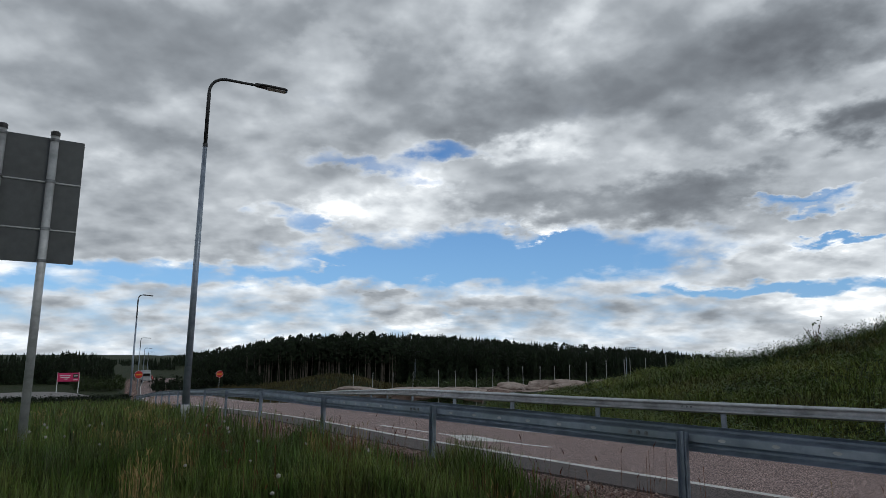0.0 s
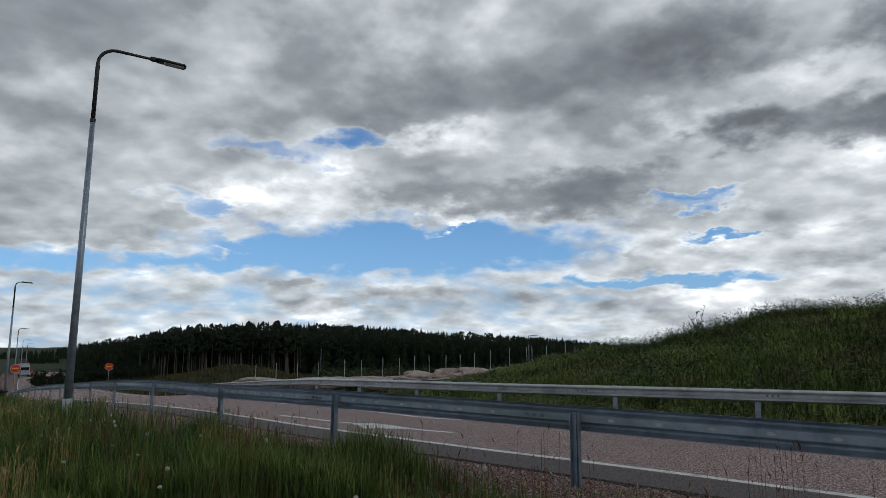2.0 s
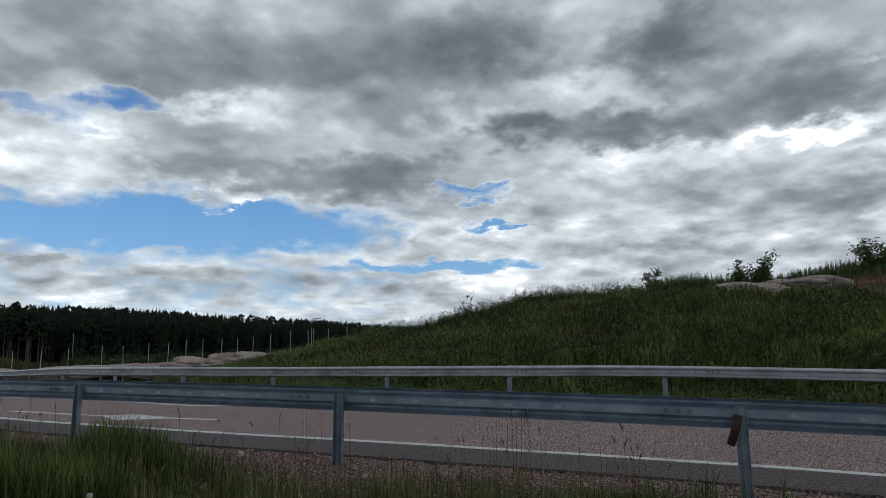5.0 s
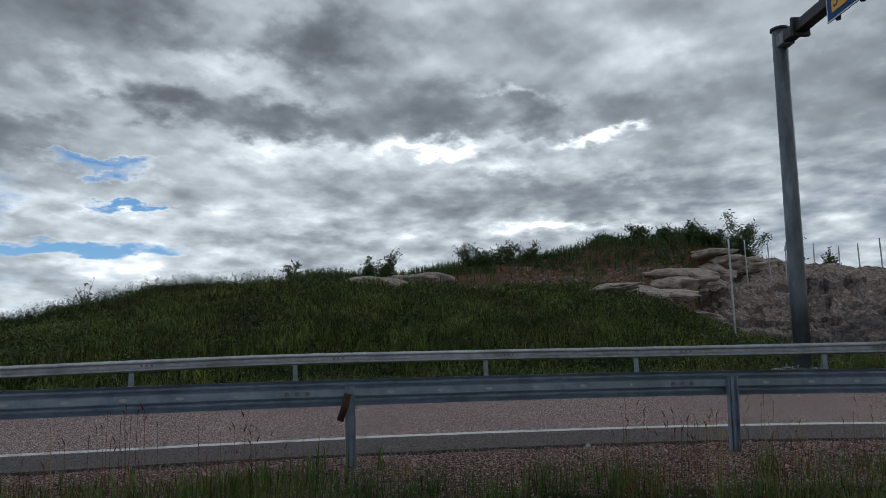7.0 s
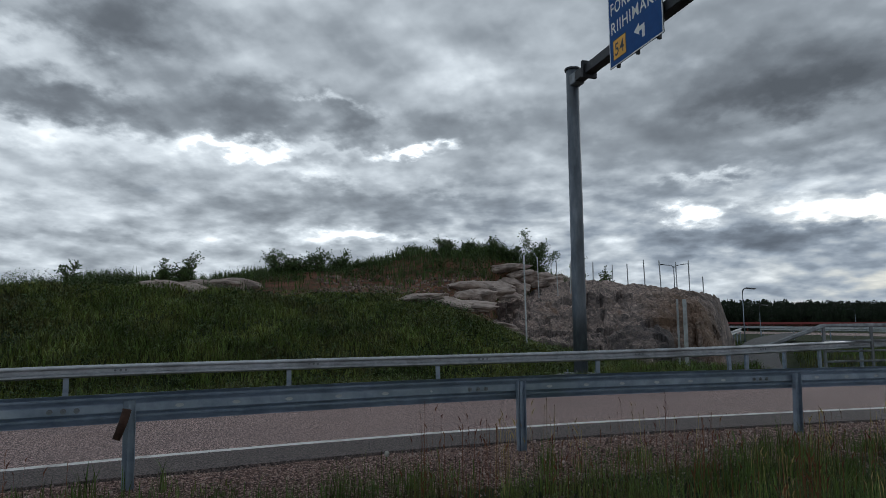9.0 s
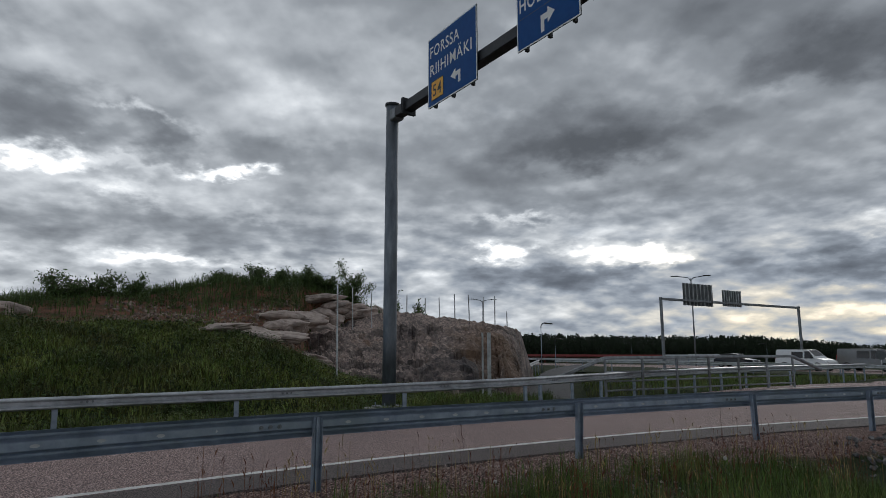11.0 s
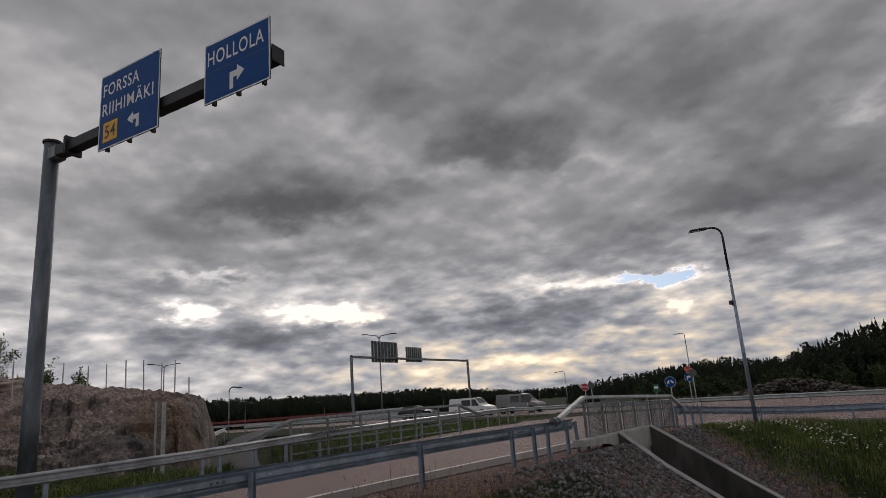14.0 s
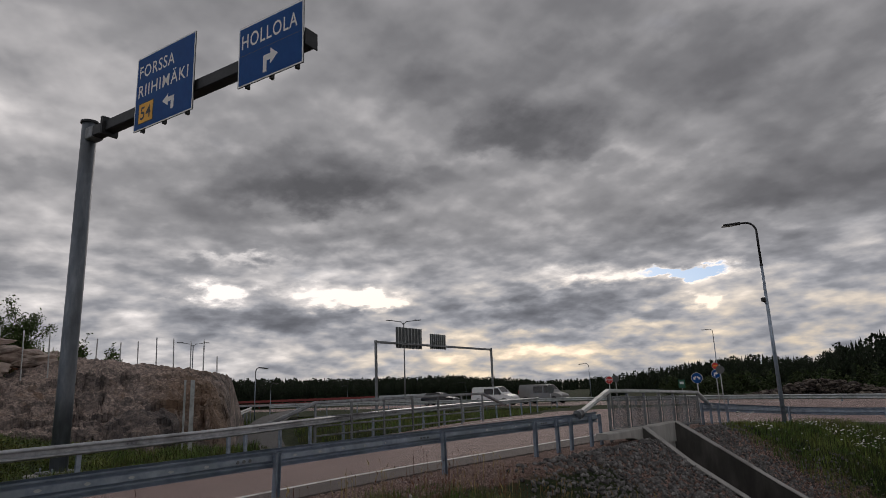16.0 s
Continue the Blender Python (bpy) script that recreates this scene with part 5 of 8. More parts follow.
# ---------------------------------------------------------------- overhead sign
def letters(text, height, mat_name):
    """Flat lettering from the built-in font as a mesh, its capitals that high, from the origin to the right."""
    cu = bpy.data.curves.new(mat_name, "FONT")
    cu.body = text
    cu.size = height / 0.69
    cu.fill_mode = "FRONT"
    cu.offset = 0.004 * height / 0.3
    cu.resolution_u = 4
    cu.space_character = 1.12
    ob = bpy.data.objects.new(mat_name, cu)
    scene.collection.objects.link(ob)
    me = bpy.data.meshes.new_from_object(ob.evaluated_get(bpy.context.evaluated_depsgraph_get()))
    bpy.data.objects.remove(ob)
    bpy.data.curves.remove(cu)
    return me


def lettering(text, height, width, mat, parent, m, label):
    me = letters(text, height, "word")
    xs = [v.co.x for v in me.vertices]
    scale = width / (max(xs) - min(xs))
    low = min(xs)
    for v in me.vertices:
        v.co.x = (v.co.x - low) * scale
        v.co.y *= 1.0
    me.materials.clear()
    me.materials.append(mat)
    return part("lettering", me, mat, parent, label, at=m)


def turn_arrow(mirror):
    """Outline of a bent arrow, in a unit square."""
    pts = [(0.12, 0.0), (0.34, 0.0), (0.34, 0.46), (0.56, 0.46), (0.56, 0.26), (1.0, 0.60), (0.56, 0.94), (0.56, 0.72), (0.12, 0.72)]
    return [(1 - x, y) for x, y in pts][::-1] if mirror else pts


MAST = np.array([19.2, 0.04])
ARM_END = np.array([11.91, -4.0])
MAST_TOP, ARM_Z = 9.05, 8.66


def overhead_sign():
    z0 = -0.22
    d = ARM_END - MAST
    length = float(np.linalg.norm(d))
    yaw = math.degrees(math.atan2(d[1], d[0]))
    root = thing("overhead_sign", "blue overhead direction signs on a grey steel cantilever mast", "road sign", at=pose(MAST[0], MAST[1], z0, 0, 0, yaw))
    h = MAST_TOP - z0
    rad = 0.205
    part("mast", G().tube([(0, 0, 0.05), (0, 0, 2.0), (0, 0, h - 0.02), (0, 0, h)], [rad, rad * 0.99, rad * 0.94, rad * 0.88], 24), MAST_STEEL, root, smooth=True)
    part("cap", G().tube([(0, 0, h - 0.03), (0, 0, h + 0.03), (0, 0, h + 0.045)], [0.235, 0.235, 0.18], 24), DARK_STEEL, root)
    part("base_plate", G().box((0.75, 0.75, 0.05), Matrix.Translation((0, 0, 0.05)), 0.01), GALV_DULL, root)
    part("foundation", G().box((1.15, 1.15, 0.6), Matrix.Translation((0, 0, -0.28)), 0.03), CONCRETE, root)
    for x in (-0.29, 0.29):
        for y in (-0.29, 0.29):
            part("anchor_bolt", G().tube([(x, y, 0.05), (x, y, 0.17)], 0.022, 8), GALV, root)
    hatch = pose(0, 0, 1.55, 0, 0, -62)
    f = part("service_hatch", G().box((0.05, 0.13, 0.62), hatch @ Matrix.Translation((-rad + 0.005, 0, 0)), 0.012), GALV_LIGHT, root, "pale framed service hatch")
    part("hatch_slot", G().box((0.01, 0.05, 0.42), hatch @ Matrix.Translation((-rad - 0.022, 0, 0)), 0.002), BLACK, f)
    az = ARM_Z - z0
    part("arm", G().box((length - 0.1, 0.30, 0.30), Matrix.Translation((length / 2 + 0.1, 0, az)), 0.02), DARK_STEEL, root, "dark square cantilever arm")
    part("arm_end_cap", G().box((0.03, 0.36, 0.38), Matrix.Translation((length + 0.06, 0, az)), 0.008), DARK_STEEL, root)
    for x in (0.98, 1.04):
        part("joint_flange", G().box((0.04, 0.46, 0.50), Matrix.Translation((x, 0, az)), 0.006), DARK_STEEL, root)
    part("shoulder_bracket", G().box((0.36, 0.34, 0.36), Matrix.Translation((0.28, 0, az - 0.01)), 0.03), GALV_DULL, root)
    # boards hang on the arm's traffic side, facing the camera's side of the road
    for x0, x1, zb, zt, kind in ((2.56, 4.88, 8.01, 10.02, "left"), (6.44, 8.41, 8.03, 9.46, "right")):
        w, hb = x1 - x0, zt - zb
        # the board's own frame: x runs to the reader's right along the arm, y up
        bm = Matrix.Translation((x0, -0.24, zb - z0)) @ Matrix(((1, 0, 0, 0), (0, 0, -1, 0), (0, 1, 0, 0), (0, 0, 0, 1)))
        board = part("sign_board", G().box((w, hb, 0.03), bm @ Matrix.Translation((w / 2, hb / 2, -0.018)), 0.006), SIGN_BACK, root, "blue sign board with white lettering")
        inner = [(0.035, 0.035), (w - 0.035, 0.035), (w - 0.035, hb - 0.035), (0.035, hb - 0.035)]
        part("border", G().plate([(0.0, 0.0), (w, 0.0), (w, hb), (0.0, hb)], bm @ Matrix.Translation((0, 0, 0.001)), 0.002), SIGN_WHITE, board)
        part("blue_face", G().plate(inner, bm @ Matrix.Translation((0, 0, 0.004)), 0.002), SIGN_BLUE, board)
        for fx in (0.12, 0.5, 0.88):
            part("bracket", G().box((0.07, 0.10, hb - 0.06), Matrix.Translation((x0 + fx * w, -0.16, (zb + zt) / 2 - 0.07 - z0)), 0.008), DARK_STEEL, board)
        up = Matrix.Translation((0, 0, 0.008))
        if kind == "left":
            lettering("FORSSA", 0.32, 1.42, SIGN_WHITE, board, bm @ up @ Matrix.Translation((0.13, 1.42, 0)), "white capital letters")
            lettering("RIIHIMÄKI", 0.32, 1.98, SIGN_WHITE, board, bm @ up @ Matrix.Translation((0.13, 0.89, 0)), "white capital letters")
            part("arrow", G().plate([(1.15 + x * 0.52, 0.24 + y * 0.46) for x, y in turn_arrow(True)], bm @ up), SIGN_WHITE, board)
            pl = part("route_shield", G().plate([(0.18, 0.15), (0.80, 0.15), (0.80, 0.71), (0.18, 0.71)], bm @ up), BLACK, board)
            part("shield_face", G().plate([(0.205, 0.175), (0.775, 0.175), (0.775, 0.685), (0.205, 0.685)], bm @ Matrix.Translation((0, 0, 0.011))), SIGN_YELLOW, pl)
            lettering("54", 0.33, 0.42, BLACK, pl, bm @ Matrix.Translation((0.28, 0.265, 0.014)), "black route digits")
        else:
            lettering("HOLLOLA", 0.33, 1.70, SIGN_WHITE, board, bm @ up @ Matrix.Translation((0.11, 0.89, 0)), "white capital letters")
            part("seam", G().plate([(0.04, 0.72), (w - 0.04, 0.72), (w - 0.04, 0.73), (0.04, 0.73)], bm @ up), SIGN_BACK, board)
            part("arrow", G().plate([(0.74 + x * 0.50, 0.13 + y * 0.55) for x, y in turn_arrow(False)], bm @ up), SIGN_WHITE, board)


overhead_sign()


# ---------------------------------------------------------------- street lamps
def street_lamp(name, label, foot, height, toward, reach=2.0, group="street lamps", box=False, lean=0.0, bow=0.45, head=0.85):
    """A tapered steel pole with a joint, a curved outreach and a flat luminaire. toward: heading of the arm."""
    x, y, z = foot
    root = thing(name, label, "street lamp", at=pose(x, y, z, 0, 0, toward + 90) @ pose(0, 0, 0, 0, lean, 0), group=group)
    k = height / 9.8
    part("base_sleeve", G().tube([(0, 0, -0.3), (0, 0, 0.35 * k), (0, 0, 0.38 * k)], [0.115 * k, 0.112 * k, 0.1 * k], 14), GALV_LIGHT, root, smooth=True)
    part("lower_pole", G().tube([(0, 0, 0.3 * k), (0, 0, 4.0 * k), (0, 0, 7.7 * k)], [0.1 * k, 0.082 * k, 0.062 * k], 14), GALV, root, smooth=True)
    part("collar", G().tube([(0, 0, 7.66 * k), (0, 0, 7.76 * k)], 0.072 * k, 14), DARK_STEEL, root)
    bend = [(0, 0, 7.7 * k), (0, 0, height - bow - 0.12)]
    for a in range(0, 91, 15):
        bend.append((bow * (1 - math.cos(radians(a))), 0, height - bow + bow * math.sin(radians(a))))
    bend.append((reach, 0, height - 0.05 * (reach - bow)))
    part("outreach", G().tube(bend, [0.055 * k] * 2 + [0.045] * (len(bend) - 3) + [0.035], 10), DARK_STEEL, root, smooth=True)
    hm = Matrix.Translation((reach + head * 0.46, 0, height - 0.05 * (reach - bow) - 0.02)) @ pose(0, 0, 0, 0, 4, 0)
    lamp_head = part("luminaire", G().box((head, 0.28, 0.09), hm, 0.035), BLACK, root, "flat black lamp head")
    part("neck", G().box((0.25, 0.12, 0.13), hm @ Matrix.Translation((-head * 0.53, 0, 0.0)), 0.03), BLACK, lamp_head)
    part("lens", G().box((0.55, 0.22, 0.02), hm @ Matrix.Translation((0.08, 0, -0.05)), 0.008), LENS, lamp_head)
    if box:
        part("junction_box", G().box((0.16, 0.12, 0.18), Matrix.Translation((0.14, 0.05, 6.05 * k)), 0.02), BLACK, root)
        part("box_bracket", G().tube([(0, 0, 5.8 * k), (0.18, 0.02, 6.1 * k)], 0.025, 6), GALV_DULL, root)
    return root


def seen_at(az, r):
    """A place r metres off at a heading, from where the walk looks that way."""
    eye = (0.04, 0.15) if az > -25 else (0.2, -0.25) if az > -95 else (0.36, -0.65)
    return heading(az) * r + eye


def spot(az, r, z=None):
    d = seen_at(az, r)
    return (float(d[0]), float(d[1]), land_z(*d) if z is None else z)


street_lamp("street_lamp", "tall grey steel lamp post standing in the verge grass", spot(21.84, 19.4, -0.25), 10.15, -71, 1.50, lean=0.35)
street_lamp("street_lamp", "grey steel lamp post beside the crushed stone slope", spot(-146.1, 29.3, -0.8), 8.75, -40, 0.75, box=True, bow=0.4, head=0.6)


# ---------------------------------------------------------------- direction boards and small signs
def back_board():
    """A big direction board seen from behind, on two round posts."""
    c = seen_at(33.0, 13.2)
    z = land_z(*c)
    root = thing("road_sign", "large grey sign board seen from behind on two steel posts", "road sign", at=pose(c[0], c[1], 0, 0, 0, 33.0))
    for x in (0.0, -0.80):
        part("post", G().tube([(x, -0.06, z - 0.4), (x, -0.06, 5.50)], 0.07, 14), GALV_LIGHT, root, smooth=True)
        part("post_cap", G().tube([(x, -0.06, 5.48), (x, -0.06, 5.55), (x, -0.06, 5.57)], [0.078, 0.078, 0.06], 14), BLACK, root)
        for zz in (3.16, 3.74, 4.62, 5.40):
            part("clamp", G().tube([(x, -0.06, zz - 0.025), (x, -0.06, zz + 0.025)], 0.082, 14), GALV_DULL, root)
    for z0, z1 in ((3.14, 3.73), (3.75, 4.61), (4.63, 5.46)):
        part("panel", G().box((1.85, 0.03, z1 - z0), Matrix.Translation((-0.44, 0.045, (z0 + z1) / 2)), 0.006), SIGN_BACK, root)
    for zz in (3.74, 4.62):
        part("stiffener", G().box((1.85, 0.05, 0.03), Matrix.Translation((-0.44, 0.035, zz)), 0.006), GALV_LIGHT, root)


back_board()


def round_sign(name, label, foot, facing, plates, height, group=""):
    """A post with round, octagonal or triangular plates. facing: heading the faces look towards. plates: (kind, height, size)."""
    root = thing(name, label, "road sign", at=pose(foot[0], foot[1], foot[2], 0, 0, facing + 180), group=group)
    part("post", G().tube([(0, 0, -0.3), (0, 0, height), (0, 0, height + 0.01)], [0.032, 0.032, 0.02], 10), GALV_LIGHT, root, smooth=True)
    for kind, z, size in plates:
        face = Matrix.Translation((0, -0.045, z)) @ Matrix(((1, 0, 0, 0), (0, 0, -1, 0), (0, 1, 0, 0), (0, 0, 0, 1)))
        lift = lambda d: face @ Matrix.Translation((0, 0, d))
        r = size / 2
        if kind in ("no_entry", "down", "turn", "fork"):
            p = part("plate", G().disc(r, face, 28, 0.012), SIGN_WHITE, root)
            part("face", G().disc(r * 0.95, lift(0.003), 28), SIGN_RED if kind == "no_entry" else SIGN_BLUE, p)
            if kind == "no_entry":
                part("bar", G().plate([(-r * 0.7, -r * 0.14), (r * 0.7, -r * 0.14), (r * 0.7, r * 0.14), (-r * 0.7, r * 0.14)], lift(0.006)), SIGN_YELLOW, p)
            elif kind == "turn":
                part("arrow", G().plate([((x - 0.5) * r * 1.2, (y - 0.48) * r * 1.2) for x, y in turn_arrow(False)], lift(0.006)), SIGN_WHITE, p)
            else:
                for s in (-1, 1) if kind == "fork" else (1,):
                    pts = [(0.02, 0.18), (0.22, 0.34), (0.46, 0.06), (0.58, 0.18), (0.6, -0.3), (0.14, -0.22), (0.28, -0.1)]
                    part("arrow", G().plate([(s * x * r, y * r) for x, y in (pts if s > 0 else pts[::-1])], lift(0.006)), SIGN_WHITE, p)
        elif kind == "stop":
            octo = [(r * math.cos(radians(22.5 + 45 * k)), r * math.sin(radians(22.5 + 45 * k))) for k in range(8)]
            p = part("plate", G().plate(octo, face, 0.012), SIGN_WHITE, root)
            part("face", G().plate([(x * 0.94, y * 0.94) for x, y in octo], lift(0.003)), SIGN_RED, p)
            lettering("STOP", r * 0.5, r * 1.5, SIGN_WHITE, p, lift(0.006) @ Matrix.Translation((-r * 0.75, -r * 0.25, 0)), "white capital letters")
        elif kind == "back":
            part("plate", G().disc(r, face, 28, 0.012), SIGN_BACK, root, "grey back of a round sign")
        elif kind == "yield":
            tri = [(-r, r * 0.85), (0, -r * 0.9), (r, r * 0.85)]
            p = part("plate", G().plate(tri, face, 0.012), SIGN_RED, root)
            part("face", G().plate([(x * 0.7, y * 0.7 + r * 0.1) for x, y in tri], lift(0.003)), SIGN_YELLOW, p)
        elif kind == "board":
            part("plate", G().box((size * 0.75, 0.02, size), Matrix.Translation((0, -0.05, z)), 0.01), GREEN_FILM, root)
            part("mark", G().plate([(-size * 0.24, -size * 0.05), (size * 0.24, -size * 0.05), (size * 0.24, size * 0.25), (-size * 0.24, size * 0.25)], lift(0.018)), SIGN_WHITE, root)
    return root


def eye_z(el, r):
    return 1.5 + r * math.tan(radians(el))


for az, r, label in ((19.3, 92, "red round no-entry sign with a yellow bar"), (25.5, 88, "red round no-entry sign beside lamp posts")):
    f = spot(az, r)
    round_sign("road_sign", label, f, az + 180, [("no_entry", eye_z(-1.62, r) - f[2], 0.95)], eye_z(-1.62, r) - f[2] + 0.4, "no-entry signs")
for az, r, el, kinds, label in (
    (-133.0, 47, 0.12, [("stop", 0.0, 0.56)], "red octagonal stop sign on a thin post"),
    (-133.55, 49, 0.2, [("back", 0.0, 0.5)], "round sign seen from behind on a thin post"),
    (-140.1, 40, 0.02, [("fork", 0.0, 0.62)], "round blue sign with two downward white arrows"),
    (-141.62, 44, 0.95, [("no_entry", 0.0, 0.4), ("turn", -0.5, 0.56)], "small red plate above a round blue arrow sign"),
    (-141.95, 42, 0.62, [("back", 0.0, 0.5)], "pale round sign seen from behind at the crossing"),
    (-138.9, 75, -0.42, [("board", 0.0, 0.9)], "small green bus stop sign"),
    (-127.9, 62, -0.5, [("back", 0.0, 0.75)], "round sign seen from behind beside the road"),
    (-157.4, 40, 1.36, [("yield", 0.0, 0.60), ("turn", -0.73, 0.50)], "red and yellow give-way triangle above a blue arrow disc"),
):
    f = spot(az, r)
    h = eye_z(el, r) - f[2]
    round_sign("road_sign", label, f, az + 180 + random.uniform(-8, 8), [(k, h + dz, size) for k, dz, size in kinds], h + 0.3)


def billboard():
    f = spot(30.4, 118)
    root = thing("billboard", "magenta roadside billboard on white posts at the gravel yard", "billboard", at=pose(f[0], f[1], f[2], 0, 0, 30.4))
    zt = eye_z(-1.42, 118) - f[2]
    for x in (-1.48, 1.48):
        part("post", G().box((0.12, 0.12, zt + 0.5), Matrix.Translation((x, 0, zt / 2 - 0.22)), 0.01), SIGN_WHITE, root)
    p = part("panel", G().box((2.96, 0.08, 1.35), Matrix.Translation((0, -0.1, zt - 0.7)), 0.01), MAGENTA, root)
    part("dark_patch", G().box((0.75, 0.02, 0.62), Matrix.Translation((0.98, -0.15, zt - 0.52)), 0.01), BLACK, p)
    for k, (x, z, w) in enumerate(((-0.45, 0.45, 1.5), (-0.45, 0.72, 1.3), (-0.3, 0.98, 0.6), (1.0, 1.12, 0.6), (1.0, 0.5, 0.5))):
        part("text_bar", G().box((w, 0.02, 0.12), Matrix.Translation((x, -0.17 if k == 4 else -0.152, zt - z)), 0.003), SIGN_WHITE, p, "white bar of writing")


billboard()


def gantry():
    a, b = seen_at(-112.5, 72), seen_at(-122.9, 92)
    d = b - a
    length = float(np.linalg.norm(d))
    root = thing("sign_gantry", "grey steel sign gantry over the main road, boards seen from behind", "sign gantry", at=pose(a[0], a[1], -0.6, 0, 0, math.degrees(math.atan2(d[1], d[0]))))
    for x, top in ((0, eye_z(4.4, 72)), (length, eye_z(3.31, 92))):
        part("leg", G().box((0.26, 0.26, top + 0.9), Matrix.Translation((x, 0, (top + 0.6) / 2 - 0.15)), 0.03), GALV_DULL, root)
        part("foot_plate", G().box((0.8, 0.8, 0.08), Matrix.Translation((x, 0, 0.0)), 0.01), GALV_DULL, root)
    z = eye_z(4.4, 72) + 0.6 - 0.2
    slope = (eye_z(3.31, 92) - eye_z(4.4, 72)) / length
    tilt = pose(0, 0, z, 0, -math.degrees(math.atan(slope)), 0)
    part("beam", G().box((length + 0.3, 0.26, 0.26), tilt @ Matrix.Translation((length / 2, 0, 0)), 0.03), GALV_DULL, root)
    for x0, x1, lo, hi in ((3.9, 8.9, -0.5, 2.0), (10.6, 14.0, -0.35, 1.55)):
        m = tilt @ Matrix.Translation(((x0 + x1) / 2, 0.3, (lo + hi) / 2))
        bd = part("sign_board", G().box((x1 - x0, 0.06, hi - lo), m, 0.01), SIGN_BACK, root, "grey sign board with upright stiffeners")
        n = 8
        for k in range(n):
            part("stiffener", G().box((0.07, 0.14, hi - lo), tilt @ Matrix.Translation((x0 + (k + 0.5) * (x1 - x0) / n, 0.2, (lo + hi) / 2)), 0.01), GALV_LIGHT, bd)


gantry()


# ---------------------------------------------------------------- distant lamps
def twin_lamp(az, r, el):
    f = spot(az, r)
    h = eye_z(el, r) - f[2]
    root = thing("street_lamp", "tall slim lamp post with two level arms", "street lamp", at=pose(f[0], f[1], f[2], 0, 0, az + 8), group="twin-armed lamps")
    part("pole", G().tube([(0, 0, -0.3), (0, 0, h - 0.3)], [0.11, 0.07], 10), GALV_DULL, root, smooth=True)
    for s in (-1, 1):
        part("arm", G().tube([(0, 0, h - 0.6), (s * 0.3, 0, h - 0.2), (s * 1.6, 0, h)], 0.05, 8), GALV_DULL, root)
        part("luminaire", G().box((0.9, 0.3, 0.1), Matrix.Translation((s * 1.9, 0, h + 0.02)), 0.03), BLACK, root)


twin_lamp(-115.05, 84, 6.1)
twin_lamp(-97.0, 105, 4.45)
for az, r, el, toward in ((26.0, 76, 4.84, -60), (25.55, 140, 1.34, -60), (25.2, 185, 0.5, -60), (2.5, 148, 0.33, -90), (12.4, 150, -0.06, -80), (18.2, 158, -0.32, -80), (-16.1, 120, 0.76, -90),
                          (-102.1, 62, 2.28, -150), (-103.4, 92, 0.9, -150), (-141.8, 118, 3.95, -40), (-131.4, 120, 1.6, -40), (-110.0, 150, 0.5, -40), (-120.5, 160, 0.4, -40), (24.9, 240, 0.2, -60)):
    f = spot(az, r)
    street_lamp("street_lamp", "distant grey lamp post with a single arm", f, eye_z(el, r) - f[2], toward, 0.65 if r < 100 else 1.0, group="distant lamps")


# ---------------------------------------------------------------- vehicles
def wheel(parent, x, y, r=0.33):
    m = Matrix.Translation((x, y, r)) @ pose(0, 0, 0, 90, 0, 0)
    w = part("wheel", G().tube([m @ Vector((0, 0, -0.11)), m @ Vector((0, 0, -0.08)), m @ Vector((0, 0, 0.08)), m @ Vector((0, 0, 0.11))], [r * 0.93, r, r, r * 0.93], 20), TYRE, parent)
    s = 1 if y < 0 else -1
    part("rim", G().disc(r * 0.62, m @ Matrix.Translation((0, 0, 0.113 * s)) @ pose(0, 0, 0, 0 if s > 0 else 180, 0, 0), 16), RIM, w)


def shell(profile, width, tuck):
    """A car body: a side outline carried across, its upper part leaning in by tuck."""
    top = max(z for _, z in profile)
    n = len(profile)
    vs = []
    for y, inn in ((-width / 2, 0), (-width / 2 + 0.06, 1), (width / 2 - 0.06, 1), (width / 2, 0)):
        for x, z in profile:
            lean = tuck * max(0.0, (z - 0.95) / (top - 0.95))
            yy = y + (lean if y < 0 else -lean)
            k = 0.985 if inn == 0 else 1.0
            vs.append((x * k, yy, 0.3 + (z - 0.3) * k))
    fs = [(j * n + i, j * n + (i + 1) % n, (j + 1) * n + (i + 1) % n, (j + 1) * n + i) for j in range(3) for i in range(n)] + [tuple(range(n - 1, -1, -1)), tuple(range(3 * n, 4 * n))]
    return G().raw(vs, fs)


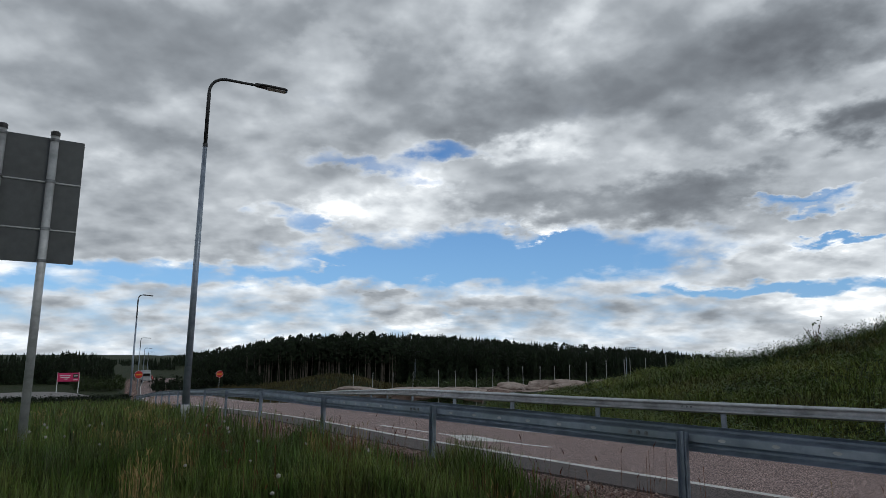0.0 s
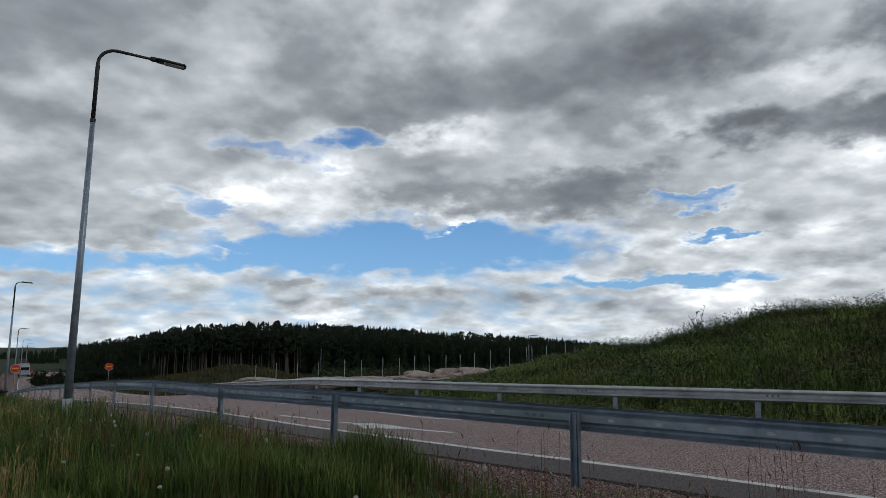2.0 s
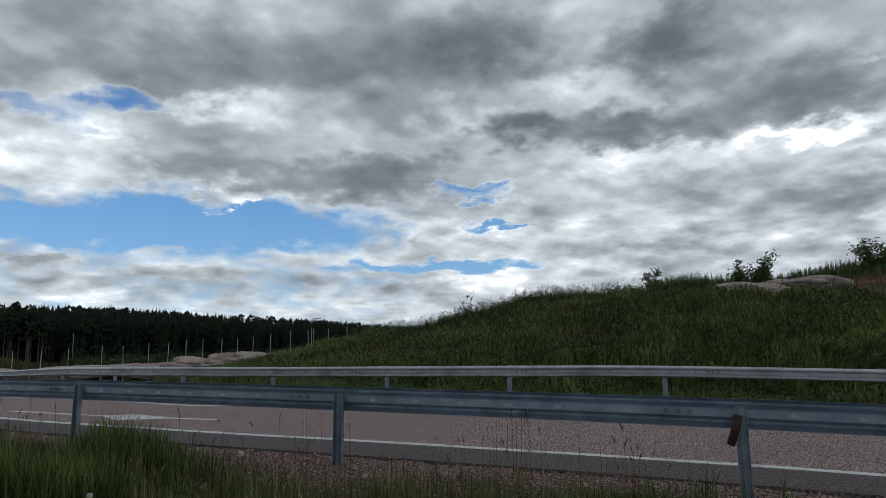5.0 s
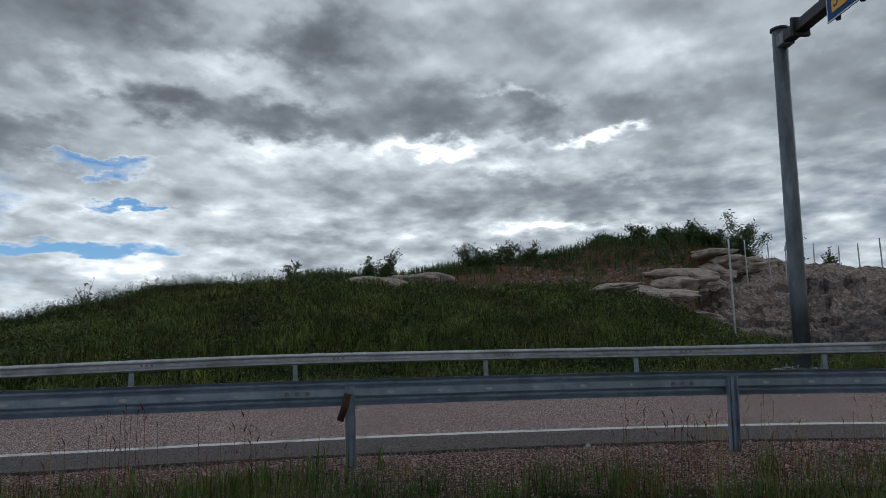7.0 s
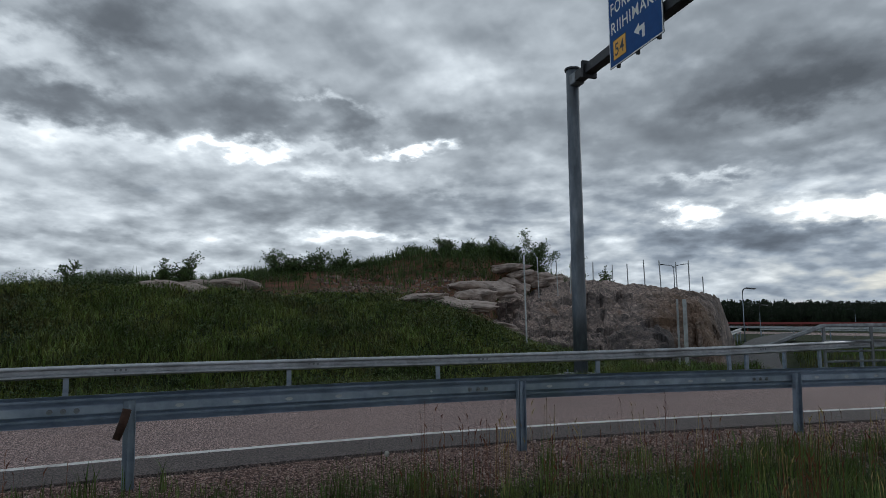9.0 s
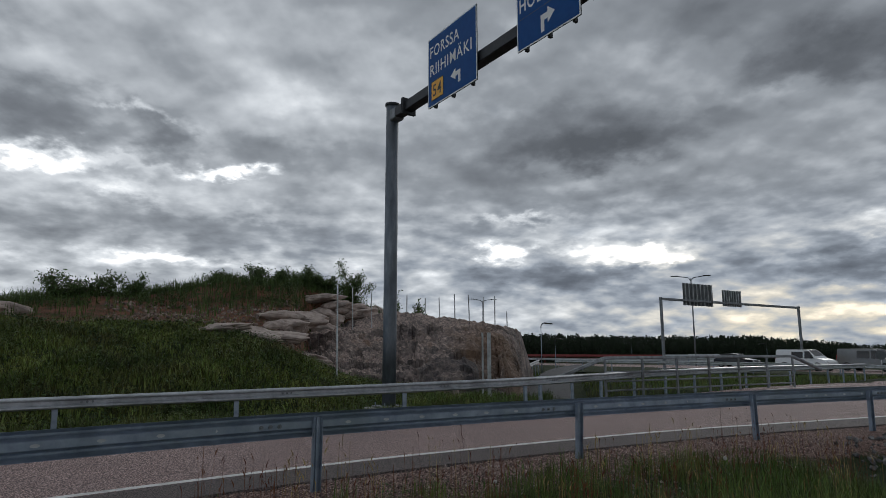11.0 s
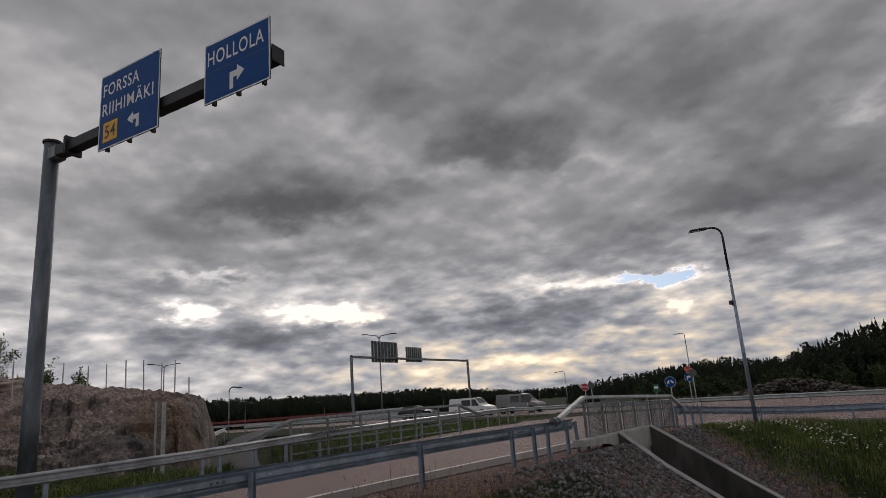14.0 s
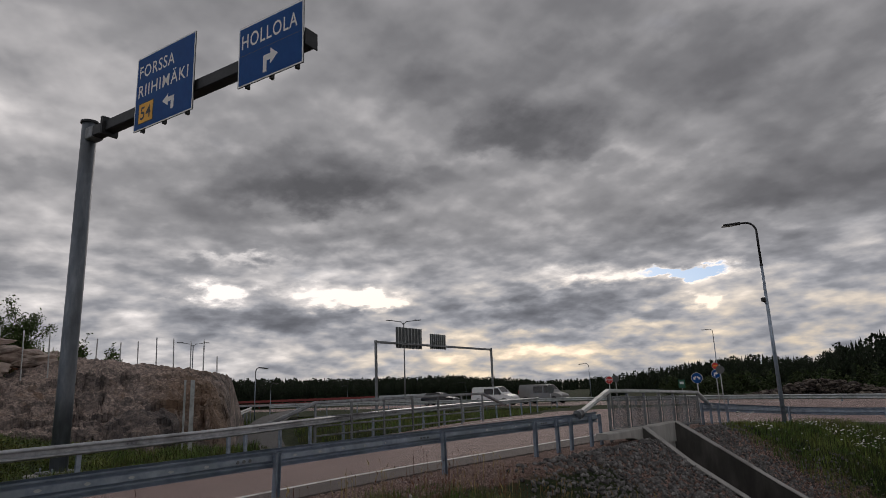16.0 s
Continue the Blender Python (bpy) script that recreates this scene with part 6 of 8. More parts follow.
def van(label, place, yaw, paint, windows=True, long=4.95, high=1.93):
    """A panel van with a sloping nose: x forward."""
    root = thing("van", label, "van", at=pose(*place, 0, 0, yaw))
    h, l = high, long / 2
    prof = [(-l, 0.32), (-l + 0.02, 0.9), (-l + 0.10, h - 0.10), (-l + 0.25, h), (l - 2.0, h), (l - 1.75, h - 0.04), (l - 0.95, 1.16), (l - 0.25, 0.98), (l - 0.03, 0.78), (l, 0.45), (l - 0.1, 0.28), (-l + 0.1, 0.26)]
    part("body", shell(prof, 1.92, 0.14), paint, root)
    for s in (-1, 1):
        w = 0.966
        lean = lambda z: 0.14 * (z - 0.95) / (h - 0.95)
        def pane(pts, name="window"):
            g = G()
            g.raw([(x, s * (w - lean(z) + 0.004), z) for x, z in pts], [tuple(range(len(pts)))[::1 if s < 0 else -1]])
            part(name, g, WINDOW, root)
        pane([(l - 2.05, 1.12), (l - 1.15, 1.12), (l - 1.62, h - 0.16), (l - 2.05, h - 0.16)])
        if windows:
            pane([(l - 3.3, 1.14), (l - 2.2, 1.14), (l - 2.2, h - 0.2), (l - 3.3, h - 0.2)])
        part("mirror", G().box((0.12, 0.18, 0.26), Matrix.Translation((l - 1.35, s * 1.04, 1.22)), 0.04), BLACK, root)
        part("headlight", G().box((0.32, 0.22, 0.16), Matrix.Translation((l - 0.16, s * 0.74, 0.83)) @ pose(0, 0, 0, 0, 25, 0), 0.05), LENS, root)
        part("tail_light", G().box((0.06, 0.12, 0.5), Matrix.Translation((-l + 0.05, s * 0.86, 1.15)), 0.02), SIGN_RED, root)
        part("sill", G().box((long - 1.9, 0.05, 0.12), Matrix.Translation((0, s * 0.955, 0.36)), 0.02), BLACK, root)
        for x in (-l + 0.95, l - 0.88):
            part("arch", G().disc(0.41, Matrix.Translation((x, s * 0.962, 0.36)) @ pose(0, 0, 0, 90 if s < 0 else -90, 0, 0), 20, 0.01), BLACK, root)
            wheel(root, x, s * 0.88)
    g = G().raw([(l - 0.98, -0.78, 1.185), (l - 0.98, 0.78, 1.185), (l - 1.72, 0.68, h - 0.06), (l - 1.72, -0.68, h - 0.06)], [(0, 1, 2, 3)])
    part("windscreen", g, WINDOW, root)
    part("bumper", G().box((0.2, 1.8, 0.26), Matrix.Translation((l - 0.05, 0, 0.42)), 0.06), BLACK, root)
    part("number_plate", G().box((0.02, 0.5, 0.11), Matrix.Translation((l + 0.06, 0, 0.45)), 0.004), SIGN_WHITE, root)
    return root


def car(label, place, yaw, paint, name="car"):
    root = thing(name, label, "car", at=pose(*place, 0, 0, yaw))
    prof = [(-2.2, 0.35), (-2.22, 0.85), (-2.0, 0.98), (-1.55, 1.42), (-0.3, 1.5), (0.35, 1.42), (1.05, 0.98), (1.95, 0.84), (2.2, 0.6), (2.15, 0.3), (-2.1, 0.28)]
    part("body", shell(prof, 1.8, 0.22), paint, root)
    for s in (-1, 1):
        g = G().raw([(x, s * (0.905 - 0.22 * (z - 0.95) / 0.55), z) for x, z in ((-1.75, 1.02), (0.85, 1.02), (0.28, 1.36), (-1.45, 1.36))], [(0, 1, 2, 3)[::1 if s < 0 else -1]])
        part("window", g, WINDOW, root)
        part("headlight", G().box((0.25, 0.3, 0.14), Matrix.Translation((2.05, s * 0.66, 0.7)), 0.05), LENS, root)
        for x in (-1.35, 1.35):
            wheel(root, x, s * 0.82, 0.32)
    part("windscreen", G().raw([(1.02, -0.72, 1.01), (1.02, 0.72, 1.01), (0.4, 0.62, 1.42), (0.4, -0.62, 1.42)], [(0, 1, 2, 3)]), WINDOW, root)
    return root


def on_cross(az_target, off):
    """A place on the crossing road at a heading, off metres to the side, and the road's direction there."""
    az = np.degrees(np.arctan2(-CROSS[:, 0], CROSS[:, 1]))
    i = int(np.argmin(np.abs(az - az_target) + (CROSS[:, 1] > 30) * 99))
    t = T_X[i]
    return (CROSS[i][0] - t[1] * off, CROSS[i][1] + t[0] * off, CROSS[i][2] + 0.014), math.degrees(math.atan2(t[1], t[0]))


p, yaw = on_cross(-123.6, -2.0)
van("white panel van driving on the main road", p, yaw, WHITE_PAINT)
p, yaw = on_cross(-127.0, 1.2)
van("grey van driving beside a white van", p, yaw, GREY_PAINT, True, 5.2, 2.0)
p, yaw = on_cross(-117.8, 1.4)
car("black car on the main road behind the railing", p, yaw, BLACK_PAINT)


def lorry():
    f = road_point(int(np.argmin(np.hypot(NEAR[:, 0] + 88, NEAR[:, 1] - 185))), 3.0)
    root = thing("lorry", "small pale lorry climbing the distant ramp", "lorry", at=pose(f[0] - 1, f[1], f[2], 0, 0, -62))
    part("cab", G().box((1.9, 2.3, 2.3), Matrix.Translation((2.6, 0, 1.75)), 0.15), CONTAINER, root)
    part("windscreen", G().box((0.03, 2.0, 0.8), Matrix.Translation((3.57, 0, 2.2)), 0.01), WINDOW, root)
    part("cargo_box", G().box((4.6, 2.4, 2.7), Matrix.Translation((-0.8, 0, 2.1)), 0.05), CONTAINER, root)
    part("chassis", G().box((6.4, 1.0, 0.25), Matrix.Translation((0.2, 0, 0.68)), 0.03), BLACK, root)
    for x in (-2.1, 2.5):
        for y in (-1.0, 1.0):
            wheel(root, x, y, 0.48)


lorry()
for k, (x, y, o, paint, lab) in enumerate(((-93, 197, 2.6, WHITE_PAINT, "white car far along the ramp"), (-98, 207, 2.9, SIGN_RED, "red car far along the ramp"), (-102, 216, 2.6, WHITE_PAINT, "white car at the head of a far queue"))):
    q = road_point(int(np.argmin(np.hypot(NEAR[:, 0] - x, NEAR[:, 1] - y))), o)
    car(lab, tuple(q), -61, paint)


# red rails and pale sheds far beyond
def red_barrier():
    a, b = seen_at(-100.6, 120), seen_at(-112.5, 118)
    d = b - a
    length = float(np.linalg.norm(d))
    root = thing("red_barrier", "long dull red barrier beside the far road", "barrier", at=pose(a[0], a[1], -0.9, 0, 0, math.degrees(math.atan2(d[1], d[0]))))
    for z in (0.55, 1.15):
        part("rail", G().box((length, 0.12, 0.38), Matrix.Translation((length / 2, 0, z)), 0.03), RED_PAINT, root)
    for k in range(0, int(length) + 1, 4):
        part("post", G().box((0.14, 0.16, 1.5), Matrix.Translation((k, 0.14, 0.6)), 0.02), RED_PAINT, root)


red_barrier()
for az, r, w in ((-113.6, 130, 4.0), (-115.6, 131, 5.0), (-117.4, 133, 4.0)):
    f = spot(az, r)
    root = thing("container", "pale grey site container beyond the road", "container", at=pose(f[0], f[1], f[2], 0, 0, az), group="site containers")
    part("body", G().box((w, 2.4, 2.5), Matrix.Translation((0, 0, 1.3)), 0.05), CONTAINER, root)
    for k in range(int(w / 0.5)):
        part("rib", G().box((0.08, 0.06, 2.3), Matrix.Translation((-w / 2 + 0.25 + 0.5 * k, -1.22, 1.3)), 0.01), CONTAINER, root)
# rails of the crossing road and of the path
off_line = CROSS.copy()
off_line[:, 0] += T_X[:, 1] * 5.9
off_line[:, 1] -= T_X[:, 0] * 5.9
L_X = float(np.linalg.norm(np.diff(off_line[:, :2], axis=0), axis=1).sum())
FIRST = length_at(off_line, 90, -36)
guardrail("guardrail", "grey guard rail on the far side of the main road", off_line, [FIRST + 4 * k for k in range(44) if FIRST + 4 * k < L_X - 4], -1, mat=GALV_LIGHT, group="distant guard rails")
in_line = CROSS.copy()
in_line[:, 0] -= T_X[:, 1] * 5.9
in_line[:, 1] += T_X[:, 0] * 5.9
FIRST = length_at(in_line, 120, 14)
guardrail("guardrail", "grey guard rail on the near side of the main road", in_line, [FIRST + 4 * k for k in range(19)], 1, mat=GALV_LIGHT, group="distant guard rails")
T_P = tangents(PATH)
side_line = PATH.copy()
side_line[:, 0] -= T_P[:, 1] * 2.1
side_line[:, 1] += T_P[:, 0] * 2.1
FIRST = length_at(side_line, 46, -8.6)
guardrail("guardrail", "low grey rail beside the cycle path", side_line, [FIRST + 2 * k for k in range(7)], -1, top=0.95, mat=GALV_LIGHT, group="distant guard rails")


# ---------------------------------------------------------------- rock
def rock_cut():
    """The blasted rock face beside the cycle path, stepped and cracked."""
    az_top = [-76, -80, -84, -87, -89.4, -93, -94.9, -96.5, -98.9, -99.8, -100.5, -100.9, -101.6]
    el_top = [0.4, 1.3, 2.2, 2.9, 3.4, 2.85, 2.7, 2.4, 2.05, 1.85, 1.5, 0.2, -2.4]
    el_low = [-0.9, -1.2, -2.8, -4.4, -5.4, -6.2, -6.4, -6.2, -5.6, -5.2, -4.7, -4.2, -3.6]
    front = [33, 30, 27.5, 26.0, 24.5, 23.5, 24.0, 25.5, 29.0, 31.5, 34, 37, 46]
    depth = [9, 11, 13, 13.5, 14, 13, 11.5, 9.5, 7.5, 6.2, 5.0, 4.0, 3.0]
    order = np.argsort(az_top)
    tab = lambda a, t: float(np.interp(a, np.array(az_top)[order], np.array(t)[order]))
    cols = np.linspace(-76, -101.6, 260)
    rows = np.concatenate([np.linspace(0, 1, 84), 1 + np.linspace(0.03, 1.2, 14)])
    verts = []
    for a in cols:
        e0, e1, rf, dp = tab(a, el_low), tab(a, el_top), tab(a, front), tab(a, depth)

        def base(v):
            w = min(v, 1.0)
            r = rf + dp * w**1.7
            z = 1.5 + r * math.tan(radians(e0 + (e1 - e0) * w))
            return (r, z) if v <= 1 else (r + (v - 1) * 16, z - (v - 1) * 1.5)

        for v in rows:
            (r, z), (r0, z0), (r1, z1) = base(v), base(max(0.0, v - 0.06)), base(v + 0.06)
            # out of the face: towards the road and up
            dl = math.hypot(r1 - r0, z1 - z0)
            nr, nz = -(z1 - z0) / dl, (r1 - r0) / dl
            p = Vector((*(heading(a) * r + (0.25, -0.35)), z))
            big = noise.noise(p * 0.25) * 1.5
            wob = Vector((noise.noise(p * 0.8), noise.noise(p * 0.8 + Vector((9, 2, 5))), noise.noise(p * 0.8 + Vector((3, 7, 1))))) * 0.35
            cell = noise.voronoi(Vector((p.x * 0.34, p.y * 0.34, p.z * 0.80)) + wob)
            block = (noise.cell(cell[1][0] * 17.0) - 0.5) * 0.9 - 0.2 * max(0.0, 0.10 - (cell[0][1] - cell[0][0])) / 0.10
            chip = noise.voronoi(p * 1.25 + wob)
            block += (noise.cell(chip[1][0] * 17.0) - 0.5) * 0.22
            bed = p.z * 0.85 + 0.5 * noise.noise(p * 0.35) + 0.16 * p.x
            ledge = bed - math.floor(bed)
            block += 0.30 * (0.5 - ledge) * (0.6 + noise.noise(p * 0.5 + Vector((4, 4, 1))))
            small = noise.noise(p * 2.2) * 0.16 + noise.noise(p * 5.0) * 0.10
            push = (big + block) * min(1.0, 2.0 * (1 - abs(2 * min(v, 1.0) - 1))) * 0.8 + small
            push *= 0.75 if v <= 1 else 0.35
            out = heading(a) * (r + nr * push) + (0.25, -0.35)
            verts.append((out[0], out[1], z + nz * push))
    n = len(rows)
    faces = [(i * n + k, i * n + k + 1, (i + 1) * n + k + 1, (i + 1) * n + k) for i in range(len(cols) - 1) for k in range(n - 1)]
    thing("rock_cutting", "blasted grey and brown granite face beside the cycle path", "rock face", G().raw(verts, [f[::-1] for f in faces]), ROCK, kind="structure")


rock_cut()


def boulder(size, seed, rough=0.25):
    """A rounded, split lump of granite with flats, as a mesh sitting half sunk."""
    bm = bmesh.new()
    bmesh.ops.create_icosphere(bm, subdivisions=4, radius=1.0)
    off = Vector((seed * 3.7, seed * 1.3, seed * 2.1))
    for v in bm.verts:
        p = v.co.copy()
        k = 1 + rough * 1.7 * noise.noise(p * 1.1 + off) + rough * 0.6 * noise.noise(p * 2.6 + off) + 0.05 * noise.noise(p * 8 + off)
        crack = noise.voronoi(Vector((p.x * 1.7, p.y * 1.7, p.z * 1.9)) + off)
        k *= 1 + 0.05 * (noise.cell(crack[1][0] * 17.0) - 0.5) - 0.7 * max(0.0, 0.07 - (crack[0][1] - crack[0][0]))
        flat = 0.85 if p.z > 0 else 1.0
        v.co = Vector((p.x * k * size[0], p.y * k * size[1], p.z * k * size[2] * flat))
    me = bpy.data.meshes.new("granite_slab")
    bm.to_mesh(me)
    bm.free()
    me.materials.append(BOULDER)
    return me


def slabs():
    rnd = random.Random(5)
    # heading, elevation of its top, distance, half sizes: outcrop over the cutting
    def on_slope(az, el):
        """Distance at which the hill rises to an elevation."""
        for r in np.arange(27.0, 46.0, 0.25):
            c = heading(az) * r
            if math.degrees(math.atan2(land_z(*c) - 1.5, r)) > el:
                return float(r)
        return 44.0

    for az, el, sx, sy, sz in ((-80.3, 2.5, 1.7, 1.0, 0.55), (-82.0, 2.9, 1.5, 1.0, 0.60), (-79.8, 1.8, 1.0, 0.7, 0.45), (-83.2, 2.2, 1.1, 0.9, 0.50), (-82.4, 4.1, 1.7, 0.9, 0.26), (-84.0, 3.5, 1.1, 0.9, 0.34),
                               (-85.6, 3.4, 1.4, 1.0, 0.55), (-87.2, 3.3, 1.5, 1.0, 0.60), (-86.0, 2.5, 1.3, 0.8, 0.35), (-89.0, 3.2, 1.7, 1.1, 0.60), (-91.0, 2.8, 1.6, 1.1, 0.55), (-79.0, 1.1, 1.6, 0.7, 0.25), (-81.4, 0.7, 1.6, 0.8, 0.28),
                               (-76.8, 1.4, 1.9, 0.8, 0.28), (-74.0, 1.65, 1.5, 0.7, 0.22),
                               (-56.6, 2.55, 2.2, 0.9, 0.55), (-59.0, 2.5, 1.8, 0.9, 0.5), (-53.8, 2.5, 1.3, 0.7, 0.42), (-48.6, 2.65, 1.0, 0.6, 0.2)):
        r = on_slope(az, el)
        c = seen_at(az, r)
        me = boulder((sx, sy, sz * 1.15), az, 0.30)
        ob = thing("granite_outcrop", "pale weathered granite outcrop on the hill", "rock", at=pose(c[0], c[1], land_z(*c) - sz * 0.12, rnd.uniform(-12, 12), rnd.uniform(-12, 12), az + rnd.uniform(-15, 15)), group="granite outcrops")
        part("slab", me, None, ob)
    # low outcrop on the flat before the wood
    for az, el, r, sx, sy, sz in ((6.5, -2.55, 62, 3.0, 1.2, 0.5), (2.0, -2.45, 60, 3.6, 1.4, 0.5), (-2.2, -2.5, 58, 3.0, 1.3, 0.5), (-4.6, -2.75, 50, 2.2, 1.0, 0.35), (-6.6, -2.2, 58, 2.6, 1.3, 0.6), (-9.8, -1.95, 55, 2.7, 1.4, 0.75),
                                  (-12.0, -2.15, 52, 2.2, 1.2, 0.6), (-14.4, -1.9, 52, 1.8, 1.1, 0.5), (-16.6, -1.75, 50, 1.6, 1.0, 0.45), (-18.6, -1.5, 50, 1.6, 1.0, 0.4), (-8.2, -2.7, 46, 2.4, 0.8, 0.3), (-20.6, -1.2, 46, 1.2, 0.8, 0.35)):
        c = seen_at(az, r)
        root = thing("granite_outcrop", "pale bare granite outcrop on the flat before the wood", "rock", at=pose(c[0], c[1], eye_z(el - 0.35, r) - sz * 0.85, 0, 0, az + rnd.uniform(-15, 15)), group="low granite outcrops")
        part("slab", boulder((sx, sy, sz * 1.3), az + 40, 0.42), None, root)


slabs()


# ---------------------------------------------------------------- fence stakes on the rock
def stakes():
    g = G().tube([(0, 0, -0.5), (0, 0, 2.35), (0, 0, 2.36)], [0.034, 0.03, 0.01], 8).mesh("stake", GALV_LIGHT)
    rnd = random.Random(8)
    for az, el, r, top in ((-84.4, -1.0, 24.5, 5.6), (-85.6, 1.8, 37, 5.4), (-87.3, 1.75, 37, 5.25), (-88.4, 1.9, 37, 5.0), (-90.4, 1.85, 38, 4.8), (-92.1, 2.0, 39, 4.5), (-93.4, 2.1, 39, 4.6), (-94.8, 2.4, 37, 4.9),
                           (-96.1, 2.3, 37, 4.8), (-97.4, 2.1, 37.5, 4.6), (-98.4, 1.9, 37.5, 4.7), (-99.5, 1.5, 38, 3.3)):
        c = heading(az) * r + (0.2, -0.25)
        k = (eye_z(top, r) - eye_z(el, r)) / 2.35
        ob = new("fence_stake", g)
        ob.matrix_basis = pose(c[0], c[1], eye_z(el, r), rnd.uniform(-2, 2), rnd.uniform(-3, 3), 0) @ Matrix.Diagonal((1, 1, k, 1))
        tagged(ob, "thin pale steel fence stake on the rock", "fence stake", "fence stakes on the rock")
    for az in (8.0, 6.3, 4.5, 2.7, 0.4, -1.2, -3.0, -4.4, -5.8, -7.2, -8.6, -9.9, -11.2, -12.6, -14.4, -16.0, -16.4, -17.6, -19.3, -21.6, -23.4):
        r = 66 - 0.5 * abs(az)
        f = spot(az, r)
        top = eye_z(float(np.interp(az, (-24, -20, -16, -10, -4, 2, 9), (0.35, 0.1, -0.25, -0.85, -1.15, -1.45, -1.6))) + rnd.uniform(-0.08, 0.08), r)
        ob = new("fence_stake", g)
        ob.matrix_basis = pose(*f, 0, rnd.uniform(-2, 2), 0) @ Matrix.Diagonal((0.9, 0.9, (top - f[2]) / 2.35, 1))
        tagged(ob, "thin pale fence stake before the wood", "fence stake", "fence stakes before the wood")
    for az, w in ((-97.35, 0.06), (-97.93, 0.13)):
        c = heading(az) * 24.6 + (0.2, -0.25)
        zb = land_z(*c)
        root = thing("steel_channel", "pale upright steel channel before the rock face", "steel post", at=pose(c[0], c[1], zb, 0, 0, az))
        h = eye_z(1.4, 24.6) - zb
        part("web", G().box((w, 0.012, h + 0.3), Matrix.Translation((0, 0, h / 2 - 0.15)), 0.003), GALV_LIGHT, root)
        for s in (-1, 1):
            part("flange", G().box((0.012, 0.06, h + 0.3), Matrix.Translation((s * w / 2, -0.03, h / 2 - 0.15)), 0.003), GALV_LIGHT, root)


stakes()


# ---------------------------------------------------------------- woods
def stuff(name, label, category, verts, faces, mat, smooth=False):
    """One object for what nobody could count, from stacked arrays."""
    me = bpy.data.meshes.new(name)
    me.vertices.add(len(verts))
    me.vertices.foreach_set("co", np.asarray(verts, np.float32).ravel())
    k = faces.shape[1]
    me.loops.add(faces.size)
    me.loops.foreach_set("vertex_index", np.asarray(faces, np.int32).ravel())
    me.polygons.add(len(faces))
    me.polygons.foreach_set("loop_start", np.arange(0, faces.size, k, dtype=np.int32))
    me.polygons.foreach_set("use_smooth", np.full(len(faces), smooth))
    me.update(calc_edges=True)
    me.materials.append(mat)
    ob = new(name, me)
    return tagged(ob, label, category, kind="stuff")


def spruce(rng, tiers=9, bare=0.12, slim=0.2):
    """A unit-high conifer crown of ragged, drooping whorls, as triangles."""
    v, f = [], []
    n = 10
    for k in range(tiers):
        u = k / (tiers - 1)
        z0 = bare + (1 - bare) * u**0.92
        rad = slim * (1 - u) ** 0.85 * rng.uniform(0.8, 1.15) + 0.010
        drop = 0.055 + 0.06 * (1 - u)
        base = len(v)
        v.append((0, 0, min(1.0, z0 + 0.10 * (1 - 0.4 * u))))
        turn = rng.uniform(0, 6.28)
        for j in range(n):
            a = turn + 6.283 * j / n + rng.uniform(-0.2, 0.2)
            rr = rad * ((1.0 if j % 2 == 0 else 0.45) * rng.uniform(0.7, 1.2))
            v.append((rr * math.cos(a), rr * math.sin(a), z0 - drop * (rr / max(rad, 1e-3)) * rng.uniform(0.6, 1.3)))
        f += [(base, base + 1 + j, base + 1 + (j + 1) % n) for j in range(n)]
    return np.array(v), np.array(f)


def pine(rng):
    """A unit-high pine: an airy rounded crown of small tufts high on the stem."""
    v, f = [], []
    for k in range(46):
        u = rng.uniform(0, 1) ** 0.8
        z = 0.52 + 0.46 * u
        spread = 0.17 * math.sin(math.pi * (0.15 + 0.8 * u))
        a, r = rng.uniform(0, 6.28), spread * math.sqrt(rng.uniform(0, 1))
        c = np.array([r * math.cos(a), r * math.sin(a), z])
        s = rng.uniform(0.025, 0.055)
        base = len(v)
        for q in ((0, 0, 0.7), (1, 0, -0.2), (-0.5, 0.87, -0.3), (-0.5, -0.87, -0.25)):
            v.append(tuple(c + s * np.array(q) * rng.uniform(0.7, 1.3, 3)))
        f += [(base, base + 1, base + 2), (base, base + 2, base + 3), (base, base + 3, base + 1), (base + 1, base + 3, base + 2)]
    return np.array(v), np.array(f)


def broadleaf(rng, leaves=240, wide=0.36):
    """A unit-high loose crown of small leaf clumps on several limbs."""
    v, f = [], []
    limbs = [(rng.uniform(0, 6.28), rng.uniform(0.35, 0.95), rng.uniform(0.1, 1.0)) for _ in range(11)]
    for k in range(leaves):
        a, z, sp = limbs[k % 11]
        t = rng.uniform(0.2, 1)
        c = np.array([math.cos(a) * wide * sp * t, math.sin(a) * wide * sp * t, z * (0.45 + 0.55 * t)]) + rng.normal(0, 0.055, 3)
        s = rng.uniform(0.022, 0.05)
        m = rng.normal(0, 1, (3, 3))
        base = len(v)
        v += [tuple(c + s * q) for q in m]
        f.append((base, base + 1, base + 2))
    return np.array(v), np.array(f)


def scatter(kinds, places, sizes, widths, rng):
    """Stacks turned, scaled copies of the kinds at the places."""
    V, F, k = [], [], 0
    for p, h, w in zip(places, sizes, widths):
        v, f = kinds[rng.integers(len(kinds))]
        a = rng.uniform(0, 6.28)
        c, s = math.cos(a), math.sin(a)
        V.append(np.c_[(v[:, 0] * c - v[:, 1] * s) * h * w + p[0], (v[:, 0] * s + v[:, 1] * c) * h * w + p[1], v[:, 2] * h + p[2]])
        F.append(f + k)
        k += len(v)
    return np.concatenate(V), np.concatenate(F)


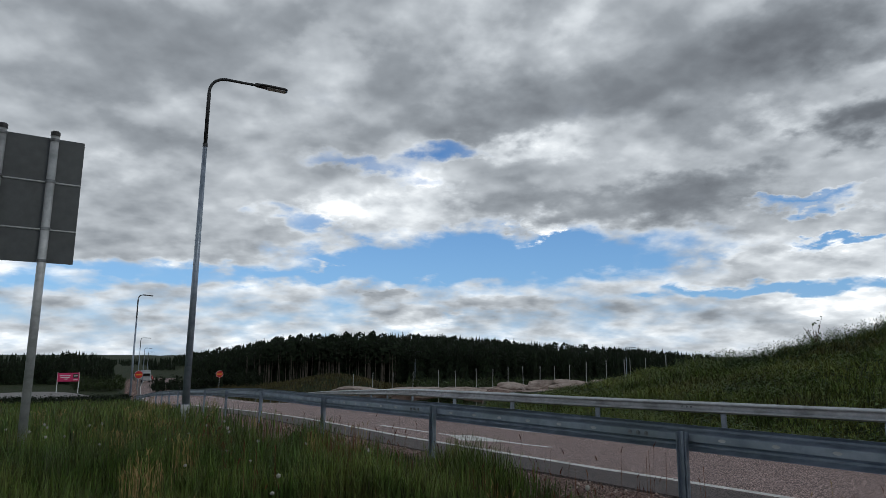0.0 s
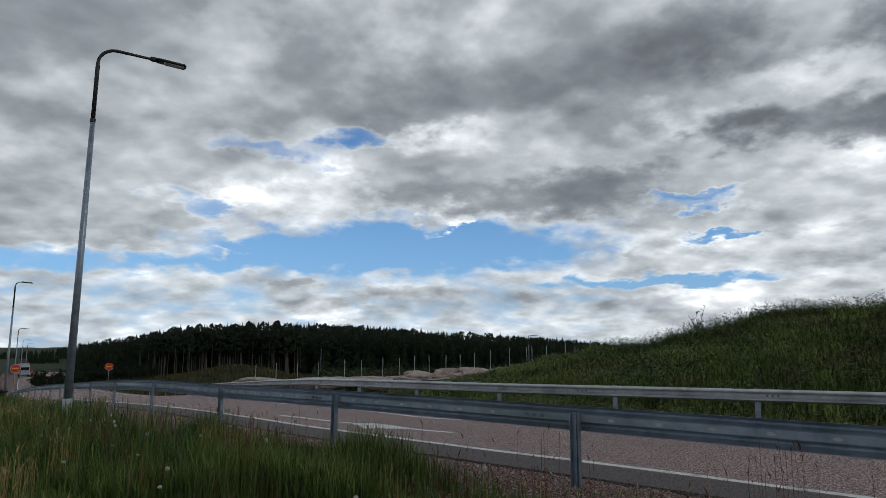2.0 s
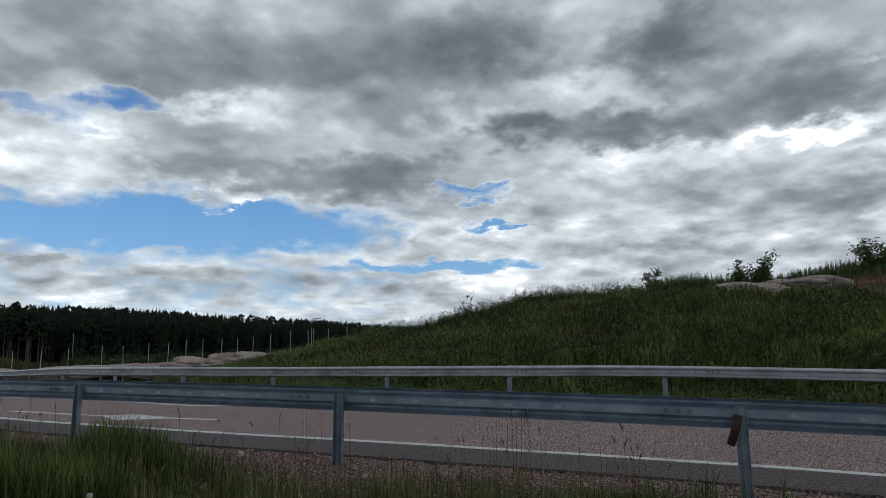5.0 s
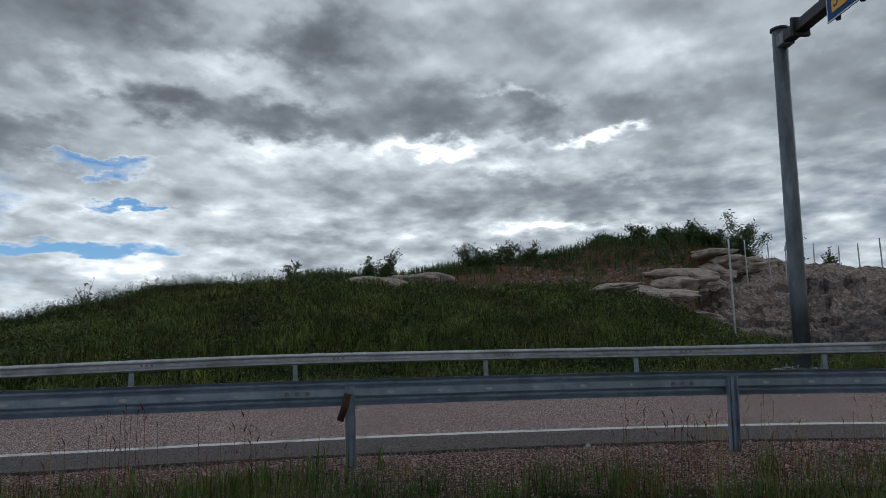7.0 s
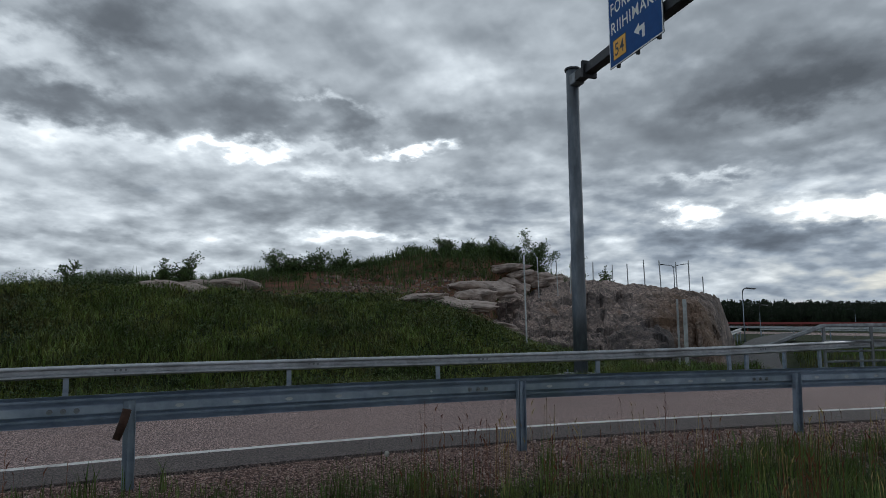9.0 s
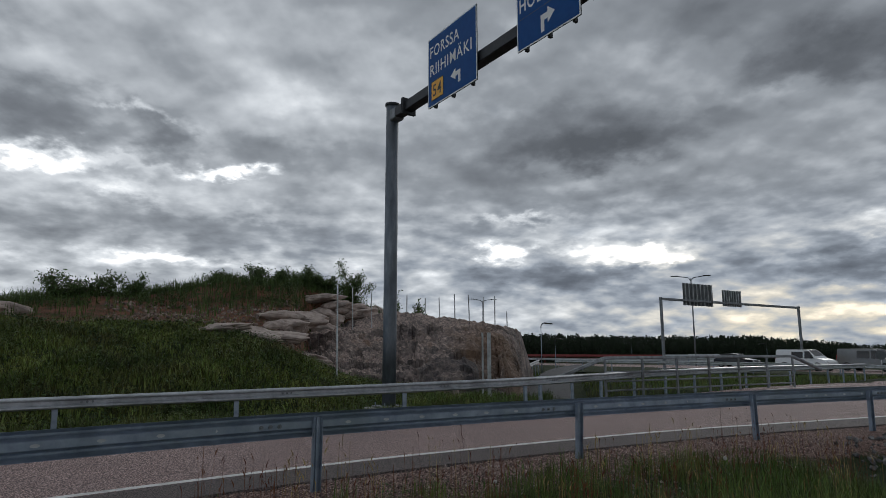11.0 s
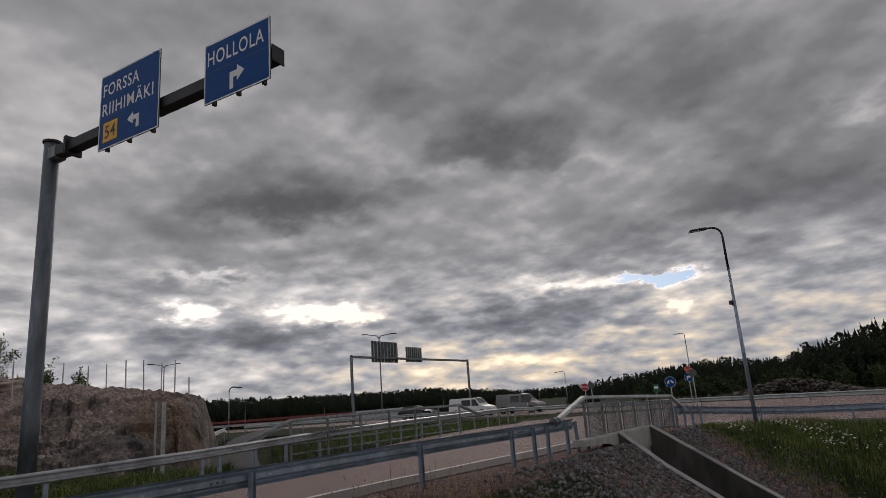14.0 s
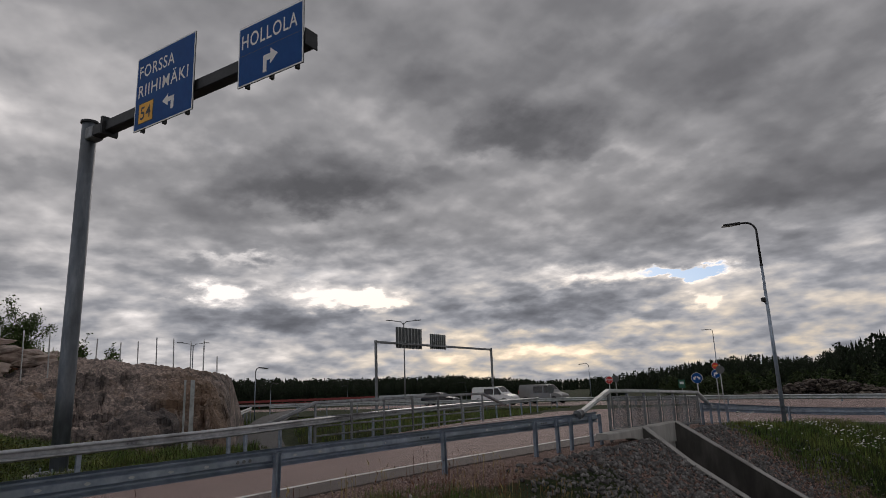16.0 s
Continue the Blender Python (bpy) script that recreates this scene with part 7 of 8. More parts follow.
def trunks(places, heights, rng, radius=0.14, share=1.0):
    V, F, k = [], [], 0
    n = 5
    ring = np.array([(math.cos(6.283 * j / n), math.sin(6.283 * j / n)) for j in range(n)])
    for p, h in zip(places, heights):
        V.append(np.concatenate([np.c_[ring * radius + p[:2], np.full(n, p[2] - 0.4)], np.c_[ring * radius * 0.35 + p[:2], np.full(n, p[2] + h * share)]]))
        F.append(np.array([(j, (j + 1) % n, n + (j + 1) % n, n + j) for j in range(n)]) + k)
        k += 2 * n
    return np.concatenate(V), np.concatenate(F)


TOP_AZ = [-166, -162, -159.4, -157.5, -155, -153.4, -150.8, -148.9, -143.7, -137.4, -132.5, -130.9, -126.9, -125.9, -119.9, -110, -100.6, -96, -24.3, -18, -11, -1, 7, 14.3, 18, 22, 23.8, 27.5, 29.5, 35, 45]
TOP_EL = [3.0, 3.2, 3.6, 4.7, 3.8, 3.3, 2.4, 1.5, 1.85, 1.2, 0.55, 0.42, 0.36, 0.6, 1.15, 1.2, 1.45, 1.5, 0.0, 0.72, 1.15, 1.9, 2.1, 1.7, 0.95, 0.2, -0.2, -0.3, 0.45, 0.1, 0.1]


def wood(name, label, az0, az1, r0, r1, count, kinds, mat, seed, low=0.72, wide=(0.85, 1.25), stem=None, cap=None):
    """A stretch of wood between two headings; its tops follow the skyline."""
    rng = np.random.default_rng(seed)
    az = rng.uniform(min(az0, az1), max(az0, az1), count)
    r = r0 + (r1 - r0) * rng.uniform(0, 1, count) ** 1.1
    x, y = -np.sin(np.radians(az)) * r, np.cos(np.radians(az)) * r
    z = land(x, y)
    top = 1.5 + r * np.tan(np.radians(np.interp(az, TOP_AZ, TOP_EL)))
    depth = (r - r0) / (r1 - r0)
    h = (top - z) * (low + (1 - low) * depth) * rng.uniform(0.93, 1.05, count)
    if cap:
        h = np.minimum(h, rng.uniform(*cap, count))
    h = np.maximum(h, 1.5)
    places = np.c_[x, y, z - 0.2]
    v, f = scatter(kinds, places, h, rng.uniform(*wide, count), rng)
    stuff(name, label, "trees", v, f, mat)
    if stem:
        v, f = trunks(places, h, rng, stem[0], stem[1])
        stuff(name + "_stems", "slim pale stems at the wood's edge", "tree stems", v, f, PINE_TRUNK)


rng = np.random.default_rng(11)
SPRUCES = [spruce(rng, 10, 0.10, rng.uniform(0.15, 0.22)) for _ in range(6)]
PINES = [pine(rng) for _ in range(5)]
LEAFY = [broadleaf(rng) for _ in range(5)]
wood("spruce_wood", "dark spruce wood beyond the ramp", 21.5, -27, 150, 215, 2700, SPRUCES + PINES[:1], NEEDLE, 1, 0.80, wide=(0.9, 1.4))
wood("pine_edge", "tall bare-stemmed pines at the wood's edge", 17.5, 4, 146, 151, 70, PINES, NEEDLE, 2, 0.84, stem=(0.11, 0.8))
wood("young_wood", "lighter young trees before the spruce wood", 3, -27, 84, 120, 700, LEAFY + SPRUCES[:2], BIRCH, 3, cap=(2.2, 3.8), wide=(0.9, 1.5))
wood("spruce_wood", "dark spruce wood behind the gravel yard", 62, 27.3, 150, 190, 1100, SPRUCES, NEEDLE, 4, 0.8)
wood("spruce_wood", "distant spruce wood closing the ramp valley", 29, 20.5, 380, 460, 240, SPRUCES, NEEDLE, 5, 0.8)
wood("spruce_wood", "dark conifer wood beyond the main road", -96, -126.4, 190, 270, 2000, SPRUCES + PINES[:2], NEEDLE, 6, 0.78, wide=(0.9, 1.4))
wood("spruce_wood", "far wood in a dip of the skyline", -125.5, -132.5, 300, 380, 330, SPRUCES + PINES, NEEDLE, 7, 0.8)
wood("mixed_wood", "dark mixed wood beyond the junction", -131.5, -151, 125, 170, 900, SPRUCES + PINES[:2], NEEDLE, 8, 0.66)
wood("mixed_wood", "tall dark trees beside the junction", -149.5, -172, 82, 112, 420, SPRUCES + PINES[:1] + LEAFY[:2], NEEDLE, 9, 0.66)
wood("leafy_edge", "leafy shrubs along the wood's edge", -137, -170, 76, 86, 130, LEAFY, BIRCH, 10, cap=(1.5, 3.4), wide=(0.9, 1.5))

wood("roadside_scrub", "low leafy scrub beside the distant ramp", 30, 26.6, 122, 170, 120, LEAFY, BIRCH, 12, cap=(1.0, 2.6), wide=(1.0, 1.6))
wood("roadside_scrub", "dark young trees between ramp and wood", 24.3, 16, 128, 147, 90, LEAFY + SPRUCES[:3], NEEDLE, 13, cap=(1.6, 4.0), wide=(0.9, 1.4))
wood("ditch_scrub", "low dark bushes in the dip before the gravel yard", 36, 26, 58, 86, 130, LEAFY, NEEDLE, 14, cap=(0.7, 1.5), wide=(1.0, 1.7))


def bush(label, az, el_top, r, wide, seed, sparse=1.0, name="shrub"):
    """A small broadleaved shrub: forked stems with single leaves."""
    rng = np.random.default_rng(seed)
    c = heading(az) * r
    z = land_z(*c)
    h = max(0.6, eye_z(el_top, r) - z)
    root = thing(name, label, "shrub", at=(c[0], c[1], z), group="shrubs on the bank")
    stems, tips = G(), []
    for k in range(9):
        a = rng.uniform(0, 6.28)
        lean = rng.uniform(0.1, 1.25) * wide * 0.62
        hh = h * rng.uniform(0.35, 0.92) if k else h
        pts = [(0, 0, -0.15)] + [(math.cos(a) * lean * t**1.5, math.sin(a) * lean * t**1.5, hh * t) for t in (0.33, 0.66, 1.0)]
        stems.tube(pts, [0.022, 0.016, 0.011, 0.004], 5)
        tips += [np.array(pts[0]) * (1 - t) + np.array(pts[3]) * t for t in rng.uniform(0.22, 1, 9)]
        for t in rng.uniform(0.3, 0.9, 3):
            p = np.array(pts[1]) * (1 - t) + np.array(pts[3]) * t
            b = rng.uniform(0, 6.28)
            q = p + np.array([math.cos(b), math.sin(b), 0.8]) * rng.uniform(0.15, 0.4) * wide * 0.6
            stems.tube([p, q], [0.009, 0.003], 4)
            tips.append(q)
    part("stem", stems, BARK, root)
    v, f = [], []
    for k in range(int(1500 * sparse * wide)):
        c0 = tips[rng.integers(len(tips))] + rng.normal(0, 0.105 * wide, 3) * (1, 1, 0.8)
        s = rng.uniform(0.045, 0.095)
        d = rng.normal(0, 1, 3)
        d /= np.linalg.norm(d)
        e = np.cross(d, rng.normal(0, 1, 3))
        e /= np.linalg.norm(e)
        base = len(v)
        v += [tuple(c0), tuple(c0 + s * (d + 0.45 * e)), tuple(c0 + s * 2 * d), tuple(c0 + s * (d - 0.45 * e))]
        f.append((base, base + 1, base + 2, base + 3))
    part("foliage", G().raw(v, f), LEAF, root)


for k, (az, el, r, w, sp) in enumerate(((-30.4, 3.0, 29, 0.7, 0.07), (-46.7, 4.6, 31, 0.7, 0.8), (-53.4, 4.9, 34, 0.9, 1.0), (-55.2, 5.5, 34, 1.3, 1.2), (-62.8, 6.0, 38, 1.6, 0.9), (-64.3, 5.5, 38, 1.3, 0.9), (-66.1, 6.1, 38, 1.0, 0.7),
                                        (-68.0, 5.7, 40, 1.5, 1.0), (-77.7, 7.1, 42, 1.3, 0.8), (-79.6, 6.6, 42, 1.4, 1.1), (-82.0, 6.9, 42, 1.9, 1.6), (-85.8, 7.4, 42, 1.7, 1.8), (-83.6, 6.3, 43, 1.4, 1.1), (-89.6, 5.1, 44, 1.1, 0.8), (-91.6, 4.3, 44, 0.9, 0.9), (-74.6, 6.4, 43, 1.4, 1.0))):
    w *= 0.95
    bush("leafy young shrub on the crest of the bank" if sp > 0.5 else "thin sapling standing alone on the bank", az, el, r, w, 50 + k, sp)


# ---------------------------------------------------------------- grass
def field(count, az0, az1, r0, r1, rng, power=0.5):
    az = rng.uniform(min(az0, az1), max(az0, az1), count)
    r = (r0**2 + (r1**2 - r0**2) * rng.uniform(0, 1, count)) ** 0.5 if power == 0.5 else r0 + (r1 - r0) * rng.uniform(0, 1, count)
    return -np.sin(np.radians(az)) * r, np.cos(np.radians(az)) * r


def patchy(x, y, s, seed):
    """Smooth pseudo-random field between 0 and 1."""
    r = np.random.default_rng(seed)
    out = 0
    for k in range(5):
        a, ph = r.uniform(0, 6.28), r.uniform(0, 6.28)
        f = s * 1.7**k
        out = out + np.sin((x * math.cos(a) + y * math.sin(a)) * f + ph + 1.3 * np.sin((y * math.cos(a) - x * math.sin(a)) * f * 0.7 + ph)) / 1.35**k
    return 0.5 + 0.5 * np.tanh(out * 0.6)


def blades(name, label, x, y, tall, wide, mat, rng, lean=0.35, z=None):
    """Bent, tapering blades: five points each."""
    n = len(x)
    if z is None:
        z = land(x, y)
    a = rng.uniform(0, 6.283, n)
    d = np.c_[np.cos(a), np.sin(a)]
    s = np.c_[-d[:, 1], d[:, 0]]
    h = tall
    b = rng.uniform(0.05, lean, n) * h
    w = wide
    base = np.c_[x, y]
    P = [np.c_[base - s * w[:, None], z - 0.03], np.c_[base + s * w[:, None], z - 0.03],
         np.c_[base + d * (b * 0.35)[:, None] + s * (w * 0.75)[:, None], z + h * 0.6], np.c_[base + d * (b * 0.35)[:, None] - s * (w * 0.75)[:, None], z + h * 0.6],
         np.c_[base + d * b[:, None], z + h]]
    V = np.stack(P, 1).reshape(-1, 3)
    k = np.arange(n)[:, None] * 5
    F = np.concatenate([k + [0, 1, 2], k + [0, 2, 3], k + [3, 2, 4]])
    return stuff(name, label, "grass", V, F, mat)


def herbs(name, label, x, y, tall, mat, rng, leaves, size, upright=False):
    """Leafy weeds: pointed leaves set round a short stalk."""
    n = len(x)
    z = land(x, y)
    i = np.repeat(np.arange(n), leaves)
    m = len(i)
    u = np.tile((np.arange(leaves) + 0.5) / leaves, n)
    a = rng.uniform(0, 6.283, m)
    d = np.c_[np.cos(a), np.sin(a), rng.uniform(-0.1, 1.1 if upright else 0.6, m)]
    d /= np.linalg.norm(d, axis=1)[:, None]
    e = np.cross(d, np.c_[rng.normal(0, 0.4, m), rng.normal(0, 0.4, m), np.ones(m)])
    e /= np.linalg.norm(e, axis=1)[:, None]
    s = size * rng.uniform(0.6, 1.4, m) * (1.15 - 0.6 * u)
    lean = rng.normal(0, 0.15, (n, 2))[i] * (tall[i] * u)[:, None]
    c = np.c_[x[i] + lean[:, 0], y[i] + lean[:, 1], z[i] + tall[i] * u]
    spread = 0.02 if upright else 0.07
    c[:, :2] += rng.normal(0, spread, (m, 2))
    s = s[:, None]
    V = np.stack([c, c + d * s + e * s * 0.42, c + d * s * 2 - np.array([0, 0, 0.3]) * s, c + d * s - e * s * 0.42], 1).reshape(-1, 3)
    k = np.arange(m)[:, None] * 4
    return stuff(name, label, "weeds", V, np.concatenate([k + [0, 1, 2], k + [0, 2, 3]]), mat)


def clumps(count, az0, az1, r0, r1, each, spread, rng, lo, hi):
    """Centres between two offsets of the near rail, each with a tuft of stems round it."""
    cx, cy = field(count, az0, az1, r0, r1, rng)
    o, _, _ = offset_from(NEAR, cx, cy)
    dp, _, _ = offset_from(PATH, cx, cy)
    cx, cy = keep(cx, cy, (o > lo) & (o < hi) & (np.abs(dp) > 5.0))
    k = rng.integers(each // 2, each * 3 // 2, len(cx))
    w = np.repeat(rng.uniform(0.5, 1.5, len(cx)) * spread, k)
    n = k.sum()
    return np.repeat(cx, k) + rng.normal(0, 1, n) * w, np.repeat(cy, k) + rng.normal(0, 1, n) * w, np.repeat(rng.uniform(0.6, 1.2, len(cx)), k)


def keep(x, y, ok):
    return x[ok], y[ok]


def grass_fields():
    rng = np.random.default_rng(21)
    # verge beside the camera
    x, y = field(230000, 42, -62, 2.2, 12.5, rng)
    o, _, _ = offset_from(NEAR, x, y)
    p = patchy(x, y, 0.8, 1)
    lush = smoothstep(np.degrees(np.arctan2(-x, y)), -16.0, -3.0)
    x, y = keep(x, y, (o < -0.25) & (rng.uniform(0, 1, len(x)) < 0.05 + 0.35 * smoothstep(p, 0.4, 0.8) + 0.9 * p * smoothstep(-o, 0.7, 2.2) + 0.5 * lush * smoothstep(-o, 0.25, 0.9)))
    o, _, _ = offset_from(NEAR, x, y)
    n = len(x)
    tall = (0.08 + 0.56 * patchy(x, y, 1.5, 2) ** 1.6) * rng.uniform(0.45, 1.3, n) * (0.45 + 0.55 * smoothstep(-o + 1.4 * smoothstep(np.degrees(np.arctan2(-x, y)), -16.0, -3.0), 0.6, 2.4))
    blades("verge_grass", "tall green roadside grass on the verge", x, y, tall, rng.uniform(0.003, 0.007, n), GRASS, rng, 0.5)
    # verge towards the underpass
    x, y = field(110000, -62, -150, 2.0, 12.0, rng)
    o, _, _ = offset_from(NEAR, x, y)
    dp, _, _ = offset_from(PATH, x, y)
    p = patchy(x, y, 0.8, 3)
    x, y = keep(x, y, (o < -0.5) & (np.abs(dp) > 5.6) & (rng.uniform(0, 1, len(x)) < 0.03 + 0.3 * smoothstep(p, 0.45, 0.8) + 0.85 * p * smoothstep(-o, 1.5, 3.4)))
    o, _, _ = offset_from(NEAR, x, y)
    n = len(x)
    tall = (0.13 + 0.30 * patchy(x, y, 0.6, 4)) * rng.uniform(0.5, 1.2, n) * (0.4 + 0.6 * smoothstep(-o, 1.0, 3.0))
    blades("verge_grass", "green and dry roadside grass beside the gravel shoulder", x, y, tall, rng.uniform(0.003, 0.006, n), GRASS, rng, 0.55)
    # verge further along the ramp
    x, y = field(60000, 60, 12, 12.5, 60, rng, 1)
    o, _, _ = offset_from(NEAR, x, y)
    x, y = keep(x, y, (o < -0.7) & (rng.uniform(0, 1, len(x)) < 0.3 + 0.7 * patchy(x, y, 0.5, 5)))
    n = len(x)
    r = np.hypot(x, y)
    blades("verge_grass", "tall roadside grass sloping down along the ramp", x, y, (0.3 + 0.35 * patchy(x, y, 0.4, 6)) * rng.uniform(0.6, 1.2, n), (0.005 + 0.0004 * r) * rng.uniform(0.6, 1.2, n), GRASS, rng, 0.5)
    # tufts on the shoulder
    x, y, k = clumps(560, -8, -128, 4.6, 11.0, 80, 0.13, rng, -4.0, -0.75)
    n = len(x)
    blades("grass_tufts", "loose tufts of grass on the gravel shoulder", x, y, 0.30 * k * rng.uniform(0.4, 1.2, n), rng.uniform(0.002, 0.0045, n), GRASS, rng, 0.55)
    x, y, k = clumps(420, -8, -128, 4.6, 11.0, 9, 0.12, rng, -4.0, -0.6)
    herbs("shoulder_herbs", "small leafy weeds on the gravel shoulder", x, y, 0.16 * k, HERB, rng, 8, 0.022)
    # the bank across the road
    x, y = field(190000, 0, -97, 15.2, 33, rng)
    fo, _, _ = offset_from(FAR, x, y)
    az = np.degrees(np.arctan2(-x, y))
    r = np.hypot(x, y)
    wild = (r > 28.6) & (az < -50)
    cliff = (az < -80) & (r > 24.5 + (az + 97) * 0.25)
    x, y = keep(x, y, (fo > 0.35) & ~(wild & (rng.uniform(0, 1, len(x)) > 0.05)) & ~cliff & (az > -93))
    n = len(x)
    fo, _, _ = offset_from(FAR, x, y)
    brow = smoothstep(np.hypot(x, y), 25.5, 28.5) * (np.degrees(np.arctan2(-x, y)) < -50)
    lumps = (1 - 0.75 * brow) * patchy(x, y, 1.5, 7) * (0.4 + 0.6 * patchy(x, y, 0.4, 17))
    tall = (0.10 + 0.40 * lumps) * rng.uniform(0.6, 1.3, n)
    blades("bank_grass", "dense dark green grass on the bank", x, y, tall, rng.uniform(0.009, 0.018, n), GRASS_DARK, rng, 1.3)
    # herbs among the grass
    x, y = field(17000, 0, -92, 15.2, 33, rng)
    fo, _, _ = offset_from(FAR, x, y)
    az = np.degrees(np.arctan2(-x, y))
    r = np.hypot(x, y)
    x, y = keep(x, y, (fo > 0.6) & (rng.uniform(0, 1, len(x)) < patchy(x, y, 0.9, 18)) & ~((r > 29.3) & (az < -50)) & ~((az < -80) & (r > 24.5 + (az + 97) * 0.25)))
    herbs("bank_herbs", "clumps of leafy herbs among the bank grass", x, y, 0.12 + 0.36 * patchy(x, y, 1.5, 7) * (0.4 + 0.6 * patchy(x, y, 0.4, 17)) + rng.uniform(0, 0.15, len(x)), HERB, rng, 9, 0.075)
    # grass at the rock's foot
    x, y = field(26000, -91, -106, 19.0, 34, rng)
    fo, _, _ = offset_from(FAR, x, y)
    dp, _, _ = offset_from(PATH, x, y)
    x, y = keep(x, y, (fo > 0.35) & (np.abs(dp) > 1.7))
    n = len(x)
    blades("foot_grass", "green grass at the foot of the rock face", x, y, (0.14 + 0.3 * patchy(x, y, 0.9, 15)) * rng.uniform(0.6, 1.2, n), rng.uniform(0.007, 0.014, n), GRASS, rng, 0.6)
    # brighter fringe under the rail
    x, y = field(36000, 8, -100, 14.0, 24, rng)
    fo, _, _ = offset_from(FAR, x, y)
    x, y = keep(x, y, (fo > 0.3) & (fo < 2.2))
    n = len(x)
    blades("ditch_grass", "bright grass fringe along the rail's foot", x, y, (0.2 + 0.25 * patchy(x, y, 0.7, 8)) * rng.uniform(0.6, 1.2, n), rng.uniform(0.005, 0.011, n), GRASS, rng, 0.4)
    # hilltop growth behind the brow: stands up against the sky
    x, y = field(30000, -46, -94, 33, 46, rng)
    az = np.degrees(np.arctan2(-x, y))
    p = patchy(x, y, 0.5, 9)
    r = np.hypot(x, y)
    x, y = keep(x, y, (rng.uniform(0, 1, len(x)) < 0.12 + p * 0.5 * smoothstep(r, 36, 42)) & (az > -91))
    n = len(x)
    blades("hill_growth", "wild herbs and grass on the rocky hilltop", x, y, (0.25 + 0.55 * patchy(x, y, 0.6, 10)) * rng.uniform(0.5, 1.3, n), rng.uniform(0.012, 0.03, n), YOUNG, rng, 0.4)
    # tall weeds along the skyline of the bank
    x, y = field(4200, -20, -51, 27.0, 31.5, rng)
    n = len(x)
    x, y = keep(x, y, rng.uniform(0, 1, n) < 0.15 + 0.85 * patchy(x, y, 0.9, 12))
    herbs("brow_weeds", "tall leafy weeds along the bank's brow", x, y, rng.uniform(0.3, 0.8, len(x)), HERB, rng, 18, 0.06, upright=True)
    # the same on the hilltop
    x, y = field(6500, -50, -92, 35, 44, rng)
    x, y = keep(x, y, rng.uniform(0, 1, len(x)) < 0.1 + 0.9 * patchy(x, y, 0.6, 19))
    herbs("hill_weeds", "tall leafy weeds on the hilltop", x, y, rng.uniform(0.2, 0.65, len(x)), LEAF, rng, 18, 0.06, upright=True)
    # flowery slope right of the underpass
    x, y = field(80000, -140, -178, 13, 32, rng)
    o, _, _ = offset_from(NEAR, x, y)
    dp, _, _ = offset_from(PATH, x, y)
    x, y = keep(x, y, (o < -0.6) & (np.abs(dp) > 4.6))
    n = len(x)
    blades("slope_grass", "rough meadow grass on the slope by the junction", x, y, (0.18 + 0.3 * patchy(x, y, 0.5, 13)) * rng.uniform(0.6, 1.2, n), rng.uniform(0.005, 0.011, n), GRASS, rng, 0.5)
    # rough grass on the knoll before the wood
    x, y = field(16000, 21, -3, 88, 142, rng)
    o, _, _ = offset_from(NEAR, x, y)
    fo, _, _ = offset_from(FAR, x, y)
    x, y = keep(x, y, (o > 2) & (fo > 1.5))
    n = len(x)
    blades("knoll_grass", "rough yellowish grass on the knoll before the wood", x, y, (0.25 + 0.5 * patchy(x, y, 0.2, 14)) * rng.uniform(0.6, 1.2, n), rng.uniform(0.04, 0.09, n), KNOLL, rng, 0.8)
    # grass plots beyond the far railing
    x, y = field(26000, -100, -132, 26, 62, rng)
    fo, _, _ = offset_from(FAR, x, y)
    dp, _, _ = offset_from(PATH, x, y)
    co, _, _ = offset_from(CROSS, x, y)
    x, y = keep(x, y, (fo > 0.5) & (np.abs(dp) > 2.1) & (np.abs(co) > 6.4))
    n = len(x)
    blades("plot_grass", "mown grass between the path and the main road", x, y, rng.uniform(0.15, 0.4, n), rng.uniform(0.012, 0.022, n), GRASS, rng, 0.5)


grass_fields()


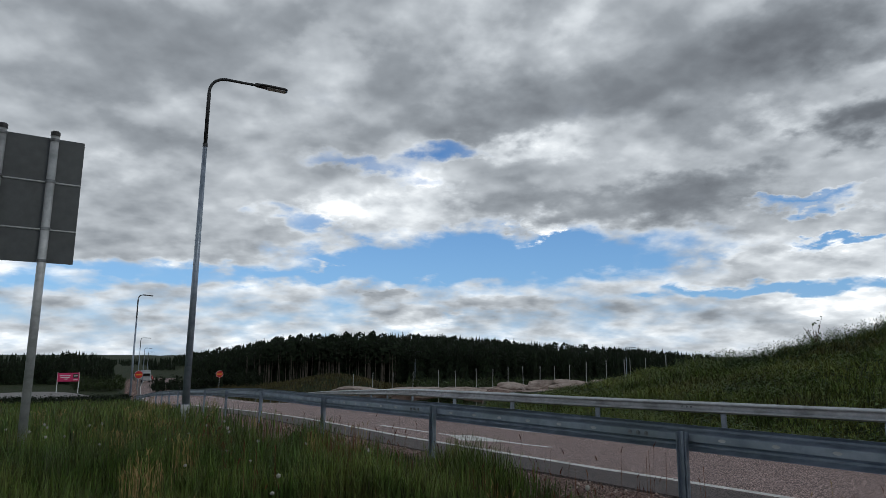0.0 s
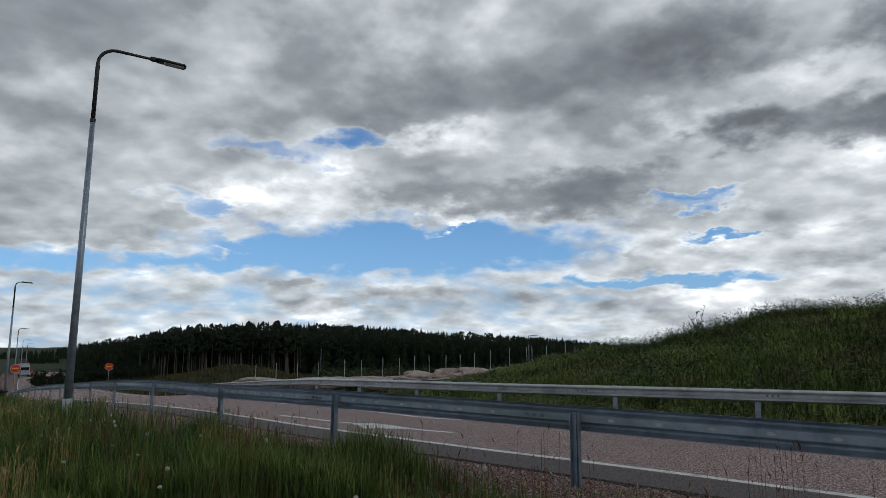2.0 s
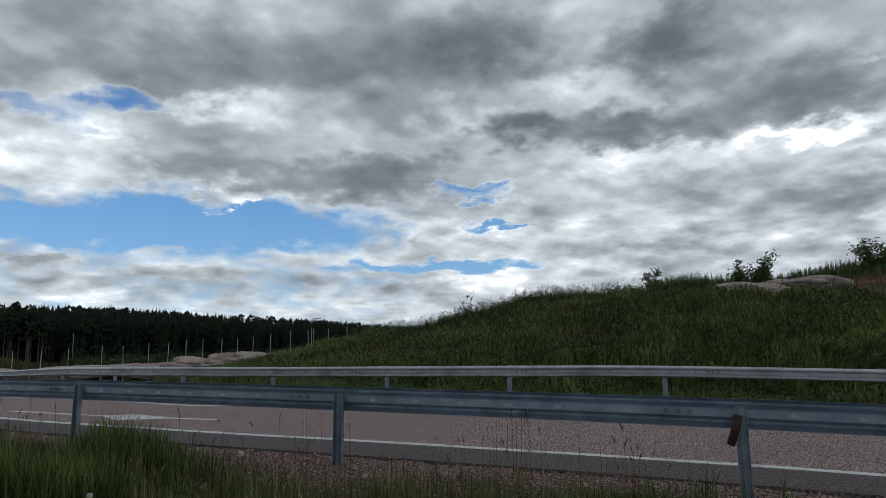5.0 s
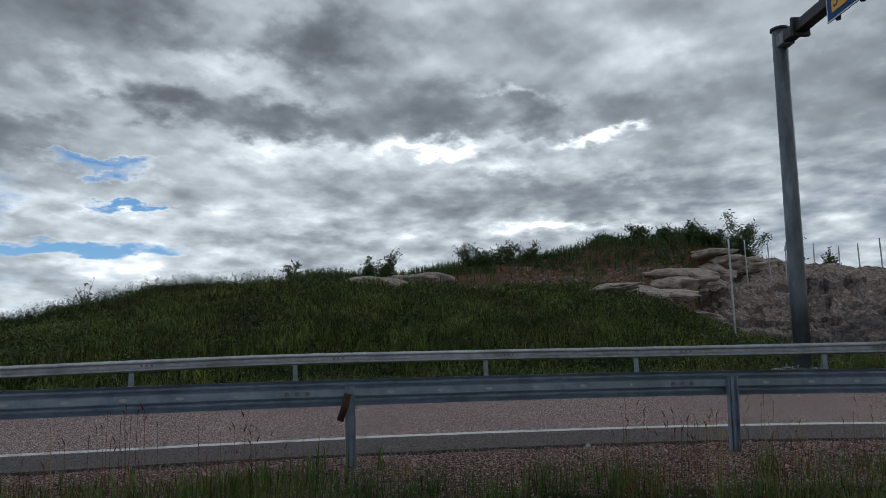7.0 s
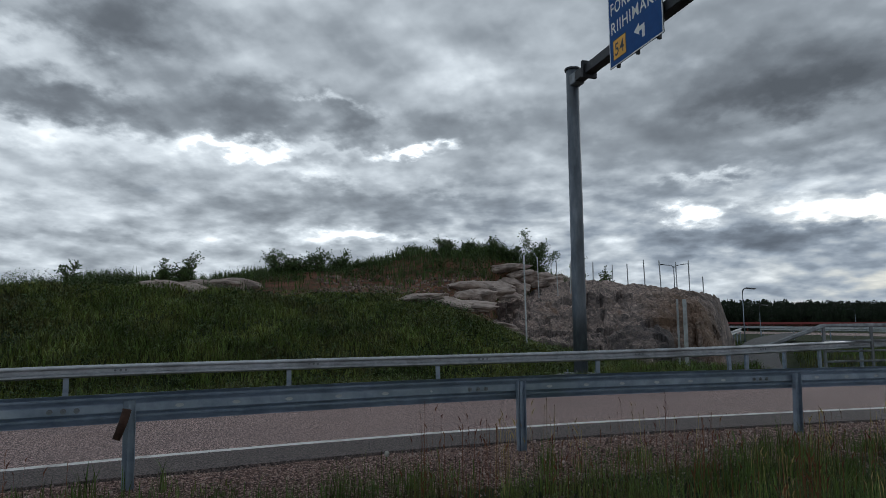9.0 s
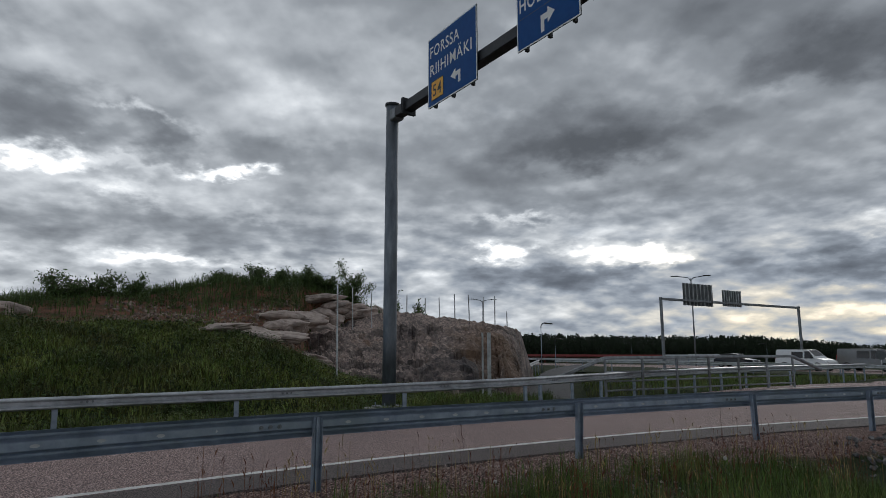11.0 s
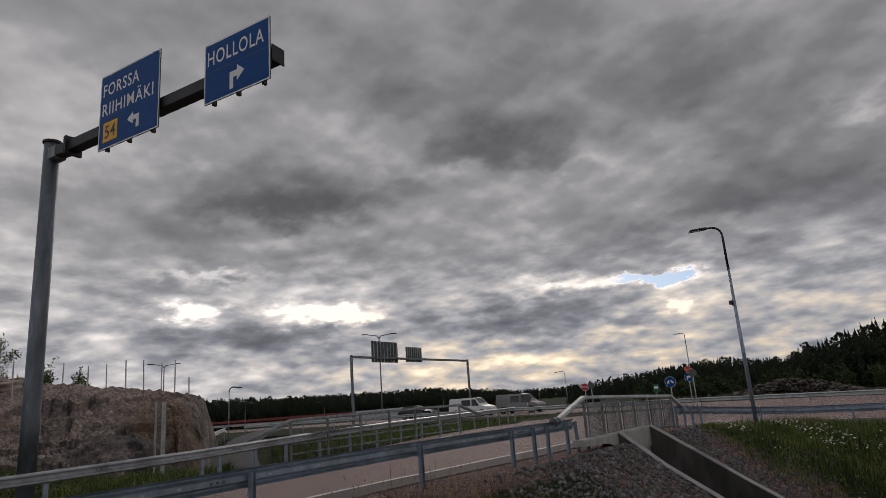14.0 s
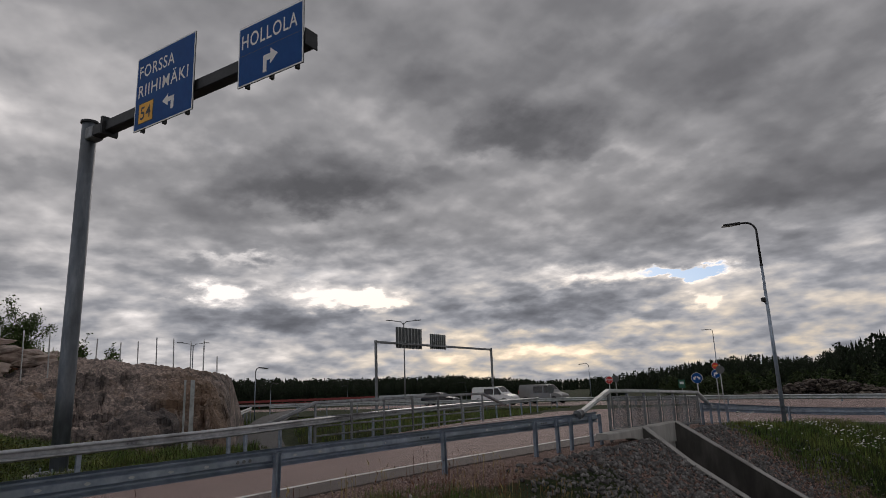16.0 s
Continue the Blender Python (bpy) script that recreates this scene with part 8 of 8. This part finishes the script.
def stalks():
    """Dry straw stems with drooping seed heads, and reddish sorrel, over the verge."""
    rng = np.random.default_rng(31)
    for mat, label, count, seed, hgt in ((STRAW, "dry straw-coloured grass stems on the verge", 5200, 1, (0.32, 0.60)), (RED_STALK, "thin reddish-brown weed stems on the shoulder", 1500, 2, (0.25, 0.65))):
        if seed == 1:
            x, y, k = clumps(110, 45, -20, 4.6, 26, 30, 0.10, rng, -30, -0.6)
            x2, y2, k2 = clumps(170, -20, -150, 5.4, 13, 9, 0.10, rng, -6, -0.6)
            x, y, k = np.r_[x, x2], np.r_[y, y2], np.r_[k, k2]
        else:
            x, y, k = clumps(420, 30, -128, 5.2, 13, 11, 0.16, rng, -3.2, -0.5)
        n = len(x)
        z = land(x, y)
        h = rng.uniform(*hgt, n) * k
        a = rng.uniform(0, 6.283, n)
        lean = rng.uniform(0.02, 0.13, n) * h
        d = np.c_[np.cos(a), np.sin(a)]
        s = np.c_[-d[:, 1], d[:, 0]]
        w = 0.0022 if seed == 1 else 0.0022
        top = np.c_[x, y] + d * lean[:, None]
        hd = rng.uniform(0.04, 0.09, n) if seed == 1 else rng.uniform(0.03, 0.09, n)
        hw = rng.uniform(0.0025, 0.0045, n) if seed == 1 else rng.uniform(0.002, 0.0045, n)
        tip = top + d * (hd * 0.4)[:, None]
        P = np.stack([np.c_[np.c_[x, y] - s * w, z - 0.02], np.c_[np.c_[x, y] + s * w, z - 0.02], np.c_[top + s * w * 0.7, z + h], np.c_[top - s * w * 0.7, z + h],
                      np.c_[top + s * hw[:, None], z + h + hd * 0.4], np.c_[tip, z + h + hd], np.c_[top - s * hw[:, None], z + h + hd * 0.4]], 1).reshape(-1, 3)
        k = np.arange(n)[:, None] * 7
        F = np.concatenate([k + [0, 1, 2], k + [0, 2, 3], k + [3, 2, 4], k + [3, 4, 5], k + [3, 5, 6]])
        stuff("dry_stalks" if seed == 1 else "weed_stalks", label, "grass", P, F, mat)


stalks()


def dandelions():
    """Seed clocks on bare stems."""
    puff = bmesh.new()
    bmesh.ops.create_icosphere(puff, subdivisions=2, radius=0.021)
    for v in puff.verts:
        v.co *= 1 + 0.12 * noise.noise(v.co * 90)
    pm = bpy.data.meshes.new("seed_head")
    puff.to_mesh(pm)
    puff.free()
    pm.materials.append(PUFF)
    sm = G().tube([(0, 0, 0), (0.01, 0, 0.2), (0.0, 0.012, 0.42)], [0.003, 0.0028, 0.0022], 5).mesh("stem", GRASS)
    rng = np.random.default_rng(61)
    x, y = field(700, 44, -120, 3.2, 14, rng)
    o, _, _ = offset_from(NEAR, x, y)
    x, y = keep(x, y, (o < -0.9) & (rng.uniform(0, 1, len(x)) < np.where(x < 2, 0.22, 0.06)))
    for px, py in zip(x, y):
        k = rng.uniform(0.75, 1.3)
        root = thing("dandelion", "dandelion gone to seed in the verge grass", "dandelion", at=pose(px, py, land_z(px, py), rng.uniform(-8, 8), rng.uniform(-8, 8), rng.uniform(0, 360)) @ Matrix.Diagonal((1, 1, k, 1)), group="dandelions")
        part("stem", sm, None, root)
        part("seed_head", pm, None, root, at=pose(0, 0.012, 0.43))


dandelions()


def daisies():
    """White ox-eye daisies in loose drifts on the slope by the junction."""
    rng = np.random.default_rng(71)
    x, y = field(4200, -143, -160, 18, 29, rng)
    o, _, _ = offset_from(NEAR, x, y)
    dp, _, _ = offset_from(PATH, x, y)
    p = patchy(x, y, 0.75, 72)
    x, y = keep(x, y, (o < -0.7) & (np.abs(dp) > 5.2) & (rng.uniform(0, 1, len(x)) < smoothstep(p, 0.55, 0.95) * 0.8 * smoothstep(-o, 9, 3)))
    n = len(x)
    z = land(x, y) + rng.uniform(0.3, 0.55, n)
    V, F, k = [], [], 0
    for i in range(n):
        m = 6
        tilt = rng.normal(0, 0.35, 2)
        rad = rng.uniform(0.025, 0.045)
        ring = [(x[i] + rad * math.cos(6.283 * j / m), y[i] + rad * math.sin(6.283 * j / m), z[i] + rad * (tilt[0] * math.cos(6.283 * j / m) + tilt[1] * math.sin(6.283 * j / m))) for j in range(m)]
        V += ring + [(x[i], y[i], z[i] + 0.012)]
        F += [(k + j, k + (j + 1) % m, k + m) for j in range(m)]
        k += m + 1
    stuff("daisies", "drifts of white daisies on the grassy slope", "flowers", np.array(V), np.array(F), PETAL)


daisies()


# ---------------------------------------------------------------- loose stone
def stone_shapes(rng, count=6):
    shapes = []
    for _ in range(count):
        bm = bmesh.new()
        bmesh.ops.create_icosphere(bm, subdivisions=1, radius=1.0)
        k = rng.uniform(0.6, 1.1, 3)
        for v in bm.verts:
            v.co = Vector((v.co.x * k[0], v.co.y * k[1], v.co.z * k[2] * 0.75)) * rng.uniform(0.55, 1.3)
        shapes.append((np.array([v.co[:] for v in bm.verts]), np.array([[l.vert.index for l in f.loops] for f in bm.faces])))
        bm.free()
    return shapes


def strew(name, label, x, y, size, rng, mat=STONE, sink=0.25):
    shapes = stone_shapes(rng)
    z = land(x, y)
    V, F, k = [], [], 0
    for i in range(len(x)):
        v, f = shapes[rng.integers(len(shapes))]
        q = Euler(rng.uniform(0, 6.28, 3)).to_matrix()
        V.append(v @ np.array(q).T * size[i] + (x[i], y[i], z[i] + size[i] * (0.5 - sink)))
        F.append(f + k)
        k += len(v)
    return stuff(name, label, "stones", np.concatenate(V), np.concatenate(F), mat)


def stones():
    rng = np.random.default_rng(81)
    x, y = field(90000, -112, -165, 8, 30, rng)
    o, _, _ = offset_from(NEAR, x, y)
    dp, _, _ = offset_from(PATH, x, y)
    d = np.abs(dp)
    x, y = keep(x, y, (o < -0.5) & (o > -9.0) & (d > 1.5) & (d < np.where(dp > 0, 7.4, 5.0) + 0.5 * np.sin(x * 2) + rng.normal(0, 0.7, len(x))) & (x > 5))
    x, y = x[:24000], y[:24000]
    strew("crushed_stone", "grey crushed stone covering the slopes by the underpass", x, y, 0.022 + 0.055 * rng.uniform(0, 1, len(x)) ** 1.4, rng, sink=0.1)
    x, y = field(60000, 30, -125, 4.0, 14, rng)
    o, _, _ = offset_from(NEAR, x, y)
    x, y = keep(x, y, (o < 0.5) & (o > -1.9 + 0.4 * np.sin(x * 3)))
    x, y = x[:21000], y[:21000]
    strew("shoulder_gravel", "loose reddish gravel on the road shoulder", x, y, 0.006 + 0.02 * rng.uniform(0, 1, len(x)) ** 2, rng, RED_GRAVEL, sink=0.2)
    x, y = field(9000, -66, -84, 28.5, 36, rng)
    x, y = x[:900], y[:900]
    strew("rubble", "brown stone rubble on the hill's bench", x, y, rng.uniform(0.04, 0.15, len(x)), rng, RUBBLE, 0.3)
    # heap of broken rock and stumps beyond the junction
    az = rng.normal(-149.0, 3.2, 1300)
    r = rng.uniform(66, 72, 1300)
    x, y = -np.sin(np.radians(az)) * r, np.cos(np.radians(az)) * r
    shapes = stone_shapes(rng)
    V, F, k = [], [], 0
    hgt = 1.5 * np.exp(-((az + 149.0) / 3.8) ** 2)
    z = land(x, y)
    for i in range(len(x)):
        v, f = shapes[rng.integers(len(shapes))]
        s = rng.uniform(0.12, 0.4)
        V.append(v * s * (1, 1, 0.7) + (x[i], y[i], z[i] + hgt[i] * rng.uniform(0, 1)))
        F.append(f + k)
        k += len(v)
    stuff("rubble_heap", "heap of broken rock and earth before the wood", "rubble", np.concatenate(V), np.concatenate(F), HEAP)


stones()
